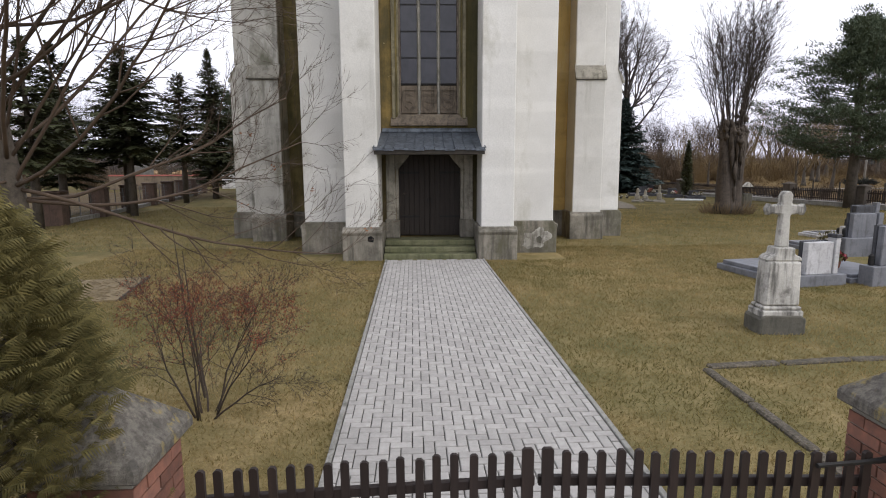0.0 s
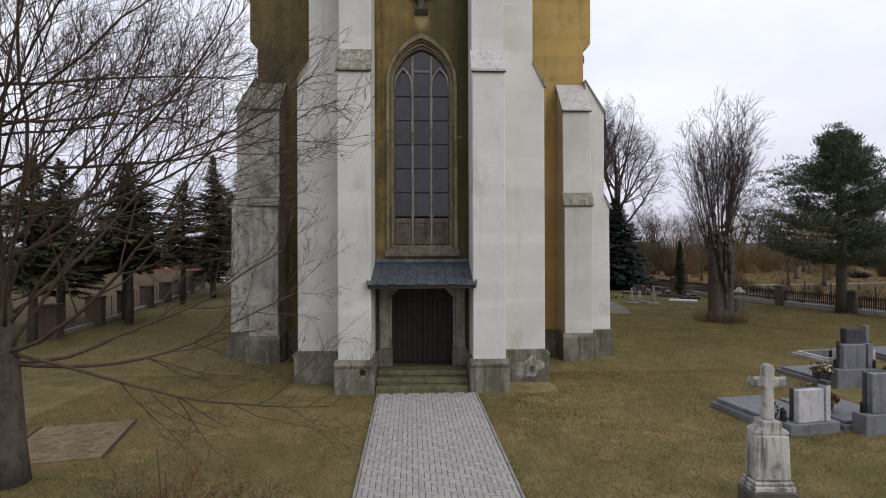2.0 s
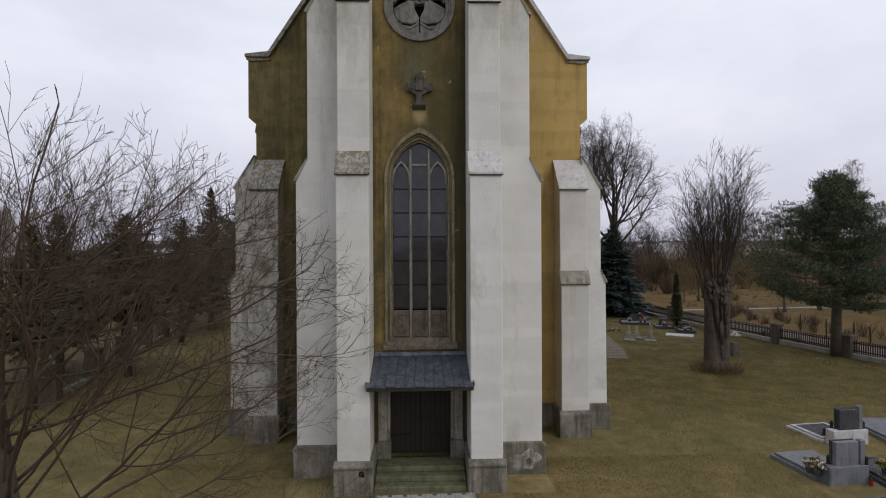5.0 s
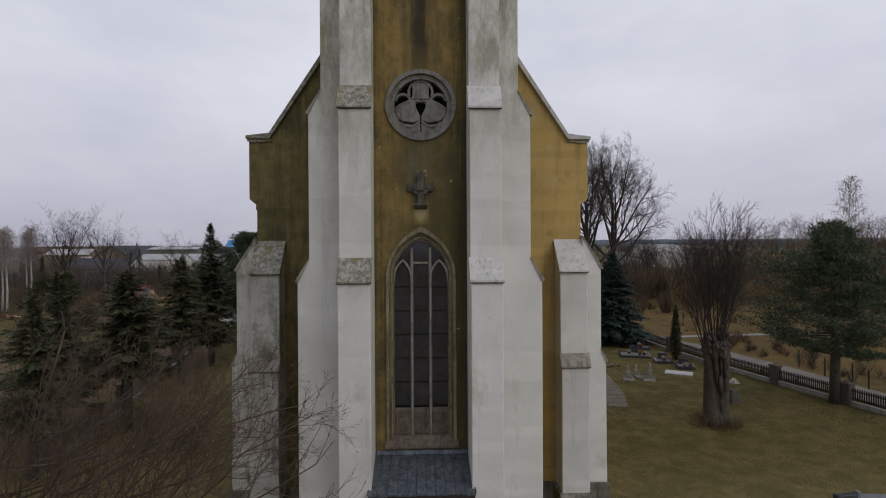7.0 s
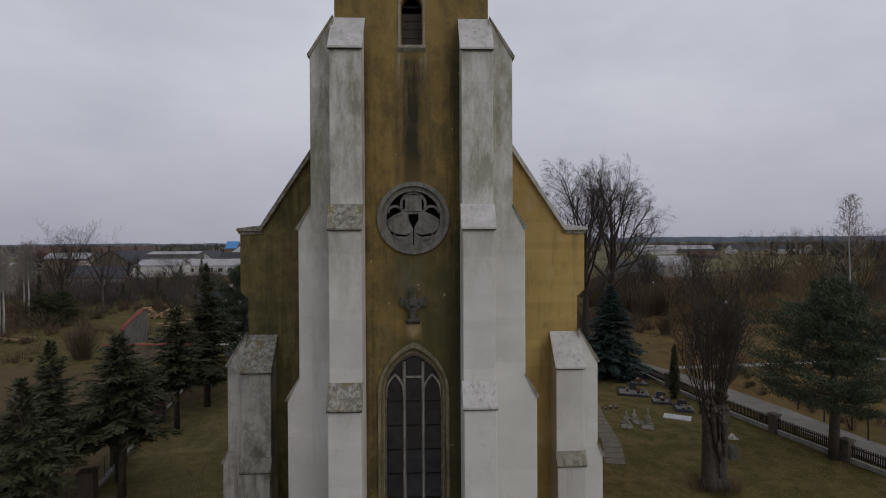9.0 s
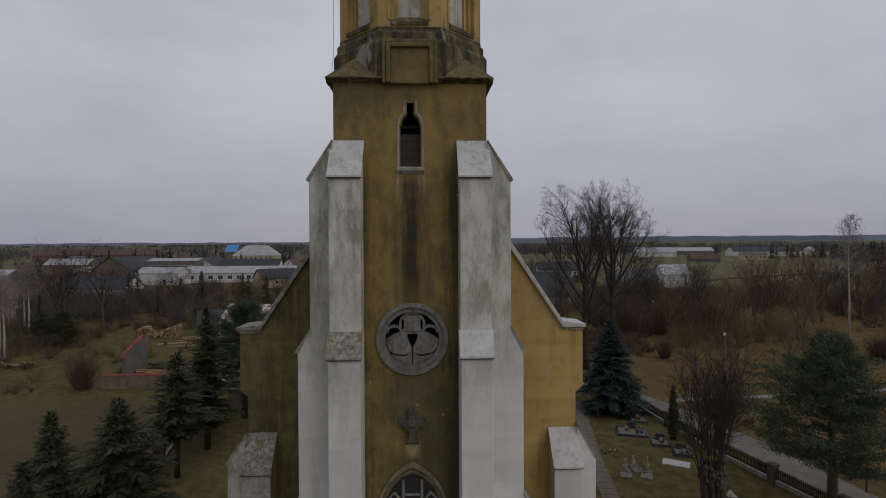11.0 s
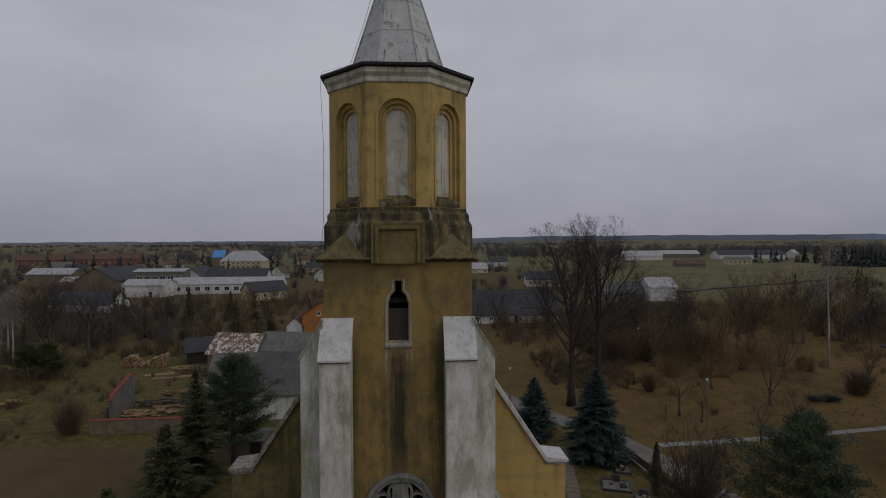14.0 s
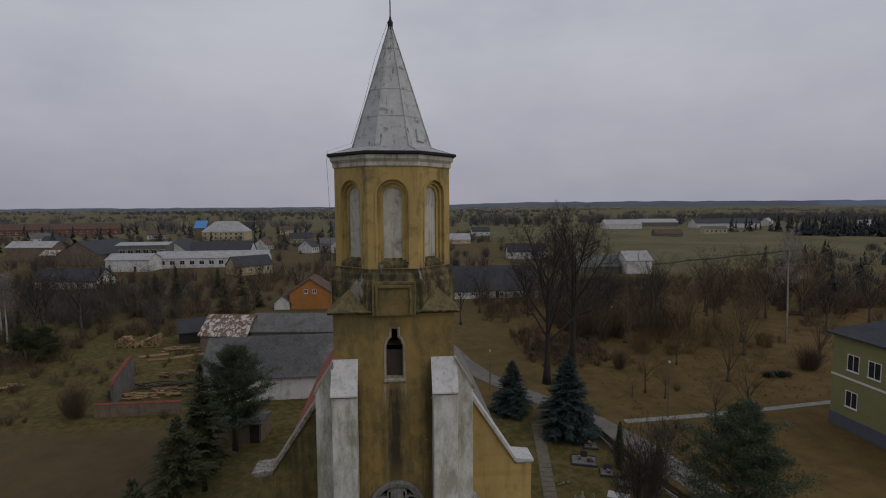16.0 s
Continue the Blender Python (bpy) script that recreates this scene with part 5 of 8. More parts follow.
# big bare tree by the gate: long limbs that lean out over the lawn and towards the gate
def beech(at, seed):
    rng = random.Random(seed)
    t = thing("bare_tree", "large bare beech with grey bark and a few withered brown leaves", "tree", at)
    pts = [Vector((0.25 * f * f + 0.03 * math.sin(7 * f), -0.9 * f * f + 0.03 * math.cos(5 * f), 6.6 * f)) for f in [i / 10 for i in range(11)]]
    pts[0].z = -0.1
    part("trunk", Geo().tube(pts, [0.30, 0.215] + [0.20 * (1 - 0.085 * i) for i in range(1, 10)], 12), M["bark"], t, smooth=True)
    cg = Geo()
    for k in range(54):
        low_limb = k % 9 == 0
        f = rng.uniform(0.14, 0.36) if low_limb else 0.30 + 0.67 * rng.random() ** 0.8
        i = min(int(f * 10), 9)
        base = pts[i].lerp(pts[i + 1], f * 10 - i)
        az = radians(-160 + 225 * ((k * 0.618 + 0.2 * rng.random()) % 1.0))
        reach = rng.uniform(3.2, 6.2) if low_limb else rng.uniform(1.2, 5.8)
        x, y = reach * math.cos(az), 0.70 * reach * math.sin(az) - 0.5
        high = TWIG["cap"](Vector((x, y, 0))) - rng.uniform(0.0, 1.0)
        aim = Vector((x, y, rng.uniform(1.2, 3.0) if low_limb else base.z + (high - base.z) * rng.uniform(0.45, 1.0)))
        d = (aim - base).normalized()
        d = (d - Vector((0, 0, 0.16))).normalized()
        grow(cg, rng, base, d, (aim - base).length * 1.06, 0.013 + 0.0030 * reach + 0.010 * (1 - f), 0, FINE)
    part("crown", cg, M["twig_grey"], t, smooth=True)
    lg = Geo()
    for _ in range(90):
        q = Vector(rng.choice(cg.v))
        if q.z < 3.4:
            for _k in range(5):
                leaf(lg, rng, q + Vector((rng.gauss(0, 0.05), rng.gauss(0, 0.05), rng.gauss(-0.03, 0.04))), 0.032)
    part("foliage", lg, M["leaf_brown"], t)
    return t


TWIG["cap"] = lambda q: 8.75 - 0.56 * max(0.0, q.x - 2.1) + 0.35 * math.sin(9.0 * q.x + 7.0 * q.y)
FINE = [(12, 0.075, 0.035, 12, 0.38, 36, 6), (7, 0.08, 0.06, 8, 0.44, 34, 4), (4, 0.09, 0.05, 4, 0.48, 34, 3), (2, 0.10, 0.03, 0, 0, 0, 3)]
TWIG["least"] = 0.0042
beech((-6.75, 8.95, 0), 4)
TWIG["cap"] = None
TWIG["least"] = 0.011
SPREAD = [(10, 0.055, 0.045, 10, 0.44, 40, 6), (6, 0.09, 0.035, 8, 0.48, 42, 4), (5, 0.11, 0.015, 6, 0.50, 44, 3), (3, 0.13, 0.0, 1, 0.6, 40, 3), (1, 0.1, 0, 0, 0, 0, 3)]
bare_tree("bare_tree", "tall bare spreading oak behind the church", (21.5, 68.0, 0), 11, 15.0, 0.46, 15, 9.8, 44, SPREAD, bark="bark_oak", start=0.38, dome=0.5)
bare_tree("bare_tree", "tall bare spreading oak behind the church", (28.6, 78.0, 0), 12, 16.0, 0.48, 15, 10.2, 42, SPREAD, bark="bark_oak", start=0.38, dome=0.5)
TWIG["least"] = 0.010
# pollard
SHOOT = [(8, 0.04, 0.02, 14, 0.28, 26, 4), (4, 0.07, 0.03, 5, 0.50, 28, 3), (3, 0.12, 0.02, 2, 0.5, 28, 3), (1, 0.1, 0, 0, 0, 0, 3)]


def pollard(at):
    rng = random.Random(21)
    t = thing("pollard_tree", "pollarded lime with a thick split trunk and upright bare shoots", "tree", at)
    g = Geo()
    for dx, lean_, r in ((-0.26, -0.20, 0.31), (0.28, 0.30, 0.28), (0.0, 0.04, 0.30), (0.12, -0.02, 0.24)):
        g.tube([(dx * 1.3, 0, -0.1), (dx, 0, 0.5), (dx * 1.25, 0.03, 1.6), (dx + lean_ * 0.5, 0, 3.1), (dx + lean_, 0.02, 4.3)], [r * 2.1, r * 1.35, r * 1.1, r * 0.95, r * 0.75], 11)
    for q in range(120):
        a, z = rng.uniform(0, 6.28), rng.uniform(0.2, 4.4) if q < 60 else rng.gauss(4.2, 0.35)
        k = 0.05 * z if q < 60 else 0.34 * rng.random()
        c = Vector(((0.38 + k) * math.cos(a), (0.27 + k) * math.sin(a), z))
        tall = rng.uniform(0.3, 0.9) if q < 60 else rng.uniform(0.12, 0.26)
        g.tube([c - Vector((0.04 * math.cos(a), 0, tall)), c, c + Vector((0, 0, tall))], [0.03, rng.uniform(0.06, 0.12) if q < 60 else rng.uniform(0.10, 0.22), 0.03], 6)
    part("trunk", g, M["bark_dark"], t, smooth=True)
    c = Geo()
    for k in range(36):
        a = rng.uniform(0, 6.28)
        rr = math.sqrt(rng.random())
        p = Vector((0.52 * rr * math.cos(a), 0.38 * rr * math.sin(a), rng.uniform(2.9, 4.5)))
        ang = radians(2 + 12 * rr * rng.uniform(0.6, 1.5))
        d = Vector((math.sin(ang) * math.cos(a), math.sin(ang) * math.sin(a), math.cos(ang)))
        grow(c, rng, p, d, rng.uniform(5.9, 7.3) * (1.08 - 0.36 * rr), 0.036, 0, SHOOT)
    part("crown", c, M["twig"], t)
    s = Geo()
    for k in range(320):
        a = rng.uniform(0, 6.28)
        p = Vector((rng.uniform(0.6, 1.35) * math.cos(a), rng.uniform(0.5, 1.2) * math.sin(a), 0))
        s.tube([p, p + Vector((0.25 * math.cos(a), 0.25 * math.sin(a), rng.uniform(0.2, 0.7)))], [0.014, 0.005], 3, False)
    part("basal_growth", s, M["twig_warm"], t)
    return t


pollard((15.9, 27.7, 0))
# conifers along the left boundary
ROW = "spruces along the boundary fence"
SPR = "dark green spruce with bare lower trunk beside the fence"
for k, (x, y, h, r, clear_) in enumerate(((-15.3, 28.2, 8.5, 2.1, 0.36), (-16.6, 30.2, 8.0, 1.6, 0.34), (-17.1, 38.4, 8.9, 1.9, 0.33), (-17.0, 43.5, 11.4, 1.9, 0.18), (-18.0, 27.0, 8.3, 1.5, 0.30), (-16.2, 22.6, 7.6, 1.5, 0.34), (-19.6, 29.5, 6.6, 1.7, 0.24), (-18.3, 47.0, 8.6, 1.6, 0.15))):
    conifer("spruce_tree", SPR, (x, y, 0), 31 + k, h, r * 1.5, "spruce", shape=0.8, irregular=0.24, clear=clear_, per=9, whorl_gap=0.36, group=ROW)
conifer("blue_spruce", "dense blue spruce standing by the churchyard wall", (18.9, 51.6, 0), 41, 8.8, 4.0, "spruce_blue", clear=0.02, per=13, irregular=0.1, lift=0.05, shape=0.8)
conifer("blue_spruce", "dense blue spruce standing by the churchyard wall", (14.2, 58.2, 0), 42, 6.3, 3.0, "spruce_blue", clear=0.02, per=13, irregular=0.1, lift=0.05, shape=0.8)
pine_tree("pine_tree", "dark green pine with a long bare trunk by the fence", (25.1, 31.0, 0), 51, 10.3, 5.3, clear=0.27, clumps=118)
pine_tree("pine_tree", "dark green pine beside the church", (-16.5, 51.1, 0), 52, 10.6, 5.2, clear=0.30, clumps=128)

# ---- gate and its brick pillars ----
def gate_leaf(at, n, width, sag, label):
    t = thing("gate_leaf", label, "gate", at, group="leaves of the churchyard gate")
    rng = random.Random(n)
    pitch = width / n
    for i in range(n):
        x = pitch * (i + 0.5)
        wide = 0.062 if (i == n - 1) else 0.044
        top = 1.03 - sag * (1 - x / width) + rng.uniform(-0.006, 0.006) + (0.02 if i == n - 1 else 0)
        part("picket", Geo().prism([(x - wide / 2, 0.10), (x + wide / 2, 0.10), (x + wide / 2, top - 0.012), (x + wide / 2 - 0.012, top), (x - wide / 2 + 0.012, top), (x - wide / 2, top - 0.012)], "y", -0.011, 0.011), M["fence_wood"], t, at=pose(0, 0, 0, 0, rng.uniform(-0.5, 0.5), 0))
    for z in (0.26, 0.815):
        part("rail", Geo().prism([(0.0, z - sag), (width, z), (width, z + 0.055), (0.0, z + 0.055 - sag)], "y", 0.0125, 0.045), M["fence_wood"], t, "", 0.004)
    return t


gate_leaf((-1.24, 2.58, 0), 19, 1.80, 0.085, "dark stained picket gate leaf with slightly sagging rail")
right_leaf = gate_leaf((2.40, 2.58, 0), 19, 1.82, 0.045, "dark stained picket gate leaf hung on iron hinges")
right_leaf.matrix_basis = pose(2.40, 2.58, 0) @ Matrix.Diagonal((-1, 1, 1, 1))


def pillar(at, sz, height, cap_over, label, bricks=True, mat_core="mortar", turn=0):
    t = thing("gate_pillar", label, "pillar", at, turn, group="brick pillars of the gate")
    h = sz / 2
    part("core", Geo().box(-h + 0.012, h - 0.012, -h + 0.012, h - 0.012, -0.1, height), M[mat_core], t)
    rng = random.Random(int(at[0] * 10))
    row, z = 0, 0.0
    whole = Geo().box(-0.112, 0.112, 0.0, 0.06, 0, 0.066).mesh("brick", M["brick"])
    half = Geo().box(-0.053, 0.053, 0.0, 0.06, 0, 0.066).mesh("brick", M["brick"])
    while z < height - 0.05:
        for side in range(4):
            pieces = ((-0.118, whole), (0.118, whole)) if (row + side) % 2 else ((-0.176, half), (0.0, whole), (0.176, half))
            for off, me_ in pieces:
                part("brick", me_, None, t, at=pose(0, 0, z, 0, 0, 90 * side) @ pose(off, -h + rng.uniform(-0.003, 0.003), 0.006, 0, 0, rng.uniform(-0.5, 0.5)))
        row, z = row + 1, z + 0.077
    c = h + cap_over
    part("cap", Geo().add([(-c, -c, height), (c, -c, height), (c, c, height), (-c, c, height), (-c, -c, height + 0.07), (c, -c, height + 0.07), (c, c, height + 0.07), (-c, c, height + 0.07), (0, 0, height + 0.37)], [(3, 2, 1, 0), (0, 1, 5, 4), (1, 2, 6, 5), (2, 3, 7, 6), (3, 0, 4, 7), (4, 5, 8), (5, 6, 8), (6, 7, 8), (7, 4, 8)]), M["cap_lichen"], t, "rough lichen-covered concrete cap", 0.012)
    return t


M["cap_lichen"] = weathered("lichened_concrete", (0.20, 0.18, 0.15), (0.125, 0.115, 0.098), (0.055, 0.05, 0.043), (0.44, 0.60), (0.5, 0.7), 9.0, bump=1.0, grain=60.0, stain2=(0.26, 0.20, 0.075), stain2_range=(0.57, 0.66))
pillar((-1.56, 2.46, 0), 0.47, 1.12, 0.05, "red brick gate pillar with a lichened concrete cap")
pillar((2.72, 2.66, 0), 0.47, 1.12, 0.05, "red brick gate pillar with a lichened concrete cap")
solid("latch_hinge", Geo().tube([(2.05, 2.545, 0.93), (2.30, 2.545, 0.945), (2.42, 2.56, 0.945), (2.50, 2.6, 0.945)], [0.014, 0.014, 0.018, 0.012], 6), M["iron"], "black iron strap hinge on the picket gate", "hinge")


# ---- shrubs by the gate ----
def thuja_bush(name, label, at, seed, height, radius, sprays, mat="thuja", size=0.16):
    rng = random.Random(seed)
    t = thing(name, label, "shrub", at)
    g, w = Geo(), Geo()
    w.tube([(0, 0, -0.05), (0.03, 0, height * 0.5), (0, 0.02, height * 0.9)], [0.06, 0.04, 0.01], 7)
    for k in range(sprays):
        f = rng.random() ** 0.9
        z = 0.05 * height + 0.95 * height * f
        rr = radius * min(1.0, 0.55 + 1.6 * f) * math.sqrt(max(0.02, 1 - f ** 2.2)) * (1 + 0.22 * noise.noise((k % 17, z * 1.7, seed))) * math.sqrt(rng.uniform(0.35, 1.08))
        az = rng.uniform(0, 2 * math.pi)
        p = Vector((rr * math.cos(az), rr * math.sin(az), z))
        up = rng.uniform(0.1, 1.1)
        d = Vector((math.cos(az + rng.gauss(0, 0.4)), math.sin(az + rng.gauss(0, 0.4)), up)).normalized()
        side = d.cross(Vector((rng.gauss(0, 1), rng.gauss(0, 1), rng.gauss(0, 1)))).normalized()
        s = size * rng.uniform(0.55, 1.25)
        # a flat branching spray of scale leaves
        for j in range(8):
            u = j / 8
            c = p + d * (s * u)
            for sgn in (-1, 1):
                tip = c + (d * 0.75 + side * sgn * 0.8).normalized() * (s * (0.62 - 0.45 * u)) + Vector((0, 0, -0.02))
                n2 = d * (s * 0.036)
                g.add([tuple(c - n2), tuple(c + n2 * 1.4), tuple(tip)], [(0, 1, 2)])
        g.add([tuple(p - side * 0.006), tuple(p + side * 0.006), tuple(p + d * s)], [(0, 1, 2)])
        if k % 40 == 0:
            w.tube([(0, 0, z * 0.8), tuple(p)], [0.012, 0.004], 4, False)
    part("stem", w, M["bark"], t)
    part("crown", g, M[mat], t)
    return t


thuja_bush("thuja_shrub", "dense green and bronze thuja beside the brick gate pillar", (-2.15, 2.22, 0), 61, 2.5, 0.74, 11500, size=0.105)


def red_shrub(at):
    rng = random.Random(62)
    t = thing("red_shrub", "leggy bare shrub with a haze of dull red leaves", "shrub", at)
    g, lg = Geo(), Geo()
    tips = []
    spec = [(6, 0.12, 0.02, 10, 0.48, 40, 5), (4, 0.15, 0.03, 8, 0.5, 42, 3), (3, 0.16, 0.03, 6, 0.5, 40, 3), (2, 0.15, 0.02, 0, 0, 0, 3)]
    TWIG["least"] = 0.002
    for k in range(9):
        az = k * 2.4 + rng.uniform(-0.4, 0.4)
        ang = radians(rng.uniform(10, 47))
        d = Vector((math.sin(ang) * math.cos(az), math.sin(ang) * math.sin(az), math.cos(ang)))
        grow(g, rng, Vector((0.09 * math.cos(az), 0.09 * math.sin(az), -0.03)), d, rng.uniform(1.0, 1.45), 0.012, 0, spec)
    for x, z in ((-0.2, 1.95), (-0.12, 1.7)):
        g.tube([(0, 0, 0.2), (x * 0.6, 0.0, 1.0), (x, 0.02, z)], [0.013, 0.010, 0.003], 4, False)
    part("stemwork", g, M["twig_red"], t, smooth=True)
    n = 0
    while n < 9000:
        q = Vector(rng.choice(g.v))
        if q.z > 0.65 and rng.random() < math.exp(-((q.z - 1.12) / 0.26) ** 2):
            leaf(lg, rng, q + Vector((rng.gauss(0, 0.02), rng.gauss(0, 0.02), rng.gauss(0, 0.02))), rng.uniform(0.005, 0.011))
            n += 1
    part("foliage", lg, M["leaf_red"], t)
    return t


M["twig_red"] = simple("red_brown_twigs", (0.060, 0.042, 0.030), (0.042, 0.034, 0.025), 4.0, 0.9)
red_shrub((-2.26, 5.15, 0))

# ---- graves ----
cross = thing("grave_cross", "weathered pale sandstone grave cross on a tall pedestal", "gravestone", (5.29, 7.72, 0), -3)
part("base", Geo().prism([(-0.345, -0.1), (0.345, -0.1), (0.345, 0.24), (0.2625, 0.29), (-0.2625, 0.29), (-0.345, 0.24)], "y", -0.22, 0.22), M["stone_dark"], cross, "blackened stone base", 0.02)
part("ledge", Geo().box(-0.31, 0.31, -0.20, 0.20, 0.245, 0.36).box(-0.285, 0.285, -0.18, 0.18, 0.36, 0.42), M["monument"], cross, "", 0.02)
part("pedestal", Geo().add([(-0.262, -0.165, 0.42), (0.262, -0.165, 0.42), (0.262, 0.165, 0.42), (-0.262, 0.165, 0.42), (-0.245, -0.15, 1.10), (0.245, -0.15, 1.10), (0.245, 0.15, 1.10), (-0.245, 0.15, 1.10)], [(3, 2, 1, 0), (4, 5, 6, 7), (0, 1, 5, 4), (1, 2, 6, 5), (2, 3, 7, 6), (3, 0, 4, 7)]), M["monument"], cross, "", 0.03)
part("shoulder", Geo().prism([(-0.255, 1.10), (0.255, 1.10), (0.23, 1.16), (0.14, 1.20), (0.13, 1.30), (-0.13, 1.30), (-0.14, 1.20), (-0.23, 1.16)], "y", -0.14, 0.14), M["monument"], cross, "", 0.015)
cr = [(-0.085, 1.30), (0.085, 1.30), (0.065, 1.78), (0.22, 1.80), (0.25, 1.76), (0.30, 1.86), (0.25, 1.96), (0.22, 1.92), (0.075, 1.94), (0.085, 2.06), (0.05, 2.13), (-0.05, 2.13), (-0.085, 2.06), (-0.075, 1.94), (-0.22, 1.92), (-0.25, 1.96), (-0.30, 1.86), (-0.25, 1.76), (-0.22, 1.80), (-0.065, 1.78)]
part("cross", Geo().prism(cr, "y", -0.06, 0.06), M["monument"], cross, "", 0.02)


def headstone_grave(at, turn, width, length, stone, mat, label, base_h=0.24, slab="granite", slab_h=0.2, base_mat=None):
    """A slab behind a headstone that shows its back."""
    t = thing("grave", label, "grave", at, turn, group="family graves with slabs")
    w = width / 2
    part("kerb", Geo().box(-w, w, 0.36, length, -0.1, slab_h * 0.6), M[slab], t, "", 0.012)
    part("slab", Geo().box(-w + 0.09, w - 0.09, 0.44, length - 0.09, slab_h * 0.6, slab_h), M[slab], t, "", 0.012)
    part("base", Geo().box(-w * 0.82, w * 0.82, 0.0, 0.34, -0.1, base_h), M[base_mat or slab], t, "", 0.012)
    part("headstone", Geo().prism(stone, "y", 0.08, 0.22), M[mat], t, "", 0.012)
    xs, zs = [p[0] for p in stone], [p[1] for p in stone]
    part("face_plate", Geo().box(min(xs) - 0.045, max(xs) - 0.02, 0.222, 0.275, min(zs), max(zs) + 0.02), M["granite_dark"], t, "dark polished face of the headstone", 0.006)
    return t


g1 = headstone_grave((8.22, 10.62, 0), 10, 1.5, 2.2, [(-0.34, 0.24), (0.30, 0.24), (0.30, 0.92), (-0.34, 0.92)], "terrazzo", "grey slab grave with a pale terrazzo headstone", slab="granite", slab_h=0.24)
part("side_pillar", Geo().box(0.31, 0.43, 0.05, 0.26, 0.24, 1.0), M["terrazzo"], g1, "", 0.012)
part("pillar_cap", Geo().box(0.30, 0.44, 0.04, 0.27, 1.0, 1.08), M["granite_dark"], g1, "", 0.008)
g2 = headstone_grave((12.05, 14.15, 0), 6, 1.5, 2.1, [(-0.36, 0.5), (0.36, 0.5), (0.36, 1.18), (-0.36, 1.18)], "granite", "grey granite grave with a two-tier headstone and flowers", base_h=0.52, slab="granite")
part("side_pillar", Geo().box(0.40, 0.56, 0.06, 0.24, 0.52, 1.2), M["granite"], g2, "", 0.012)
g3 = headstone_grave((14.45, 17.0, 0), 6, 1.6, 1.9, [(-0.36, 0.4), (0.36, 0.4), (0.36, 1.18), (-0.36, 1.18)], "granite_dark", "pale-edged grave with a dark polished headstone", base_h=0.5, slab="terrazzo", slab_h=0.16)
part("side_pillar", Geo().box(0.36, 0.50, 0.06, 0.24, 0.4, 1.28), M["granite"], g3, "", 0.012)
part("inset_slab", Geo().box(-0.58, 0.58, 0.56, 1.70, 0.150, 0.166), M["granite_dark"], g3, "dark inset slab", 0.004)
g4 = headstone_grave((9.85, 10.60, 0), 8, 1.6, 2.3, [(-0.42, 0.42), (0.55, 0.42), (0.55, 1.25), (-0.42, 1.25)], "granite", "grey granite grave with a planted bed behind its headstone", base_h=0.42, slab="granite", slab_h=0.18)
g5 = headstone_grave((13.6, 13.0, 0), -6, 1.6, 2.7, [(-0.4, 0.3), (0.4, 0.3), (0.4, 1.1), (-0.4, 1.1)], "granite_dark", "dark granite grave with wreaths", base_h=0.3, slab="granite_dark")
g6 = headstone_grave((16.6, 16.6, 0), -6, 1.7, 2.7, [(-0.4, 0.4), (0.4, 0.4), (0.42, 1.0), (0.0, 1.15), (-0.42, 1.0)], "granite", "grey granite grave with a peaked headstone", base_h=0.4, slab="granite")

M["flower_red"] = leafy("artificial_red_flowers", (0.20, 0.03, 0.03), (0.40, 0.10, 0.12))
M["flower_white"] = leafy("artificial_white_flowers", (0.45, 0.43, 0.40), (0.75, 0.72, 0.68))
M["flower_yellow"] = leafy("artificial_yellow_flowers", (0.45, 0.36, 0.05), (0.70, 0.60, 0.15))
M["terracotta"] = simple("terracotta", (0.26, 0.10, 0.06), (0.18, 0.075, 0.05), 10, 0.85)
M["candle_red"] = simple("red_grave_lantern", (0.22, 0.02, 0.02), (0.15, 0.015, 0.015), 5, 0.3)


def bouquet(name, label, at, seed, r, mat, pot="terracotta", green="thuja"):
    rng = random.Random(seed)
    t = thing(name, label, "flowers", at, group="flowers on the graves")
    part("pot", Geo().tube([(0, 0, 0), (0, 0, r * 0.8), (0, 0, r * 0.85)], [r * 0.45, r * 0.6, r * 0.62], 10), M[pot], t)
    for nm, mt, n, s in (("foliage", green, 60, 0.4), ("blossom", mat, 110, 0.26)):
        g = Geo()
        for _ in range(n):
            d = Vector((rng.gauss(0, 1), rng.gauss(0, 1), abs(rng.gauss(0.4, 0.8)))).normalized()
            leaf(g, rng, Vector((0, 0, r * 1.0)) + d * (r * rng.uniform(0.5, 1.05)), r * s * rng.uniform(0.7, 1.2))
        part(nm, g, M[mt], t)
    return t


def lantern(at, mat="candle_red"):
    t = thing("grave_lantern", "small glass grave lantern with a metal lid", "lantern", at, group="lanterns on the graves")
    part("glass", Geo().tube([(0, 0, 0), (0, 0, 0.03), (0, 0, 0.18)], [0.05, 0.055, 0.05], 10), M[mat], t)
    part("lid", Geo().tube([(0, 0, 0.18), (0, 0, 0.2), (0, 0, 0.25)], [0.056, 0.056, 0.015], 10), M["iron"], t)
    return t


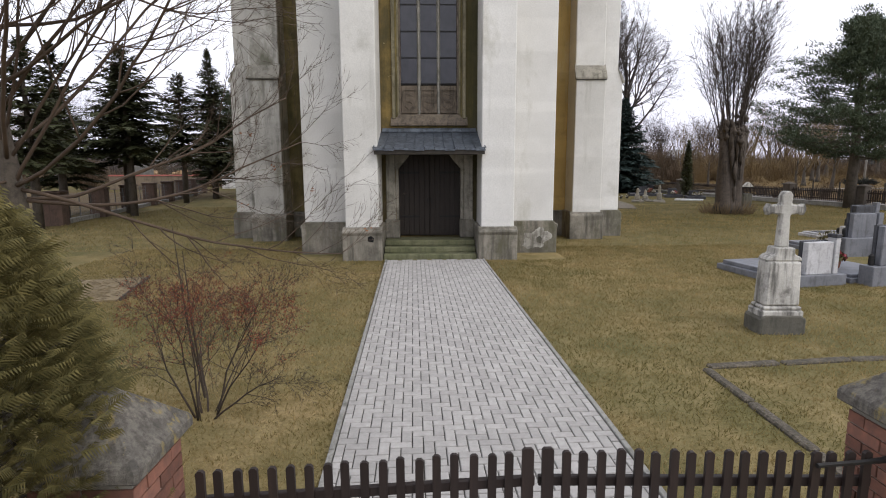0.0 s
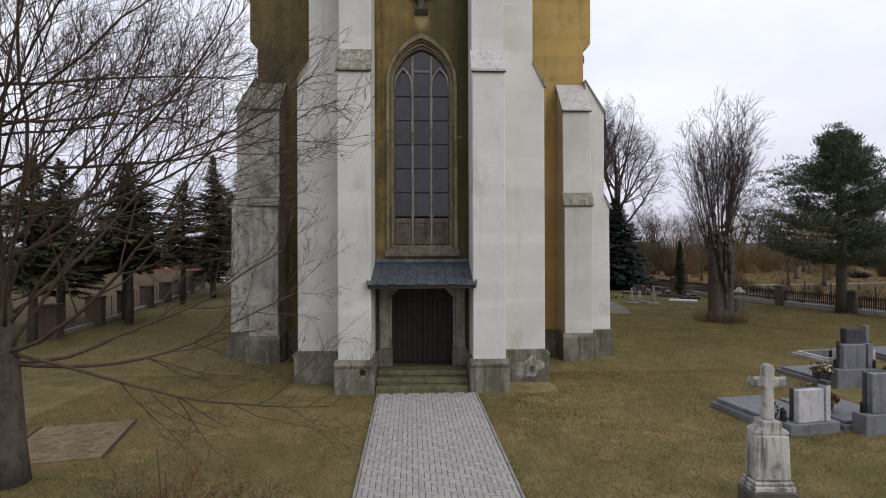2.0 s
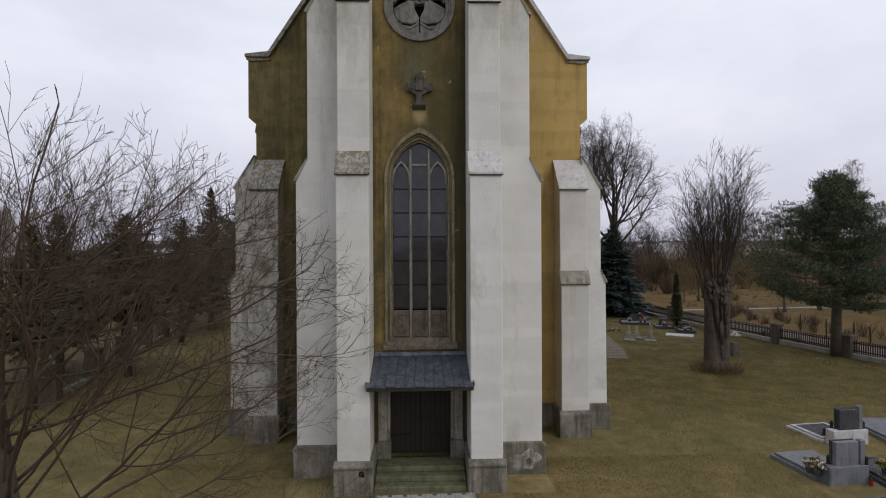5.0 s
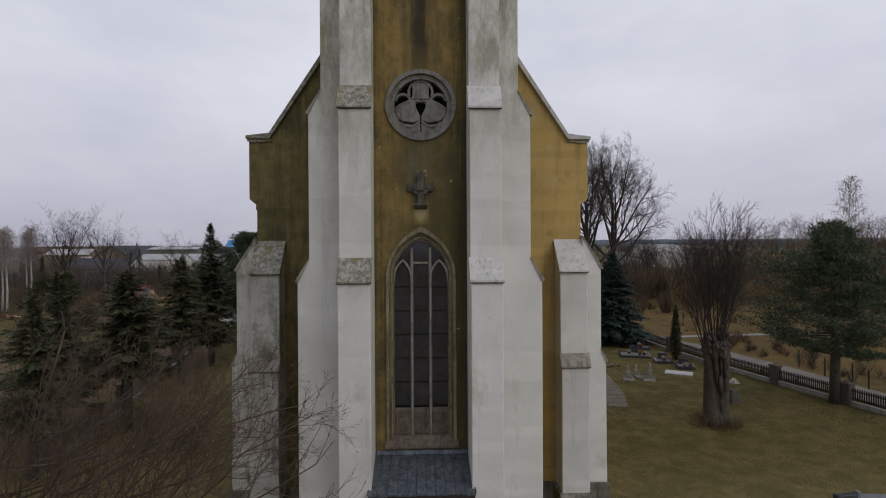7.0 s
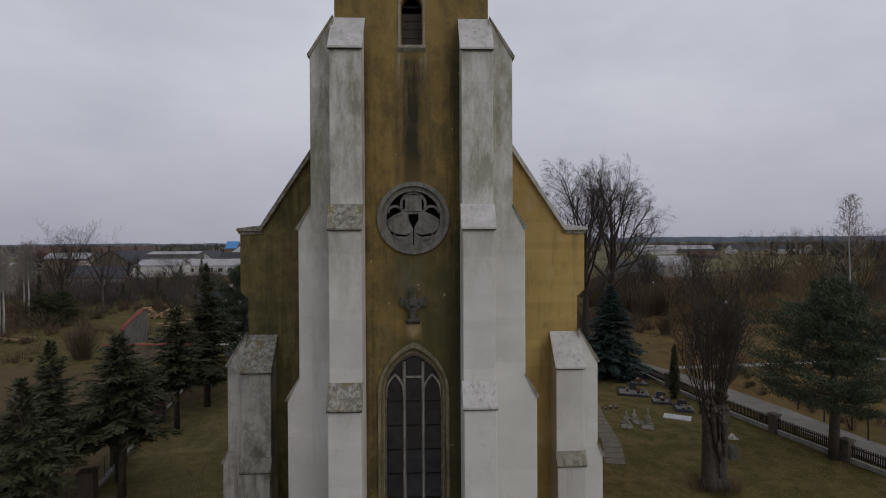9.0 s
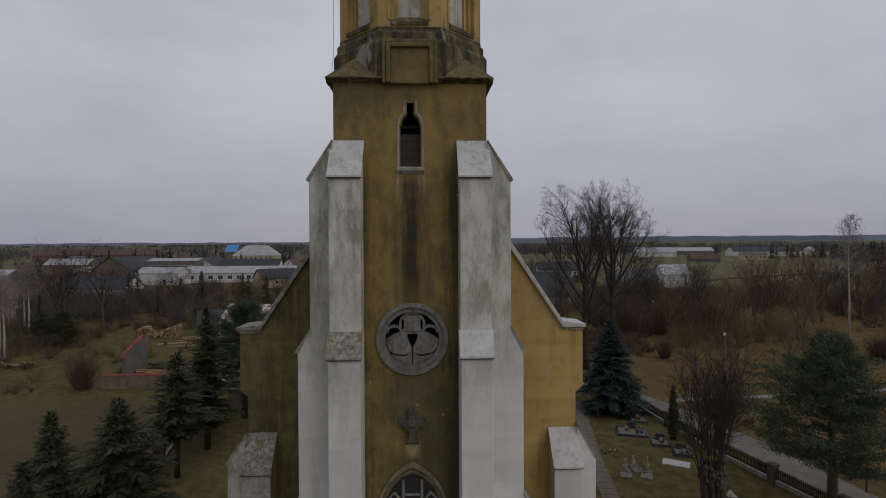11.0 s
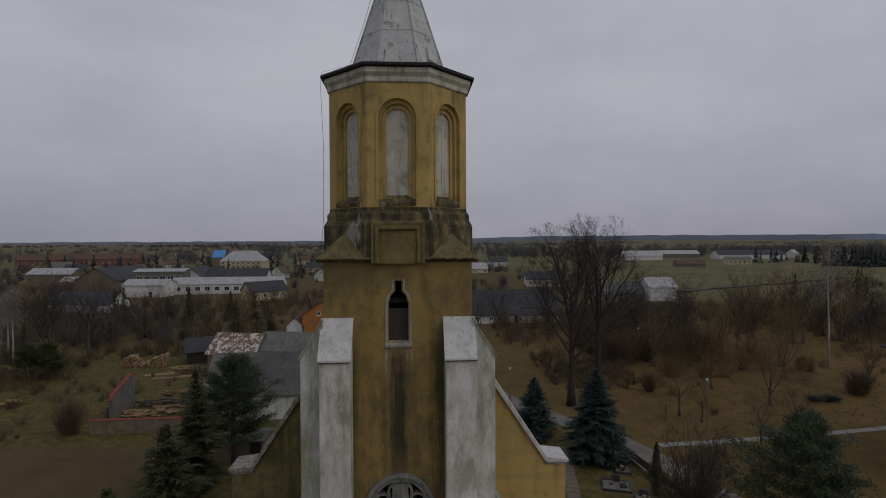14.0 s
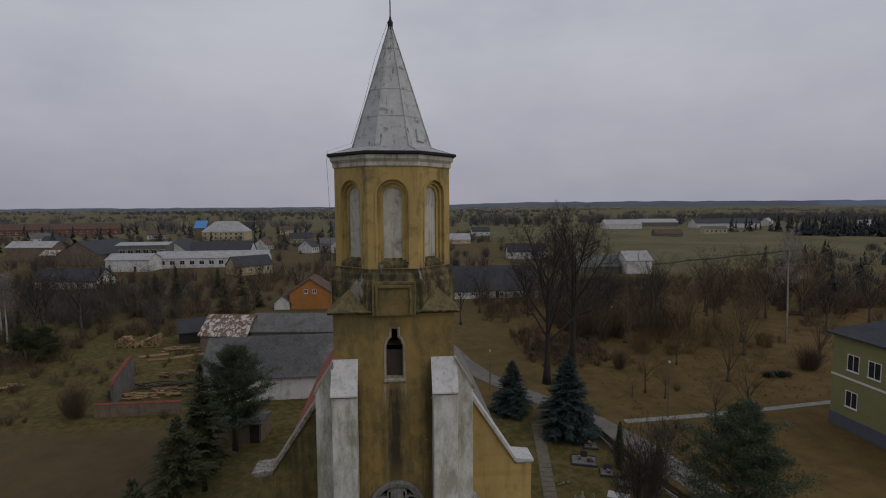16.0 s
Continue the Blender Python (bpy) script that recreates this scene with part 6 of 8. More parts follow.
bouquet("flower_pot", "potted red flowers and greenery on a grave", (9.35, 11.75, 0.18), 71, 0.20, "flower_red")
bouquet("flower_pot", "green shrub planted in a clay pot", (9.15, 11.95, 0.18), 72, 0.26, "thuja")
bouquet("flower_pot", "white artificial flowers on a grave", (7.52, 10.95, 0.24), 73, 0.13, "flower_white", "granite_dark")
bouquet("flower_pot", "white artificial flowers on a grave", (11.20, 14.55, 0.2), 74, 0.20, "flower_white", "granite_dark")
bouquet("flower_pot", "yellow artificial flowers on a grave", (13.3, 14.4, 0.2), 75, 0.20, "flower_yellow", "granite_dark")
bouquet("flower_pot", "red artificial flowers on a grave", (13.2, 13.6, 0.2), 76, 0.22, "flower_red", "granite_dark")
bouquet("flower_pot", "yellow artificial flowers on a grave", (10.6, 10.5, 0.0), 77, 0.10, "flower_yellow", "granite_dark")
lantern((7.72, 10.92, 0.24), "iron")
lantern((11.32, 14.35, 0.2), "glass")
lantern((12.6, 14.1, 0.0), "candle_red")
lantern((13.95, 17.55, 0.16), "iron")
lantern((10.72, 10.35, 0.0), "iron")
lantern((7.66, 10.80, 0.24), "glass")
lantern((12.62, 14.28, 0.52), "iron")
lantern((11.62, 14.40, 0.52), "iron")
lantern((14.00, 17.30, 0.50), "iron")
lantern((15.02, 17.20, 0.50), "glass")
lantern((9.30, 10.72, 0.42), "iron")
bouquet("flower_pot", "white artificial wreath flowers beside a headstone", (7.60, 11.10, 0.24), 78, 0.16, "flower_white", "granite_dark")
bouquet("flower_pot", "white artificial wreath flowers beside a headstone", (11.28, 14.42, 0.2), 79, 0.24, "flower_white", "granite_dark")

# grass-grown plots with kerbs
M["kerb_old"] = weathered("sunken_old_kerb", (0.175, 0.148, 0.115), (0.105, 0.09, 0.068), (0.05, 0.045, 0.033), (0.42, 0.56), (0.46, 0.6), scale=9.0, bump=1.0)
plot = thing("grave_plot", "old grass-grown grave plot with a low concrete kerb", "grave", (0, 0, 0))
kr = random.Random(12)
for (xa, ya), (xb, yb), n in (((3.50, 6.28), (7.4, 6.60), 4), ((3.46, 6.18), (3.36, 3.3), 3)):
    L = math.hypot(xb - xa, yb - ya) / n
    for k in range(n):
        f = (k + 0.5) / n
        h = L / 2 - kr.uniform(0.006, 0.03)
        w = kr.uniform(0.055, 0.07)
        g = Geo().box(-h, h, -w, w, -0.15, 0.035 + kr.uniform(-0.012, 0.012))
        part("kerb_stone", g, M["kerb_old"], plot, "", 0.018, at=pose(xa + (xb - xa) * f + kr.uniform(-0.02, 0.02), ya + (yb - ya) * f + kr.uniform(-0.02, 0.02), 0, kr.uniform(-3, 3), kr.uniform(-0.8, 0.8), math.degrees(math.atan2(yb - ya, xb - xa)) + kr.uniform(-1.2, 1.2)))
bed = thing("neglected_plot", "neglected plot of dead stalks edged with thin boards", "grave", (-7.0, 10.85, 0), 14)
g = Geo()
rng = random.Random(5)
for _ in range(420):
    p = Vector((rng.uniform(-0.85, 0.85), rng.uniform(-1.05, 1.05), 0.03))
    a = rng.uniform(0, 6.28)
    L = rng.uniform(0.08, 0.3)
    g.tube([p, p + Vector((L * math.cos(a), L * math.sin(a), rng.uniform(0.0, 0.06)))], [0.008, 0.003], 3, False)
M["dead"] = simple("dead_stalks", (0.25, 0.195, 0.115), (0.15, 0.115, 0.068), 6, 0.95)
M["board"] = simple("weathered_edging_board", (0.10, 0.082, 0.065), (0.06, 0.05, 0.04), 8, 0.9)
part("soil", Geo().box(-0.9, 0.9, -1.1, 1.1, -0.08, 0.035), M["dead"], bed)
part("stalk_litter", g, M["dead"], bed)
for x0, x1, y0, y1 in ((-0.93, -0.9, -0.2, 1.12), (0.9, 0.93, -1.12, 1.12)):
    part("edging_board", Geo().box(x0, x1, y0, y1, -0.05, 0.07), M["board"], bed, "", 0.006)

# ---- churchyard fences ----
M["fence_stone"] = weathered("dark_fence_pillar_render", (0.115, 0.095, 0.078), (0.085, 0.072, 0.06), (0.04, 0.036, 0.03), scale=2.0, bump=0.5)
posts = [(fence_x(y), y) for y in (19.5, 25.2, 30.7, 35.5, 41.2, 46.8, 52.4, 57.8)]
for x, y in posts:
    t = thing("fence_pillar", "dark rendered square fence pillar with a flat cap", "pillar", (x, y, 0), 16, group="pillars of the churchyard fence")
    part("shaft", Geo().box(-0.26, 0.26, -0.26, 0.26, -0.2, 1.22), M["fence_stone"], t, "", 0.02)
    part("cap", Geo().add([(-0.32, -0.32, 1.22), (0.32, -0.32, 1.22), (0.32, 0.32, 1.22), (-0.32, 0.32, 1.22), (-0.32, -0.32, 1.30), (0.32, -0.32, 1.30), (0.32, 0.32, 1.30), (-0.32, 0.32, 1.30), (0, 0, 1.42)], [(3, 2, 1, 0), (0, 1, 5, 4), (1, 2, 6, 5), (2, 3, 7, 6), (3, 0, 4, 7), (4, 5, 8), (5, 6, 8), (6, 7, 8), (7, 4, 8)]), M["fence_stone"], t, "", 0.01)
picket_mesh = Geo().prism([(-0.032, 0.30), (0.032, 0.30), (0.032, 1.02), (0.0, 1.07), (-0.032, 1.02)], "y", -0.012, 0.012).mesh("picket", M["fence_wood"])
for (xa, ya), (xb, yb) in zip(posts, posts[1:]):
    d = Vector((xb - xa, yb - ya, 0))
    L = d.length
    ang = math.degrees(math.atan2(d.y, d.x))
    t = thing("fence_bay", "dark wooden picket fence bay on a pale concrete base", "fence", (xa, ya, 0), ang, group="bays of the churchyard fence")
    part("base_wall", Geo().box(0.27, L - 0.27, -0.11, 0.11, -0.2, 0.26), M["concrete"], t, "pale concrete base", 0.01)
    for z in (0.42, 0.86):
        part("rail", Geo().box(0.27, L - 0.27, 0.013, 0.055, z, z + 0.07), M["fence_wood"], t)
    n = int((L - 0.6) / 0.125)
    for i in range(n):
        part("picket", picket_mesh, None, t, at=pose(0.34 + (L - 0.68) * i / (n - 1), 0, 0))

LEFT = [(-16.4, 24.0), (-16.9, 28.0), (-17.8, 32.4), (-18.7, 36.6), (-19.4, 40.6), (-20.2, 44.6), (-21.2, 49.0), (-22.4, 54.0)]
M["old_brick"] = weathered("sooty_brick", (0.13, 0.085, 0.065), (0.095, 0.065, 0.052), (0.045, 0.036, 0.03), scale=2.5, bump=0.6)
for x, y in LEFT:
    t = thing("fence_pillar", "sooty brick fence pillar with a slab cap", "pillar", (x, y, 0), 12, group="pillars of the old boundary fence")
    part("shaft", Geo().box(-0.36, 0.36, -0.36, 0.36, -0.2, 1.42), M["old_brick"], t, "", 0.02)
    part("cap", Geo().box(-0.41, 0.41, -0.41, 0.41, 1.42, 1.50), M["old_brick"], t, "", 0.015)
M["wire"] = simple("galvanised_fence_wire", (0.16, 0.155, 0.15), (0.11, 0.105, 0.10), 9, 0.6, 0.4)
for (xa, ya), (xb, yb) in zip(LEFT, LEFT[1:]):
    d = Vector((xb - xa, yb - ya, 0))
    L = d.length
    t = thing("fence_bay", "thin wire fence bay on a low concrete strip", "fence", (xa, ya, 0), math.degrees(math.atan2(d.y, d.x)), group="bays of the old boundary fence")
    part("base_wall", Geo().box(0.37, L - 0.37, -0.12, 0.12, -0.2, 0.20), M["concrete"], t, "", 0.01)
    for k in range(3):
        x = 0.37 + (L - 0.74) * (k + 0.5) / 3
        part("post", Geo().tube([(x, 0, 0.1), (x, 0, 1.35)], [0.025, 0.025], 6), M["wire"], t)
    g = Geo()
    for z in (0.35, 0.6, 0.85, 1.1, 1.32):
        g.tube([(0.3, 0, z), (L - 0.3, 0, z)], [0.006, 0.006], 3, False)
    for k in range(int(L / 0.2)):
        g.tube([(0.3 + 0.2 * k, 0, 0.25), (0.3 + 0.2 * k, 0, 1.32)], [0.004, 0.004], 3, False)
    part("wire_mesh", g, M["wire"], t)

# ---- graves behind the church ----
rng = random.Random(8)
FAR_GRAVES = [(18.5, 45.2, 2.5, 2.1, 0.75), (19.9, 42.7, 1.4, 1.5, 0.7), (20.7, 40.7, 1.3, 1.6, 0.6), (20.4, 48.4, 1.5, 1.8, 0.8)]
M["gravel"] = weathered("grey_gravel_fill", (0.20, 0.188, 0.17), (0.14, 0.13, 0.118), (0.07, 0.065, 0.058), scale=5.0, bump=0.8)
for i, (x, y, w, L, hh) in enumerate(FAR_GRAVES):
    t = thing("grave", "dark granite kerbed grave with pale gravel and flowers", "grave", (x, y, 0), rng.uniform(-20, -8), group="graves behind the church")
    w, L = w / 2, L / 2
    for x0, x1, y0, y1 in ((-w, w, -L, -L + 0.13), (-w, w, L - 0.13, L), (-w, -w + 0.13, -L + 0.131, L - 0.131), (w - 0.13, w, -L + 0.131, L - 0.131)):
        part("kerb", Geo().box(x0, x1, y0, y1, -0.1, 0.20), M["granite_dark"], t, "", 0.012)
    part("bed", Geo().box(-w + 0.131, w - 0.131, -L + 0.131, L - 0.131, -0.05, 0.13), M["gravel"], t)
    part("headstone", Geo().prism([(-0.36, 0.13), (0.36, 0.13), (0.36, hh - 0.08), (0.2, hh), (-0.36, hh - 0.03)], "y", L - 0.34, L - 0.20), M["granite_dark"], t, "", 0.012)
    for j in range(3 if i == 0 else 2):
        bouquet("flower_pot", "mixed artificial flowers laid on a grave", (x + rng.uniform(-0.6, 0.6) * w, y + rng.uniform(-0.5, 0.2) * L, 0.131), 80 + 5 * i + j, 0.19, ("flower_white", "flower_red", "flower_white")[(i + j) % 3], "granite_dark")
t = thing("grave", "flat pale gravel grave with a low edging", "grave", (19.3, 38.8, 0), -30, group="graves behind the church")
part("bed", Geo().box(-0.95, 0.95, -0.55, 0.55, -0.05, 0.07), M["terrazzo"], t, "", 0.02)
for i, (x, y, hh) in enumerate(((15.0, 37.7, 0.95), (15.9, 38.5, 0.8), (16.5, 37.5, 1.15))):
    t = thing("gravestone", "small weathered pale stone grave marker on a stepped foot", "gravestone", (x, y, 0), rng.uniform(-25, 5), group="old markers behind the church")
    part("base", Geo().box(-0.34, 0.34, -0.3, 0.3, -0.1, 0.14), M["plinth"], t, "", 0.02)
    part("pedestal", Geo().box(-0.17, 0.17, -0.15, 0.15, 0.14, 0.5 * hh), M["stone"], t, "", 0.03)
    part("shaft", Geo().tube([(0, 0, 0.5 * hh), (0, 0, 0.6 * hh), (0.01, 0, 0.85 * hh), (0, 0, hh)], [0.13, 0.10, 0.085, 0.05], 9), M["stone"], t)
    part("kerb", Geo().box(-0.40, 0.40, -1.2, -0.32, -0.1, 0.09), M["plinth"], t, "", 0.02)
for i, (x, y) in enumerate(((14.7, 41.0), (15.1, 41.15), (15.6, 41.2))):
    bouquet("flower_pot", "white artificial flowers standing in the grass", (x, y, 0.0), 110 + i, 0.14, "flower_white", "granite_dark")
shrine = thing("wayside_stone", "small dark stone grave pillar beside the pollard", "gravestone", (19.0, 31.2, 0), -10)
part("shaft", Geo().box(-0.24, 0.24, -0.2, 0.2, -0.1, 0.85), M["stone_dark"], shrine, "", 0.03)
part("top", Geo().prism([(-0.28, 1.25), (0.28, 1.25), (0.0, 1.55)], "y", -0.22, 0.22), M["monument"], shrine, "", 0.02)
conifer("columnar_thuja", "narrow dark columnar thuja among the graves", (21.4, 43.6, 0), 43, 4.3, 0.72, "spruce", clear=0.02, whorl_gap=0.2, per=12, lift=0.9, droop=0.0, shape=0.5, irregular=0.08)
conifer("columnar_thuja", "narrow dark columnar thuja by the churchyard fence", (24.6, 42.2, 0), 44, 2.7, 0.6, "spruce", clear=0.02, whorl_gap=0.2, per=12, lift=0.9, droop=0.0, shape=0.5, irregular=0.08)
for i, (x, y) in enumerate(((29.5, 40.1), (29.4, 37.3), (29.9, 35.4), (29.5, 33.6))):
    solid("stake", Geo().tube([(0, 0, -0.2), (0.02, 0, 0.7), (0, 0.02, 1.35)], [0.055, 0.05, 0.045], 7), M["louvre"], "weathered wooden stake beside the road", "stake", at=pose(x, y, 0, 2 * i - 3, 3 - 2 * i, 0), group="stakes beside the road")

# ---- village and fields ----
M["wall_white"] = weathered("white_house_render", (0.62, 0.61, 0.58), (0.52, 0.51, 0.49), (0.25, 0.24, 0.22), scale=0.5)
M["wall_yellow"] = weathered("pale_yellow_render", (0.48, 0.40, 0.25), (0.40, 0.34, 0.22), (0.2, 0.17, 0.12), scale=0.5)
M["wall_orange"] = weathered("orange_render", (0.40, 0.165, 0.048), (0.35, 0.145, 0.042), (0.25, 0.13, 0.05), scale=0.5)
M["wall_green"] = weathered("olive_green_render", (0.25, 0.235, 0.105), (0.225, 0.21, 0.095), (0.14, 0.13, 0.07), (0.62, 0.8), (0.66, 0.85), scale=0.5)
M["wall_tan"] = weathered("tan_brick_wall", (0.20, 0.155, 0.105), (0.16, 0.125, 0.09), (0.08, 0.065, 0.05), scale=0.8)
M["wall_red"] = weathered("red_brick_wall", (0.20, 0.085, 0.062), (0.15, 0.07, 0.055), (0.08, 0.05, 0.04), scale=0.5)
M["wall_grey"] = weathered("grey_rough_wall", (0.17, 0.16, 0.145), (0.125, 0.12, 0.108), (0.06, 0.058, 0.05), scale=0.8)
M["roof_dark"] = weathered("dark_slate_roof", (0.055, 0.057, 0.065), (0.042, 0.043, 0.05), (0.028, 0.028, 0.03), scale=0.7, roughness=0.7)
M["roof_grey"] = weathered("grey_shingle_roof", (0.15, 0.148, 0.142), (0.115, 0.113, 0.108), (0.06, 0.06, 0.055), scale=0.6)
M["roof_white"] = weathered("pale_sheet_roof", (0.40, 0.395, 0.40), (0.31, 0.305, 0.31), (0.17, 0.165, 0.16), scale=0.5, roughness=0.6)
M["roof_rust"] = weathered("patched_rusty_roof", (0.25, 0.19, 0.155), (0.175, 0.105, 0.075), (0.12, 0.07, 0.05), (0.42, 0.52), (0.5, 0.6), 1.6, stain2=(0.5, 0.47, 0.44), stain2_range=(0.50, 0.56))
M["roof_brown"] = weathered("brown_tile_roof", (0.135, 0.085, 0.065), (0.10, 0.066, 0.052), (0.05, 0.036, 0.03), scale=0.7)
M["roof_blue"] = simple("bright_blue_sheet", (0.08, 0.26, 0.55), (0.07, 0.22, 0.48), 1.0, 0.5)
M["frame_white"] = simple("white_window_paint", (0.70, 0.69, 0.67), (0.62, 0.61, 0.59), 3.0, 0.5)
M["plinth_blue"] = weathered("blue_grey_plinth", (0.125, 0.13, 0.16), (0.105, 0.11, 0.135), (0.07, 0.07, 0.085), (0.6, 0.8), (0.6, 0.85), scale=0.6)
M["log"] = simple("cut_log_ends", (0.34, 0.225, 0.12), (0.15, 0.10, 0.06), 2.2, 0.9, random_tone=0.45)
M["coping_red"] = weathered("red_coping_tiles", (0.23, 0.062, 0.045), (0.17, 0.052, 0.04), (0.09, 0.04, 0.033), scale=1.2)


def add_window(parent, x, y, z, w, h, m=None, deep=0.10):
    """A window with a frame, a pane, a crossbar and a sill, on a wall that faces -y."""
    m = m or Matrix()
    fr = part("window", Geo().holed([(x - w / 2, z), (x + w / 2, z), (x + w / 2, z + h), (x - w / 2, z + h)], [[(x - w / 2 + 0.09, z + 0.09), (x + w / 2 - 0.09, z + 0.09), (x + w / 2 - 0.09, z + h - 0.09), (x - w / 2 + 0.09, z + h - 0.09)]], y - 0.05, y + 0.06), M["frame_white"], parent, at=m)
    part("pane", Geo().box(x - w / 2 + 0.085, x + w / 2 - 0.085, y - 0.012, y - 0.004, z + 0.085, z + h - 0.085), M["glass_house"], fr)
    part("crossbar", Geo().box(x - 0.035, x + 0.035, y - 0.04, y - 0.013, z + 0.085, z + h - 0.085), M["frame_white"], fr)
    part("sill", Geo().box(x - w / 2 - 0.06, x + w / 2 + 0.06, y - 0.14, y - 0.052, z - 0.06, z + 0.0), M["frame_white"], fr)
    return fr


def house(name, label, at, turn, w, d, eave, ridge, wall, roof, windows=(), over=0.35, hip=0.0, category="house", chimney=0, gable_mat=None, door=None):
    """Ridge along x; the front wall faces -y. windows: (side, count, sill height, width, height, margin); side 'f' or 'e' (the +x or -x end: 'e', 'w')."""
    t = thing(name, label, category, at, turn)
    hw, hd = w / 2, d / 2
    if hip:
        part("wall", Geo().box(-hw, hw, -hd, hd, -0.6, eave), M[wall], t)
        g = Geo()
        o, th = over, 0.12
        ring_ = [(-hw - o, -hd - o), (hw + o, -hd - o), (hw + o, hd + o), (-hw - o, hd + o)]
        top = [(-hw + hip, 0), (hw - hip, 0)]
        g.add([(x, y, eave - 0.05) for x, y in ring_] + [(x, y, eave + th - 0.05) for x, y in ring_] + [(x, y, ridge) for x, y in top],
              [(3, 2, 1, 0), (0, 1, 5, 4), (1, 2, 6, 5), (2, 3, 7, 6), (3, 0, 4, 7), (4, 5, 9, 8), (6, 7, 8, 9), (5, 6, 9), (7, 4, 8)])
        rf = part("roof", g, M[roof], t)
    else:
        part("wall", Geo().prism([(-hd, -0.6), (hd, -0.6), (hd, eave), (0, ridge - 0.12), (-hd, eave)], "x", -hw, hw), M[wall], t)
        k = (ridge - eave) / hd
        for s in (-1, 1):
            rf = part("roof", Geo().prism([(0, ridge), (s * (hd + over), eave - k * over), (s * (hd + over), eave - k * over + 0.14), (0, ridge + 0.14)], "x", -hw - over, hw + over), M[roof], t)
    for side, count, z, ww, wh, margin in windows:
        if side == "f":
            m, span = pose(0, -hd, 0), w
        elif side == "e":
            m, span = pose(hw, 0, 0, 0, 0, 90), d
        else:
            m, span = pose(-hw, 0, 0, 0, 0, -90), d
        for i in range(count):
            x = 0 if count == 1 else -span / 2 + margin + (span - 2 * margin) * i / (count - 1)
            add_window(t, x, 0, z, ww, wh, m)
    if door is not None:
        part("door", Geo().box(door - 0.5, door + 0.5, -hd - 0.05, -hd + 0.02, 0.0, 2.1), M["louvre"], t)
    for i in range(chimney):
        x = (-0.25 + 0.5 * i) * w
        part("chimney", Geo().box(x - 0.3, x + 0.3, -0.3, 0.3, ridge - 1.0, ridge + 0.9), M["wall_red"], t)
    return t


# green house beside the meadow: its west wall faces the churchyard
gh = thing("green_house", "two-storey olive green house with dark hipped roof and blue-grey plinth", "house", (50.2, 44.0, 0), 0)
part("wall", Geo().box(0, 11.0, -7.6, 7.6, 1.45, 10.5), M["wall_green"], gh)
part("plinth", Geo().box(-0.06, 11.06, -7.66, 7.66, -0.4, 1.45), M["plinth_blue"], gh)
part("string_course", Geo().box(-0.05, -0.002, -7.65, 7.65, 5.72, 5.95), M["frame_white"], gh, "pale painted band")
part("roof", Geo().add([(-0.6, -8.2, 10.45), (11.6, -8.2, 10.45), (11.6, 8.2, 10.45), (-0.6, 8.2, 10.45), (-0.6, -8.2, 10.62), (11.6, -8.2, 10.62), (11.6, 8.2, 10.62), (-0.6, 8.2, 10.62), (5.5, -2.5, 13.6), (5.5, 2.5, 13.6)], [(3, 2, 1, 0), (0, 1, 5, 4), (1, 2, 6, 5), (2, 3, 7, 6), (3, 0, 4, 7), (4, 5, 8), (5, 6, 9, 8), (6, 7, 9), (7, 4, 8, 9)]), M["roof_dark"], gh, "dark slate hipped roof")
for y in (4.85, 2.25, -1.0, -4.0):
    for z in (2.65, 6.75):
        if z > 5 or y in (4.85, -1.0):
            add_window(gh, 0, 0, z, 1.55, 1.85, pose(0, y, 0, 0, 0, -90))

# workshop yard on the left
BARN = house("barn", "long low barn with a huge grey lattice-patterned shingle roof", (-16.4, 71.4, 0), 3, 17.0, 12.0, 3.3, 7.0, "wall_white", "roof_grey", over=0.5, category="barn")
g = Geo()
for i in range(56):
    for s in (-1, 1):
        x = -8.9 + 17.8 * i / 55
        if abs(x + s * 6.0) < 8.95:
            g.tube([(x, -6.48, 3.155), (x + s * 6.0, -0.08, 7.12)], [0.02, 0.02], 3, False)
part("shingle_lattice", g, M["roof_dark"], BARN)
house("outhouse", "small flat-roofed outhouse beside the pine", (-16.4, 54.6, 0), -6, 4.6, 3.2, 2.1, 2.45, "wall_tan", "roof_grey", over=0.2, category="shed", door=1.6)
house("shed", "collapsing shed with a patched rusty and white roof", (-28.6, 92.5, 0), -12, 8.2, 7.0, 3.2, 5.9, "wall_tan", "roof_rust", category="shed")
house("long_shed", "long low shed with plain grey roof and pale wall", (-16.0, 92.0, 0), -6, 17.0, 7.0, 3.7, 6.0, "wall_grey", "roof_grey", category="shed")
house("shed", "small open timber shed with dark gable roof", (-37.9, 98.5, 0), 20, 4.2, 4.0, 2.3, 4.2, "louvre", "roof_dark", category="shed")
oh = house("orange_house", "orange gabled house with a brown tiled roof", (-20.3, 131.5, 0), 90, 9.0, 9.9, 4.1, 7.4, "wall_orange", "roof_brown", windows=(("w", 2, 3.9, 0.9, 1.0, 3.9),))
house("lean_to", "low brown lean-to beside the orange house", (-27.0, 131.0, 0), 90, 8.0, 4.0, 1.6, 3.6, "wall_white", "roof_brown", category="shed")

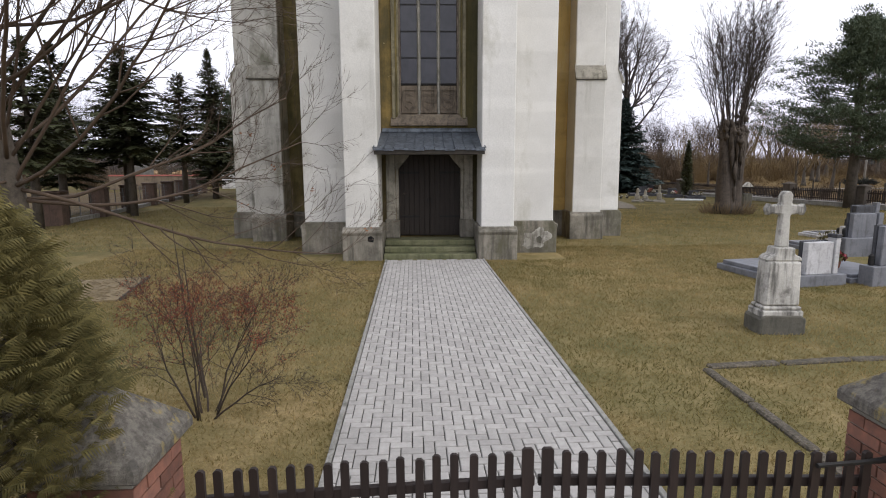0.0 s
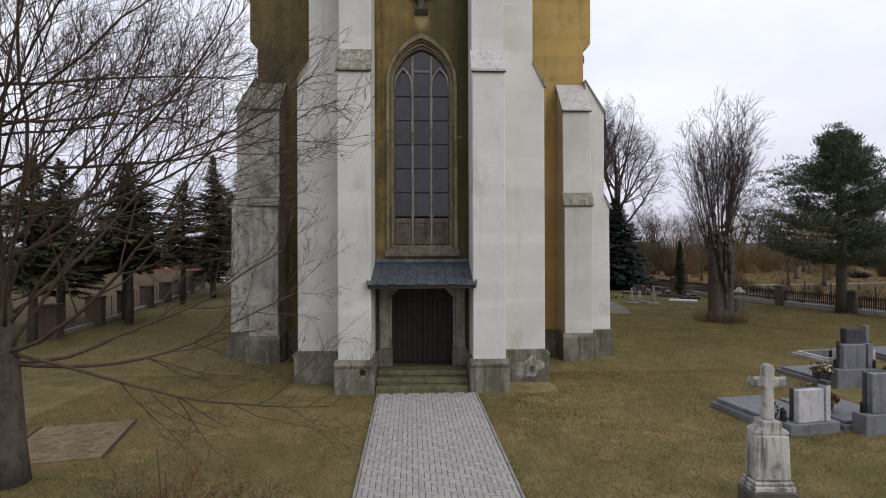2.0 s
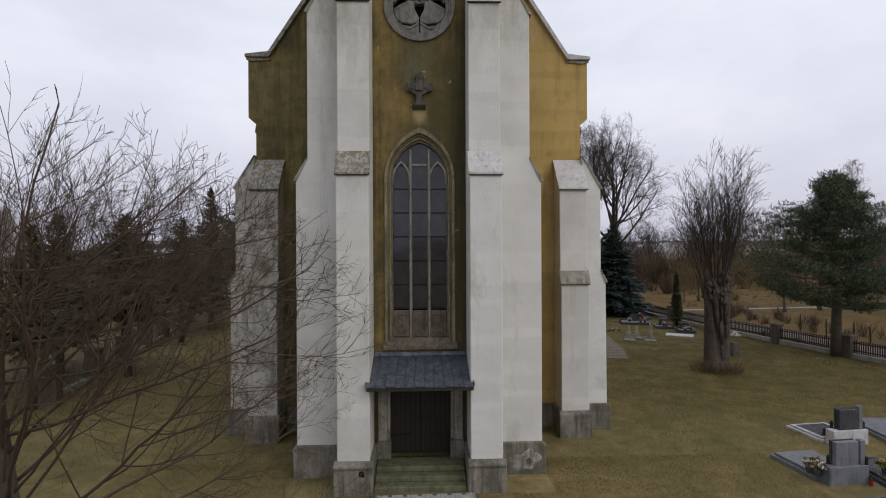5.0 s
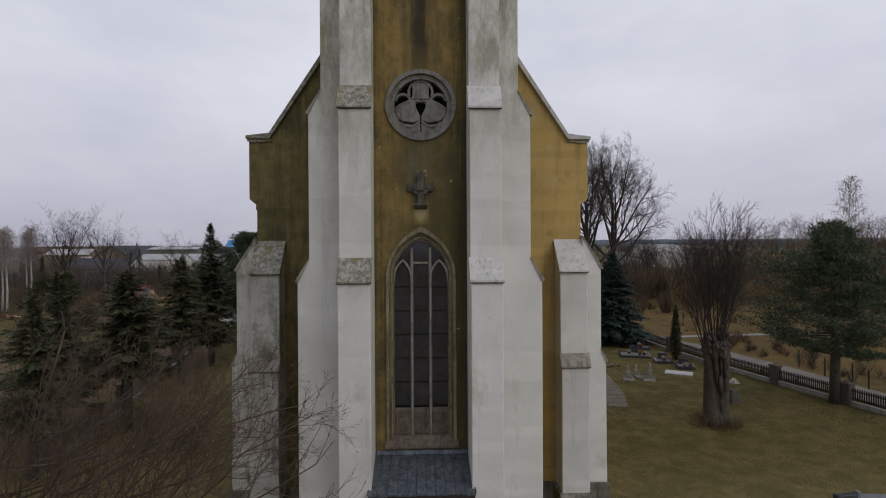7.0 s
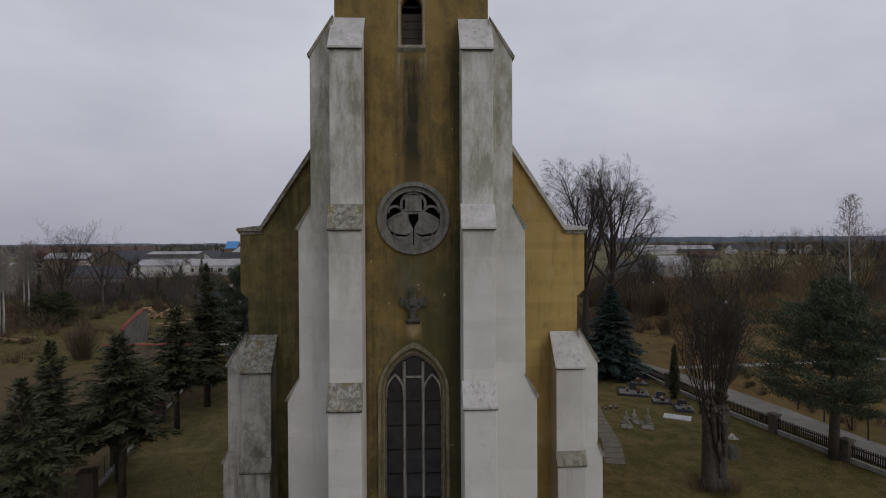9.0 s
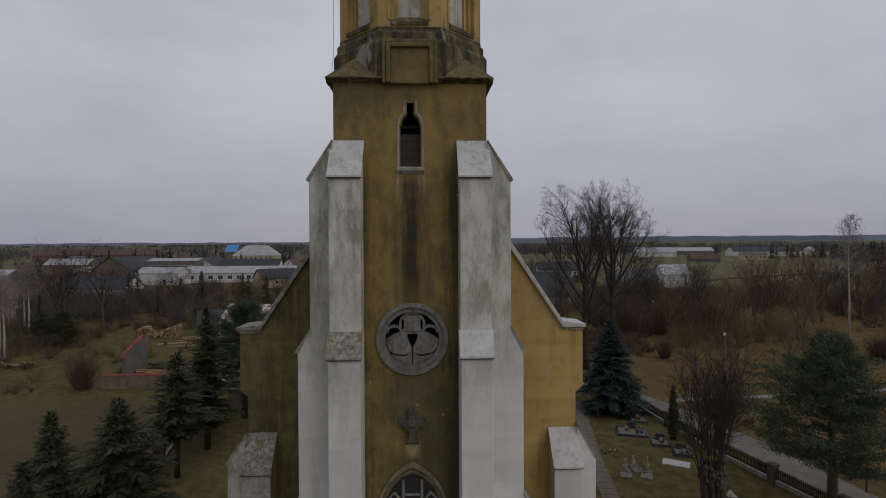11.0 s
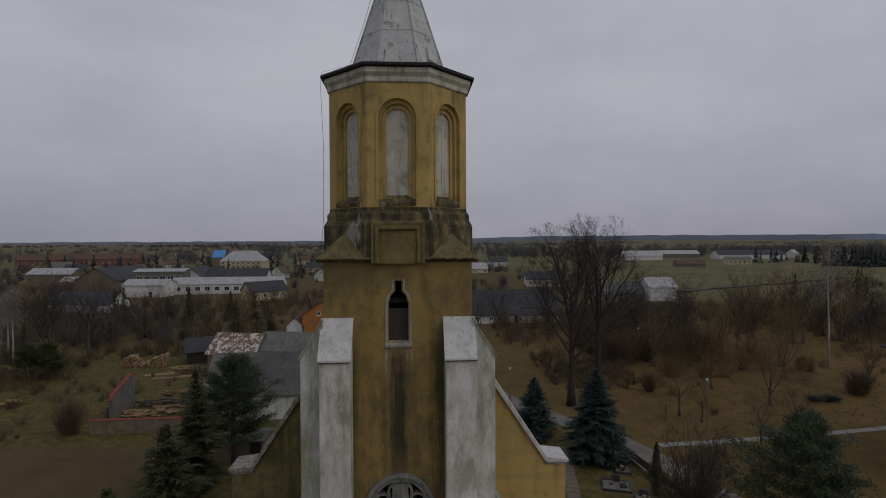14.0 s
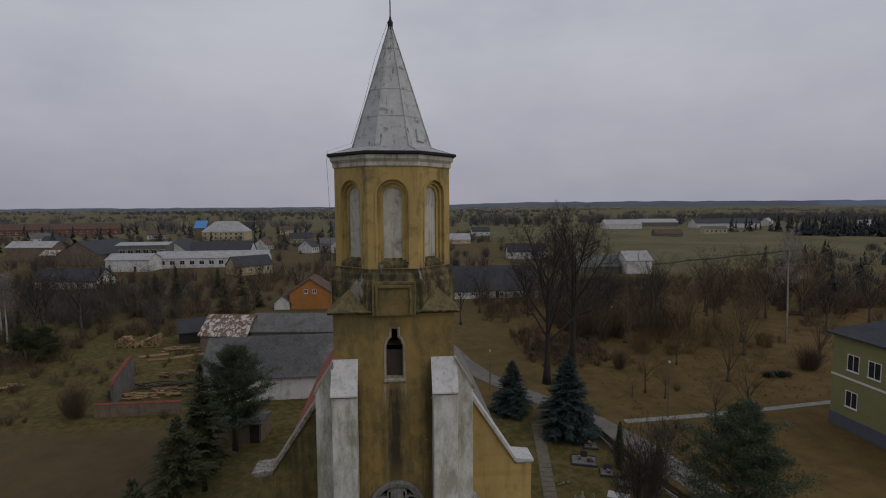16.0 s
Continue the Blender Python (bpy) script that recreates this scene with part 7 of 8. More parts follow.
stack = thing("log_pile", "stack of cut firewood logs with pale ends", "log pile", (-45.8, 95.0, 0))
rng = random.Random(3)
log_mesh = Geo().tube([(0, -0.6, 0), (0, 0.6, 0)], [0.19, 0.19], 8).mesh("log", M["log"])
for row in range(7):
    n = 21 - row * 1
    for i in range(n):
        if row > 2.5 + 2.6 * math.sin(0.45 * i + 0.6) + 0.22 * i:
            continue
        part("log", log_mesh, None, stack, at=pose(-3.8 + 7.6 * (i + 0.5) / n + rng.uniform(-0.06, 0.06), rng.uniform(-0.25, 0.25), 0.18 + 0.33 * row + rng.uniform(-0.04, 0.04), rng.uniform(-4, 4), rng.uniform(0, 180), rng.uniform(-6, 6)))
for k, (px, py, n) in enumerate(((-31.5, 77.5, 40), (-33.0, 72.5, 45), (-56.0, 74.0, 16), (-30.5, 83.0, 24), (-33.5, 68.5, 40), (-30.0, 70.5, 36), (-37.0, 91.5, 30))):
    g = Geo()
    for _ in range(n):
        a = rng.uniform(-0.5, 0.5)
        p = Vector((rng.uniform(-3.6, 3.6), rng.uniform(-0.9, 0.9), rng.uniform(0.08, 0.55)))
        L = rng.uniform(0.4, 2.0)
        g.tube([p, p + Vector((L * math.cos(a), L * math.sin(a), rng.uniform(-0.08, 0.08)))], [0.11, 0.10], 6)
    solid("timber_heap", g, M["log"] if k != 1 else M["bark"], "untidy heap of sawn timber and branches in the yard", "timber", at=pose(px, py, 0), kind="stuff")
for k, (px, py) in enumerate(((-38.0, 86.0), (-40.5, 88.5), (-34.5, 88.0))):
    t = thing("plank_stack", "low stack of pale sawn planks", "timber", (px, py, 0), 10 + 7 * k, group="plank stacks in the yard")
    for j in range(4):
        part("plank", Geo().box(-2.2, 2.2, -0.5 + 0.26 * j, -0.27 + 0.26 * j, 0.0, 0.16 + 0.03 * (j % 2)), M["log"], t)
ruin = thing("ruined_wall", "roofless rendered wall with a sloping red tile coping", "wall", (-35.4, 62.4, 0), 96)
part("wall", Geo().prism([(3.2, -0.3), (10.0, -0.3), (10.0, 4.2), (9.0, 4.4), (3.6, 3.1), (3.2, 2.6)], "y", -0.2, 0.2), M["wall_grey"], ruin)
part("coping", Geo().bar([(3.1, 2.68), (3.6, 3.2), (9.0, 4.5), (10.1, 4.3)], 0.12, -0.26, 0.26), M["coping_red"], ruin)
yard_wall = thing("yard_wall", "low rendered yard wall with a red tile coping", "wall", (-36.0, 62.0, 0), 1)
part("wall", Geo().box(0, 10.0, -0.2, 0.2, -0.3, 1.55), M["wall_tan"], yard_wall)
part("coping", Geo().prism([(-0.26, 1.55), (0.26, 1.55), (0.0, 1.72)], "x", -0.1, 10.1), M["coping_red"], yard_wall)

# middle distance, left
house("dark_roofed_house", "low house with a large dark roof and pale gable", (-99.5, 171.5, 0), -8, 20.0, 9.0, 2.6, 6.0, "wall_white", "roof_dark", windows=(("e", 2, 2.9, 0.9, 1.1, 3.2),))
house("white_workshop", "white single-storey workshop with a pale flat-pitched roof", (-102.0, 215.5, 0), -4, 16.5, 10.0, 4.6, 6.6, "wall_white", "roof_white", category="workshop", door=3.0)
house("long_white_building", "long white low building with a row of square windows", (-74.5, 226.0, 0), 2, 44.0, 10.0, 4.0, 6.4, "wall_white", "roof_white", windows=(("f", 11, 1.3, 2.0, 1.7, 3.0),), category="workshop")
house("yellow_house", "small yellow house with a grey gabled roof", (-53.5, 199.5, 0), 38, 14.0, 9.0, 3.3, 6.6, "wall_yellow", "roof_dark", windows=(("f", 4, 1.2, 1.1, 1.3, 2.0),))
house("workshop_hall", "flat-roofed workshop hall with pale fascia", (-108.0, 241.0, 0), 2, 21.0, 11.0, 8.4, 9.4, "wall_grey", "roof_white", windows=(("f", 6, 4.5, 2.4, 2.0, 2.5),), category="hall")
house("dark_roofed_hall", "hall with dark slate roof and white verge", (-98.0, 253.0, 0), 90, 20.0, 12.0, 5.0, 9.6, "wall_white", "roof_dark", category="hall")
house("long_dark_roofed_house", "long building with a dark roof and small skylights", (-79.0, 252.0, 0), 0, 27.0, 12.0, 4.4, 8.6, "wall_white", "roof_dark")
house("tan_gabled_barn", "big tan brick barn with a broad gable and dark roof", (-132.0, 250.0, 0), 76, 26.0, 20.5, 4.6, 10.0, "wall_tan", "roof_dark", category="barn")
mn = house("manor_house", "yellow manor with a pale hipped roof and chimneys", (-120.0, 395.0, 0), -3, 30.0, 16.0, 6.6, 14.0, "wall_yellow", "roof_white", windows=(("f", 8, 1.4, 1.5, 2.0, 2.5), ("f", 8, 4.2, 1.5, 1.6, 2.5)), hip=7.0, chimney=2)
house("blue_roofed_hall", "hall with a bright blue metal roof", (-139.0, 400.0, 0), 0, 8.0, 10.0, 9.4, 14.2, "wall_tan", "roof_blue", category="hall")
house("red_brick_row", "long red brick row of houses with a brown roof", (-292.0, 492.0, 0), 12, 96.0, 12.0, 5.4, 10.0, "wall_red", "roof_brown", windows=(("f", 18, 1.6, 1.6, 1.8, 3.0),), chimney=2)
house("shed", "shed with pale roof among the yards", (-171.0, 268.0, 0), -6, 22.0, 9.0, 6.0, 8.6, "wall_tan", "roof_white", category="shed")
house("shed", "low red shed with a dull pink roof", (-152.0, 258.0, 0), -6, 18.0, 8.0, 3.0, 5.0, "wall_tan", "roof_rust", category="shed")
house("shed", "long low shed with a whitish roof", (-186.0, 238.0, 0), -10, 24.0, 9.0, 3.0, 5.0, "wall_grey", "roof_white", category="shed")
for i, (x, y, tn, wl, rf, w) in enumerate(((-72.5, 302.0, 80, "wall_white", "roof_brown", 9), (-45.0, 285.0, 70, "wall_white", "roof_dark", 8), (-37.0, 300.0, 10, "wall_white", "roof_grey", 8), (-24.0, 420.0, 0, "wall_white", "roof_brown", 12), (-29.0, 290.0, 85, "wall_white", "roof_white", 8), (-62.0, 360.0, 10, "wall_yellow", "roof_dark", 14), (40.0, 330.0, 5, "wall_yellow", "roof_white", 16), (62.0, 240.0, -5, "wall_white", "roof_dark", 18), (20.0, 370.0, 5, "wall_yellow", "roof_grey", 14), (-180.0, 420.0, 20, "wall_white", "roof_brown", 12), (-210.0, 350.0, 0, "wall_tan", "roof_dark", 14), (-245.0, 390.0, 30, "wall_white", "roof_grey", 12), (-95.0, 480.0, 10, "wall_yellow", "roof_brown", 14), (-20.0, 560.0, 10, "wall_white", "roof_brown", 16), (70.0, 420.0, 0, "wall_white", "roof_dark", 14), (-160.0, 600.0, 0, "wall_white", "roof_dark", 16))):
    house("village_house", ("white gabled village house with a brown roof", "pale village house with a grey roof", "small village house among bare trees")[i % 3], (x, y, 0), tn, w, 8.0, 3.4, 6.8, wl, rf, windows=(("f", 3, 1.2, 1.1, 1.3, 1.8), ("w", 1, 4.0, 0.9, 1.1, 2.0)))
# middle distance, right
house("farm_cottage", "long white cottage with a dark slate roof", (27.0, 141.0, 0), 0, 24.0, 10.0, 2.4, 8.2, "wall_white", "roof_dark", windows=(("f", 6, 0.8, 1.0, 1.0, 2.5),), door=0.8)
house("white_barn", "white barn with a pale metal roof at the field edge", (88.2, 184.0, 0), 0, 9.5, 10.0, 4.8, 7.8, "wall_white", "roof_white", category="barn")
house("greenhouse", "old grey greenhouse behind bare trees", (74.5, 186.0, 0), 0, 15.0, 8.0, 2.6, 6.2, "wall_grey", "roof_grey", category="greenhouse")
house("farm_hall", "long farm hall with a dark roof beyond the field", (340.0, 516.0, 0), -8, 64.0, 20.0, 4.6, 9.0, "wall_white", "roof_dark", category="hall", chimney=1)
house("farm_hall", "white farm building with a pale roof", (228.0, 512.0, 0), -6, 36.0, 18.0, 4.4, 9.0, "wall_white", "roof_white", category="hall")
house("farm_hall", "low farm shed with a pale blue-grey roof", (290.0, 560.0, 0), -6, 40.0, 18.0, 4.4, 8.0, "wall_grey", "roof_white", category="hall")
house("farm_house", "pale farm office with square windows", (262.0, 410.0, 0), -8, 18.0, 9.0, 4.6, 6.4, "wall_yellow", "roof_grey", windows=(("f", 5, 1.5, 1.6, 1.8, 2.0),))
house("farm_shed", "small dark farm shed at the field edge", (206.0, 380.0, 0), -8, 20.0, 9.0, 2.5, 5.6, "wall_grey", "roof_brown", category="shed")
for i, (x, y) in enumerate(((455, 470), (490, 500), (520, 465), (560, 520), (420, 560))):
    house("village_house", "distant pale farmhouse among dark conifers", (x, y, 0), 10 * i, 16, 9, 4, 8, "wall_white", "roof_brown" if i % 2 else "roof_white", windows=(("f", 4, 1.4, 1.4, 1.5, 2.0),))
for i in range(4):
    solid("track_bank", strip(Geo(), [(95 + 34 * i, 201 + 16 * i), (113 + 34 * i, 207 + 17 * i), (127 + 34 * i, 216 + 17 * i)], 2.2, 0.7, 1.2), M["fence_stone"], "dark ploughed bank along the field edge", "bank", kind="structure")

# street lamps
for x, y, h in ((13.0, 66.3, 5.6), (32.2, 54.6, 6.9), (41.0, 92.0, 6.0)):
    t = thing("street_lamp", "slim concrete street lamp with a small round head", "street lamp", (x, y, 0), group="street lamps by the road")
    part("pole", Geo().tube([(0, 0, -0.2), (0, 0, h * 0.5), (0, 0, h - 0.3)], [0.11, 0.09, 0.06], 8), M["wall_tan"], t)
    part("lamp_head", Geo().tube([(0, 0, h - 0.32), (0, 0, h - 0.25), (0, 0, h - 0.05), (0, 0, h)], [0.05, 0.14, 0.14, 0.04], 10), M["terrazzo"], t)

# ---- trees of the middle distance ----
TWIG["least"] = 0.008
MID = [(5, 0.10, 0.05, 6, 0.55, 42, 5), (4, 0.14, 0.04, 6, 0.5, 42, 3), (3, 0.15, 0.03, 5, 0.5, 40, 3), (2, 0.15, 0.0, 0, 0, 0, 3)]
proto = [
    bare_tree("bare_tree", "bare brown roadside tree", (33.5, 63.0, 0), 101, 3.2, 0.14, 9, 3.0, 48, MID, mat="twig_warm", group="bare trees of the meadow"),
    bare_tree("bare_tree", "bare grey roadside tree", (52.0, 96.0, 0), 102, 5.0, 0.18, 10, 4.2, 44, MID, group="bare trees of the meadow"),
    bare_tree("bare_tree", "bare tan willow with upright shoots", (47.3, 66.0, 0), 103, 2.6, 0.24, 9, 4.6, 34, MID, mat="twig_warm", group="bare trees of the meadow"),
]
rng = random.Random(77)


def more(k, x, y, s=1.0, sz=None):
    copy_thing(proto[k], pose(x, y, 0, 0, 0, rng.uniform(0, 360)) @ Matrix.Diagonal((s, s, sz or s, 1)))


for x, y, s in ((36.5, 52.0, 1.0), (41.0, 53.0, 1.25), (35.0, 60.5, 0.8), (44.0, 74.0, 1.0), (24.0, 88.0, 0.9), (31.0, 61.5, 0.5), (22.5, 71.0, 0.6)):
    more(0, x, y, s)
for x, y, s in ((38.0, 98.0, 1.2), (45.0, 104.0, 1.3), (58.0, 108.0, 1.4), (66.0, 99.0, 1.1), (72.0, 112.0, 1.5), (81.0, 104.0, 1.4), (92.0, 112.0, 1.5), (30.0, 112.0, 1.3), (14.0, 106.0, 1.2), (20.0, 118.0, 1.3), (98.0, 96.0, 1.4), (-8.0, 112.0, 1.2), (-34.0, 128.0, 1.1), (-55.0, 122.0, 1.3), (-63.0, 97.0, 1.7), (-66.0, 100.0, 1.6), (-60.0, 103.0, 1.6), (-75.0, 140.0, 1.3), (62.0, 118.0, 1.4), (108.0, 122.0, 1.6), (85.0, 92.0, 1.2)):
    more(1, x, y, s)
for x, y, s in ((56.5, 92.0, 1.2), (50.0, 84.0, 1.5), (58.0, 78.0, 1.25), (63.0, 86.0, 1.3), (42.0, 88.0, 1.2), (68.0, 74.0, 1.0)):
    more(2, x, y, s)

for x, y, k in ((70.0, 108.0, 1.5), (75.0, 111.0, 1.8), (79.0, 104.0, 1.6), (85.0, 112.0, 1.9), (91.0, 106.0, 1.8), (97.0, 112.0, 1.9)):
    more(2, x, y, k)
for x, y, k in ((40.0, 97.0, 1.15), (44.5, 101.0, 1.2), (49.0, 98.0, 1.1), (53.0, 104.0, 1.25), (36.0, 103.0, 1.15), (47.0, 108.0, 1.2)):
    more(1, x, y, k)

# birch with hanging twigs
def birch(at, seed, h):
    r = random.Random(seed)
    t = thing("birch_tree", "tall white-barked birch with fine hanging twigs", "tree", at, group="birches")
    part("trunk", Geo().tube([(0, 0, -0.1), (0.1, 0, h * 0.3), (-0.1, 0.1, h * 0.65), (0.1, 0, h)], [0.17, 0.13, 0.08, 0.02], 8), M["birch"], t, smooth=True)
    g = Geo()
    for k in range(30):
        f = 0.48 + 0.50 * k / 30
        a = k * 2.4
        L = h * 0.25 * (1.22 - f)
        p = Vector((0, 0, h * f))
        d = Vector((math.cos(a), math.sin(a), 0.9))
        q = p + d.normalized() * L
        g.tube([p, q], [0.035, 0.015], 4, False)
        for j in range(22):
            o = p.lerp(q, r.uniform(0.3, 1.0))
            e = o + Vector((r.gauss(0, 0.5), r.gauss(0, 0.5), r.uniform(-0.3, 0.5)))
            g.tube([o, e, e + Vector((r.gauss(0, 0.2), r.gauss(0, 0.2), -r.uniform(0.3, 1.2)))], [0.022, 0.016, 0.009], 3, False)
    part("crown", g, M["twig_birch"], t)
    return t


M["twig_birch"] = simple("pale_birch_twigs", (0.29, 0.25, 0.22), (0.19, 0.165, 0.15), 3.0, 0.9)
birch((-70.0, 98.0, 0), 8, 13.5)
birch((-73.0, 101.0, 0), 9, 12.5)
birch((70.5, 84.5, 0), 5, 20.6)
birch((-58.0, 76.5, 0), 6, 12.0)
birch((-60.5, 79.0, 0), 7, 12.5)

# conifers of the middle distance
for i, (x, y, h, r) in enumerate(((-59.0, 146.0, 9.0, 2.6), (-49.0, 149.0, 8.0, 2.8), (-43.0, 150.0, 7.5, 2.6), (-65.0, 147.0, 7.0, 2.0), (-78.0, 150.0, 9.0, 2.4), (-83.0, 155.0, 8.0, 2.2), (-92.0, 140.0, 8.0, 2.4), (-63.8, 117.0, 4.6, 1.8), (-59.5, 123.0, 5.5, 1.5), (-50.2, 122.4, 5.2, 1.9), (-46.5, 126.4, 4.2, 1.6), (-40.2, 126.0, 8.2, 2.8), (-35.5, 125.6, 5.2, 2.4), (-33.9, 132.0, 5.0, 2.2), (-62.5, 90.0, 8.0, 2.2))):
    conifer("conifer", "dark conifer standing in the village gardens", (x, y, 0), 200 + i, h, r, "spruce", clear=0.03, whorl_gap=0.5, per=10, dens=0.65, group="garden conifers")


for i, (x, y, h, r) in enumerate(((-57.5, 88.0, 5.2, 3.4), (-61.5, 89.5, 4.6, 3.0))):
    pine_tree("mountain_pine", "broad dark rounded pine bush at the field edge", (x, y, 0), 230 + i, h, r, mat="spruce", clear=0.06, clumps=80, group="rounded pine bushes")


def scrub(name, label, spots, mat, seed, twigs=34, wide=0.05):
    """Countless bare bushes as one mass of thin stems."""
    r = random.Random(seed)
    g = Geo()
    for x, y, h, spread in spots:
        for _ in range(twigs):
            a, rr = r.uniform(0, 6.283), spread * math.sqrt(r.random())
            p = Vector((x + 0.35 * rr * math.cos(a), y + 0.35 * rr * math.sin(a), 0.0 if r.random() < 0.5 else h * r.uniform(0.1, 0.5)))
            e = Vector((x + rr * math.cos(a) * 1.1, y + rr * math.sin(a) * 1.1, h * r.uniform(0.55, 1.0) * (1.05 - 0.35 * rr / spread)))
            w = wide * r.uniform(0.5, 1.4)
            b = r.uniform(0, 3.14)
            s = Vector((w * math.cos(b), w * math.sin(b), 0))
            m_ = p.lerp(e, 0.5) + Vector((r.gauss(0, 0.08 * h), r.gauss(0, 0.08 * h), 0.03 * h))
            g.add([tuple(p - s), tuple(p + s), tuple(m_ + s * 0.7), tuple(e), tuple(m_ - s * 0.7)], [(0, 1, 2, 4), (4, 2, 3)])
    return solid(name, g, M[mat], label, "scrub", kind="stuff")


M["scrub"] = simple("bare_scrub", (0.116, 0.080, 0.050), (0.074, 0.053, 0.036), 0.12, 0.95, bump=0)
M["scrub_tan"] = simple("tan_scrub", (0.175, 0.118, 0.052), (0.118, 0.080, 0.038), 0.2, 0.95, bump=0)
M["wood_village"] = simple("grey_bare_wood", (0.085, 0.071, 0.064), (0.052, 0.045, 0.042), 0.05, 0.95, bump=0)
# distant woods: some haze mixed into the twig colour, greyer than nearby wood
M["wood_far"] = simple("haze_greyed_wood", (0.098, 0.094, 0.096), (0.070, 0.068, 0.071), 0.02, 0.95, bump=0)
# aerial haze put into the base colour: paler and bluer than near scrub
M["wood_ridge"] = simple("haze_tinted_ridge_wood", (0.24, 0.255, 0.295), (0.20, 0.215, 0.25), 0.004, 0.95, bump=0)
M["wood_dark"] = simple("distant_conifer_wood", (0.026, 0.031, 0.031), (0.038, 0.043, 0.042), 0.05, 0.95, bump=0)


def spots(n, seed, x0, x1, y0, y1, h0, h1, sp, keep=None):
    r = random.Random(seed)
    out = []
    while len(out) < n:
        x, y = r.uniform(x0, x1), r.uniform(y0, y1)
        if keep is None or keep(x, y):
            h = r.uniform(h0, h1)
            out.append((x, y, h, sp * h * r.uniform(0.7, 1.3)))
    return out


scrub("scrub", "tangled brown scrub behind the meadow", spots(420, 1, 20, 130, 88, 165, 1.4, 4.2, 0.75, lambda x, y: y > 112 + 6 * math.sin(x * 0.2) or (x > 84 and y > 96)), "scrub", 1, 70, 0.03)
scrub("scrub", "dark tall thicket below the oaks", spots(90, 14, 33, 55, 88, 112, 4.0, 9.0, 0.40), "scrub", 14, 150, 0.022)
scrub("wood", "bare brown woodland beyond the meadow", spots(120, 31, 20, 130, 96, 150, 4.5, 8.5, 0.42, lambda x, y: y > 118 or x > 88), "scrub", 31, 150, 0.024)
scrub("wood", "tan bare willows at the meadow's end", spots(26, 32, 40, 66, 80, 98, 3.5, 7.5, 0.46), "scrub_tan", 32, 260, 0.014)
scrub("scrub", "tangled bare hedge along the road bank", spots(120, 12, 22, 36, 74, 98, 1.0, 3.2, 0.6), "scrub", 12, 60, 0.03)
scrub("scrub", "tan willow scrub on the meadow", spots(34, 2, 36, 92, 62, 100, 0.8, 2.8, 0.7), "scrub_tan", 2, 160, 0.012)
scrub("scrub", "bare orchard scrub behind the yard", spots(150, 3, -125, -4, 108, 190, 1.4, 4.6, 0.65, lambda x, y: not (-32 < x < -10 and y < 140)), "scrub", 3, 60, 0.045)
scrub("wood", "bare garden trees between the yard and the village", spots(130, 33, -135, -12, 112, 196, 4.0, 8.5, 0.36, lambda x, y: not (-32 < x < -10 and y < 142)), "scrub", 33, 90, 0.03)
scrub("wood", "dark bare garden thicket beyond the field", spots(90, 36, -112, -48, 108, 160, 4.0, 8.0, 0.45), "wood_village", 36, 140, 0.028)
scrub("scrub", "bare bushes along the field edge", spots(140, 4, -90, -42, 70, 112, 1.2, 4.6, 0.6, lambda x, y: x < -53 or y > 100), "scrub", 4, 70, 0.032)
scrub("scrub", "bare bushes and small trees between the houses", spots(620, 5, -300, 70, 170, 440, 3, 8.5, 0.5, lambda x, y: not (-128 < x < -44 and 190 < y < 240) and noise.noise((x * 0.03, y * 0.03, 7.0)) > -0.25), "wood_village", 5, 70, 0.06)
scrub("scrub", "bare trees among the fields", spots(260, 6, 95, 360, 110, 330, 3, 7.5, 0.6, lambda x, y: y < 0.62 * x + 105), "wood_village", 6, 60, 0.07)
scrub("hedge", "straggling bare hedge by the churchyard wall", spots(60, 7, 25.0, 33, 26, 52, 0.6, 2.0, 0.5, lambda x, y: abs(x - np.interp(y, [30, 40, 48, 56.5], [28.6, 27.2, 25.6, 22.5])) > 1.9 and x > fence_x(y) + 0.5), "scrub", 7, 60, 0.014)
scrub("hedge", "low bare hedge at the field edge", spots(30, 8, -24, -19.5, 10, 27, 0.8, 2.0, 0.5), "scrub", 8, 60, 0.012)
scrub("dry_weeds", "dry rust-brown weeds standing on the meadow", spots(700, 15, 27, 95, 56, 96, 0.2, 0.5, 1.1), "scrub_tan", 15, 26, 0.012)
scrub("scrub", "round bare bush on the meadow", [(62.5, 69.5, 5.2, 2.6), (63.6, 70.2, 4.4, 2.2), (34.5, 73.5, 4.0, 1.6)], "scrub", 41, 420, 0.02)
scrub("scrub", "tall reddish bare bush at the field edge", [(-38.2, 62.1, 6.0, 2.2), (-38.8, 62.6, 5.0, 2.0)], "scrub", 43, 420, 0.016)
scrub("brush_heap", "dark heap of cut brushwood on the meadow", [(54.3, 67.2, 1.1, 1.5), (56.0, 67.0, 1.3, 1.4), (57.2, 67.3, 0.9, 1.2)], "wood_dark", 42, 240, 0.03)
scrub("scrub", "brown bushes about the timber yard", spots(60, 16, -60, -24, 60, 90, 0.8, 2.6, 0.6, lambda x, y: not (-37 < x < -25 and 61 < y < 75)), "scrub", 16, 70, 0.02)
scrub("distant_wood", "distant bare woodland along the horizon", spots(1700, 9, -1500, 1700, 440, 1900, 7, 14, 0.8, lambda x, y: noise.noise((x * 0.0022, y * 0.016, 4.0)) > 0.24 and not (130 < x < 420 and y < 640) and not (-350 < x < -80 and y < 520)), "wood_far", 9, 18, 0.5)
scrub("distant_wood", "far wooded ridge tinted pale for haze", spots(1500, 10, -1700, 2800, 1900, 3600, 6, 13, 1.6), "wood_ridge", 10, 14, 1.8)

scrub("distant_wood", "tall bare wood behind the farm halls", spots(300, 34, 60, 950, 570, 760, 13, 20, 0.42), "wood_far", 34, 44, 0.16)
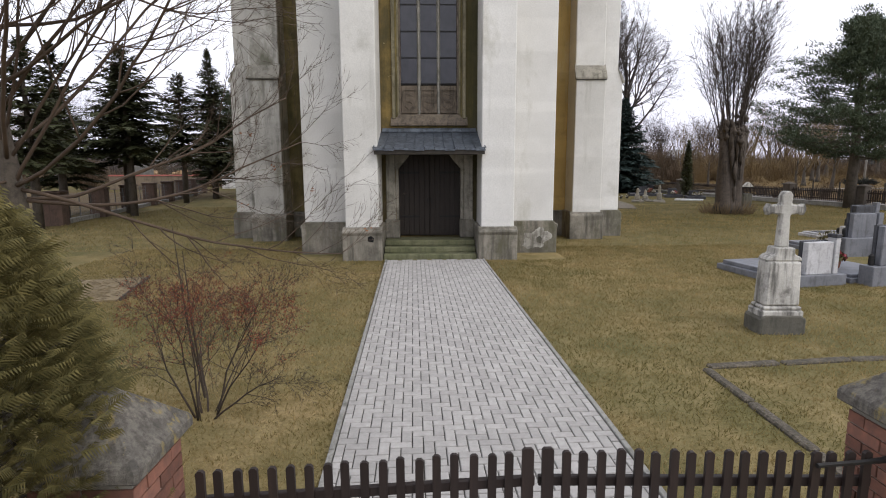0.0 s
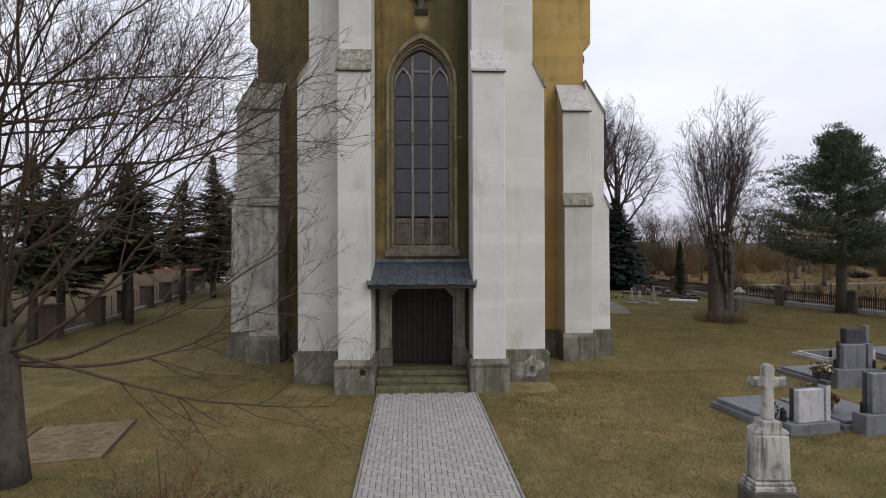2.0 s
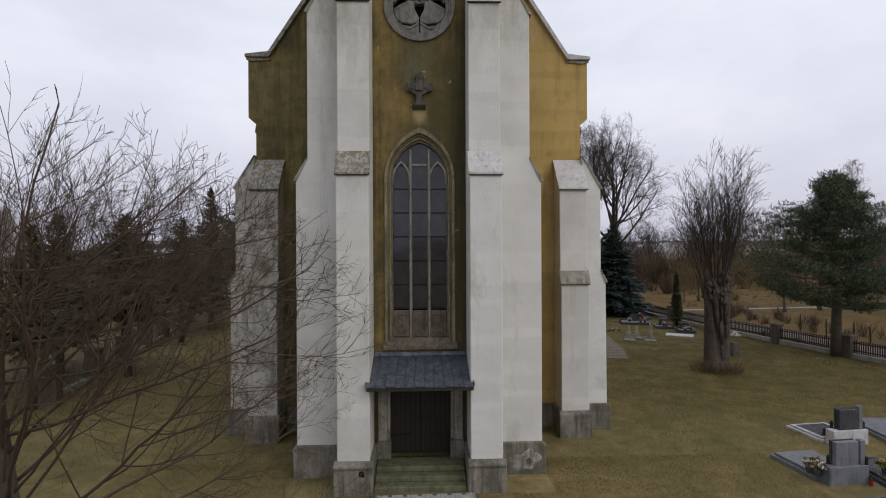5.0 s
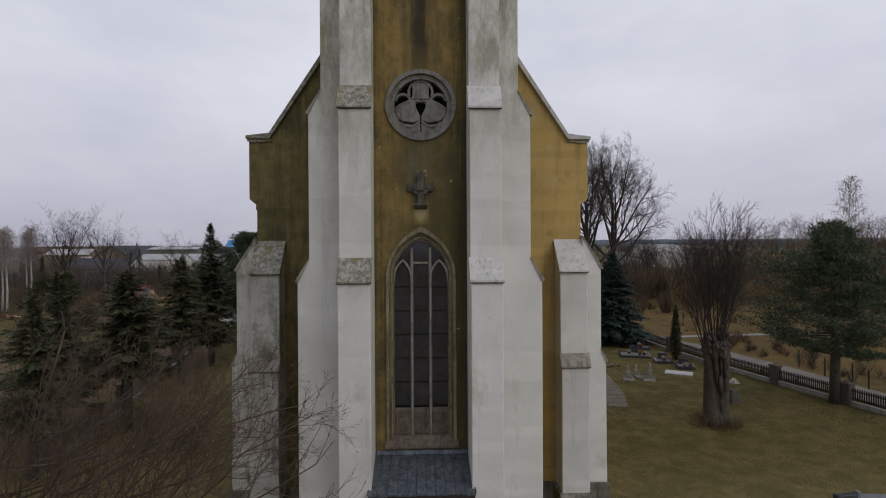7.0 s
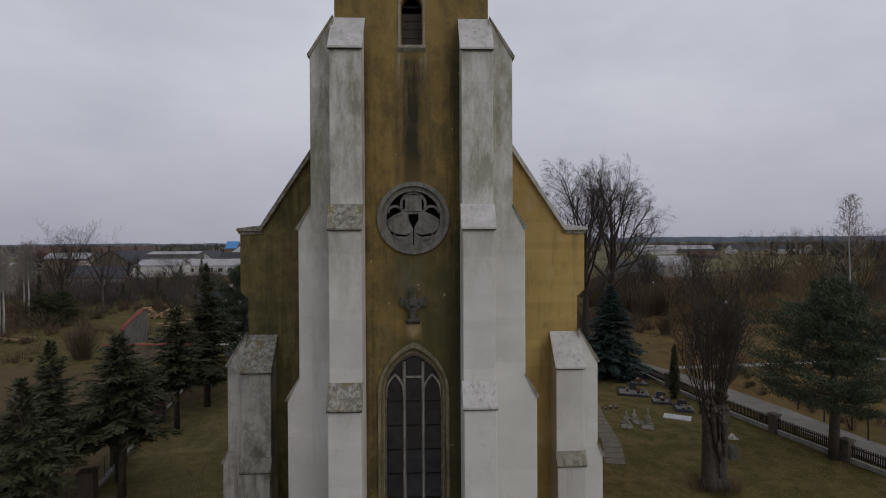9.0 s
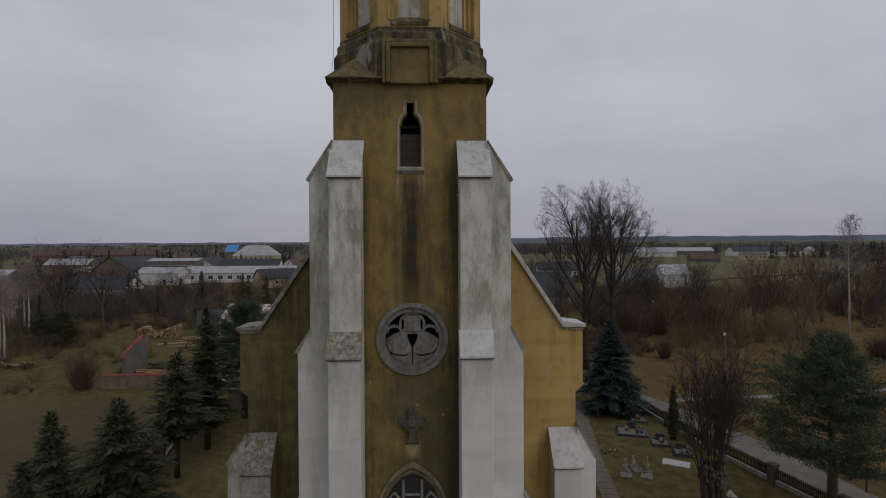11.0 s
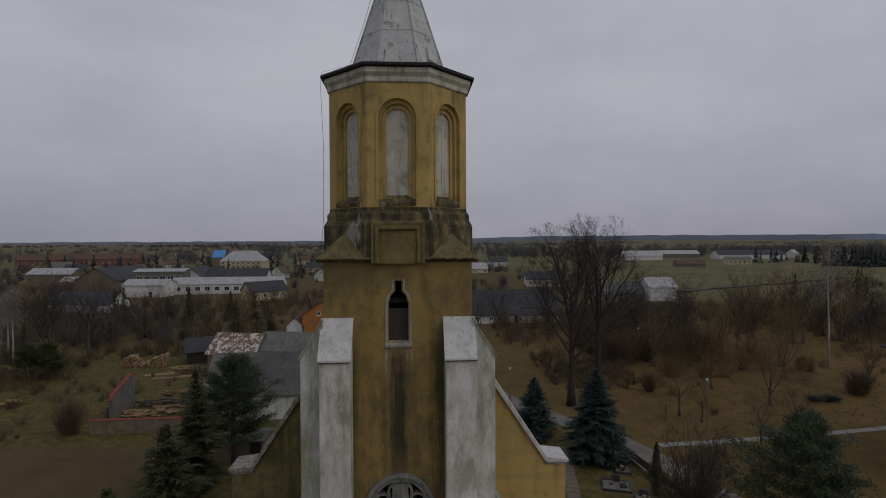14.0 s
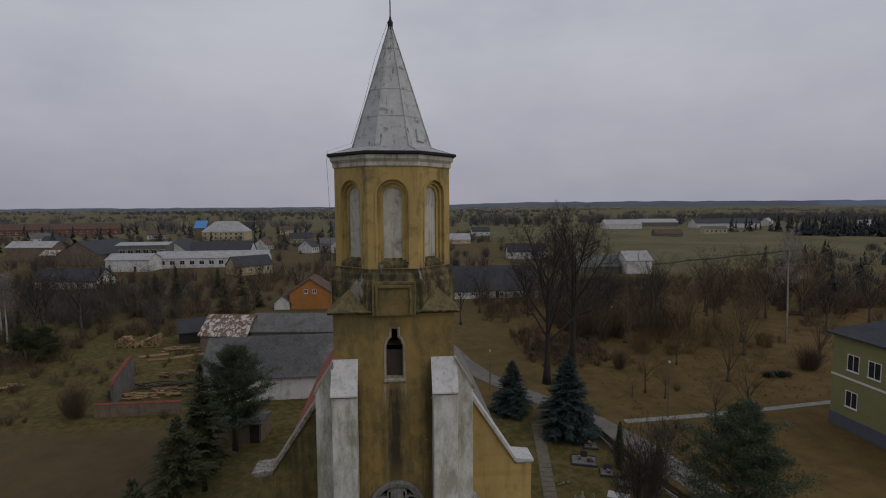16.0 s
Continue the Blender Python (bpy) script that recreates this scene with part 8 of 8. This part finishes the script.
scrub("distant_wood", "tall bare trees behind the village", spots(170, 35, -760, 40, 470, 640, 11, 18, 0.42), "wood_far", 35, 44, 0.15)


def far_conifers(seed, where):
    r = random.Random(seed)
    g = Geo()
    for x, y, h, sp in where:
        for k in range(26):
            f = r.random()
            a = r.uniform(0, 6.283)
            rr = 0.28 * h * (1 - f) + 0.2
            c = Vector((x, y, h * f))
            e = c + Vector((rr * math.cos(a), rr * math.sin(a), -0.06 * h))
            u = c + Vector((0, 0, 0.16 * h))
            s = Vector((-math.sin(a), math.cos(a), 0)) * (0.35 * rr + 0.15)
            g.add([tuple(u), tuple(e + s), tuple(e - s)], [(0, 1, 2)])
    return solid("conifer_belt", g, M["wood_dark"], "dark belt of conifers beyond the fields", "conifers", kind="stuff")


far_conifers(1, spots(420, 20, 285, 600, 350, 430, 7, 14, 0.3, lambda x, y: noise.noise((x * 0.012, y * 0.02, 2.0)) > -0.05))
far_conifers(2, spots(36, 21, 150, 260, 150, 220, 4, 8, 0.3))
far_conifers(3, spots(60, 22, -260, 0, 300, 520, 7, 13, 0.3))
far_conifers(4, spots(18, 23, 112, 150, 90, 130, 5, 9, 0.3))

# far ridge closing the horizon; haze is painted into its blue-grey colour
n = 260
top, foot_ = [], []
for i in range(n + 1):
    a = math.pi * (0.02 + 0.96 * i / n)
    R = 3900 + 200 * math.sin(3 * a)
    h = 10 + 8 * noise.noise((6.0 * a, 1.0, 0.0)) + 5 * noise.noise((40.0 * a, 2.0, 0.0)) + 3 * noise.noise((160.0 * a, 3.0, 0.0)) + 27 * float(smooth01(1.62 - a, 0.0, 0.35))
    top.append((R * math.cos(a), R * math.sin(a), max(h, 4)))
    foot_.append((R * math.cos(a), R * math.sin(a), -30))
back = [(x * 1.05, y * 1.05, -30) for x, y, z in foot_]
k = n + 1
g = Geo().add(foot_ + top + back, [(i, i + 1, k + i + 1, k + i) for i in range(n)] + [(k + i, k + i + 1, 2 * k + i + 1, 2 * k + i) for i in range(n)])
# blue-grey base colour carries the haze of the distance
M["hill"] = simple("haze_tinted_hills", (0.215, 0.25, 0.315), (0.185, 0.215, 0.275), 0.002, 0.95, bump=0)
solid("backdrop", g, M["hill"], "far wooded hills tinted blue-grey for haze", "hills", kind="structure")

# ---- small pieces last: path blocks, slabs, grass ----
rng = random.Random(9)
U, JOINT, TOP = 0.1, 0.009, 0.034


def block(g, x0, x1, y0, y1, z):
    c = 0.006
    vs = [(x0, y0, -0.02), (x1, y0, -0.02), (x1, y1, -0.02), (x0, y1, -0.02), (x0, y0, z - c), (x1, y0, z - c), (x1, y1, z - c), (x0, y1, z - c), (x0 + c, y0 + c, z), (x1 - c, y0 + c, z), (x1 - c, y1 - c, z), (x0 + c, y1 - c, z)]
    return g.add(vs, [(0, 1, 5, 4), (1, 2, 6, 5), (2, 3, 7, 6), (3, 0, 4, 7), (4, 5, 9, 8), (5, 6, 10, 9), (6, 7, 11, 10), (7, 4, 8, 11), (8, 9, 10, 11)])


shapes, near, rest = {}, [], Geo()
for j in range(0, 144):
    for i in range(-15, 15):
        kind = (i - j) % 4
        if kind == 0:
            x0, x1, y0, y1 = i * U, (i + 2) * U, j * U, (j + 1) * U
        elif kind == 3:
            x0, x1, y0, y1 = i * U, (i + 1) * U, j * U, (j + 2) * U
        else:
            continue
        x0, x1, y1 = max(x0, -PW), min(x1, PW), min(y1, 14.4)
        if x1 - x0 < 0.03:
            continue
        w, h = x1 - x0 - JOINT, y1 - y0 - JOINT
        cx, cy = (x0 + x1) / 2, -(y0 + y1) / 2
        if 80 <= j < 93:
            near.append((round(w, 3), round(h, 3), cx, cy))
        else:
            block(rest, cx - w / 2, cx + w / 2, cy - h / 2, cy + h / 2, TOP + rng.uniform(-0.0022, 0.0022))
for w, h, cx, cy in near[:300]:
    if (w, h) not in shapes:
        shapes[w, h] = block(Geo(), -w / 2, w / 2, -h / 2, h / 2, TOP).mesh("paving_block", M["paver"])
    part("paving_block", shapes[w, h], None, path, at=pose(cx, cy, rng.uniform(-0.0022, 0.0022), rng.uniform(-0.35, 0.35), rng.uniform(-0.35, 0.35), 0))
for w, h, cx, cy in near[300:]:
    block(rest, cx - w / 2, cx + w / 2, cy - h / 2, cy + h / 2, TOP)
M["paver_rest"] = M["paver"].copy()
n_, l_ = M["paver_rest"].node_tree.nodes, M["paver_rest"].node_tree.links
info = [x for x in n_ if x.bl_idname == "ShaderNodeObjectInfo"][0]
isl = n_.new("ShaderNodeNewGeometry")
for link in list(info.outputs["Random"].links):
    l_.new(isl.outputs["Random Per Island"], link.to_socket)
tagged(part("paving_blocks", rest, M["paver_rest"], path), kind="stuff")

for k in range(28):
    f = k / 27
    xs = [p[0] for p in FOOT]
    ys = [p[1] for p in FOOT]
    y = 31.2 + 22.8 * f
    x = float(np.interp(y, ys, xs))
    part("slab", Geo().box(-0.56, 0.56, -0.40, 0.40, 0.031, 0.06), M["kerb_path"], foot, at=pose(x, y, 0, 0, 0, -10))


def grass(seed, n, x0, x1, y0, y1, h0, h1, keep):
    r = np.random.RandomState(seed)
    pts = np.stack([r.uniform(x0, x1, n), r.uniform(y0, y1, n)], 1)
    pts = np.array([p for p in pts if keep(p[0], p[1])])
    m_ = len(pts)
    a, b = r.uniform(0, 6.283, m_), r.uniform(0, 6.283, m_)
    h = r.uniform(h0, h1, m_) * r.uniform(0.6, 1.0, m_)
    w = 0.0028 + 0.0028 * r.rand(m_) + 0.0003 * pts[:, 1]
    lean = h * r.uniform(0.2, 1.5, m_)
    v = np.zeros((m_, 3, 3))
    v[:, 0, 0], v[:, 0, 1] = pts[:, 0] - w * np.cos(a), pts[:, 1] - w * np.sin(a)
    v[:, 1, 0], v[:, 1, 1] = pts[:, 0] + w * np.cos(a), pts[:, 1] + w * np.sin(a)
    v[:, 2, 0], v[:, 2, 1], v[:, 2, 2] = pts[:, 0] + lean * np.cos(b), pts[:, 1] + lean * np.sin(b), h
    g = Geo()
    g.v = [tuple(p) for p in v.reshape(-1, 3).tolist()]
    g.f = [(3 * i, 3 * i + 1, 3 * i + 2) for i in range(m_)]
    return g


def off_path(x, y):
    u = x - (0.195 - (y - 14.12) * math.tan(radians(1.5)))
    return abs(u) > PW + 0.05 and not (y > 14.1 and abs(x - 0.07) < 3.7) and not (y > 18.0 and abs(x) < 6.9)


lawn = grass(1, 260000, -9, 11, 2.6, 16.5, 0.02, 0.065, off_path)
solid("lawn_grass", lawn, M["blade"], "short dry winter grass beside the path", "grass", kind="stuff", smooth=True)
tuft = grass(2, 9000, -1.9, 2.4, 3.0, 14.3, 0.03, 0.10, lambda x, y: off_path(x, y) and abs(abs(x - (0.195 - (y - 14.12) * 0.0262)) - PW - 0.10) < 0.08)
solid("edge_grass", tuft, M["blade"], "longer grass tufts along the path edging", "grass", kind="stuff", smooth=True)
far_lawn = grass(3, 70000, -16, 25, 16, 34, 0.04, 0.12, off_path)
solid("lawn_grass", far_lawn, M["blade"], "rough grass of the churchyard lawn", "grass", kind="stuff", smooth=True)
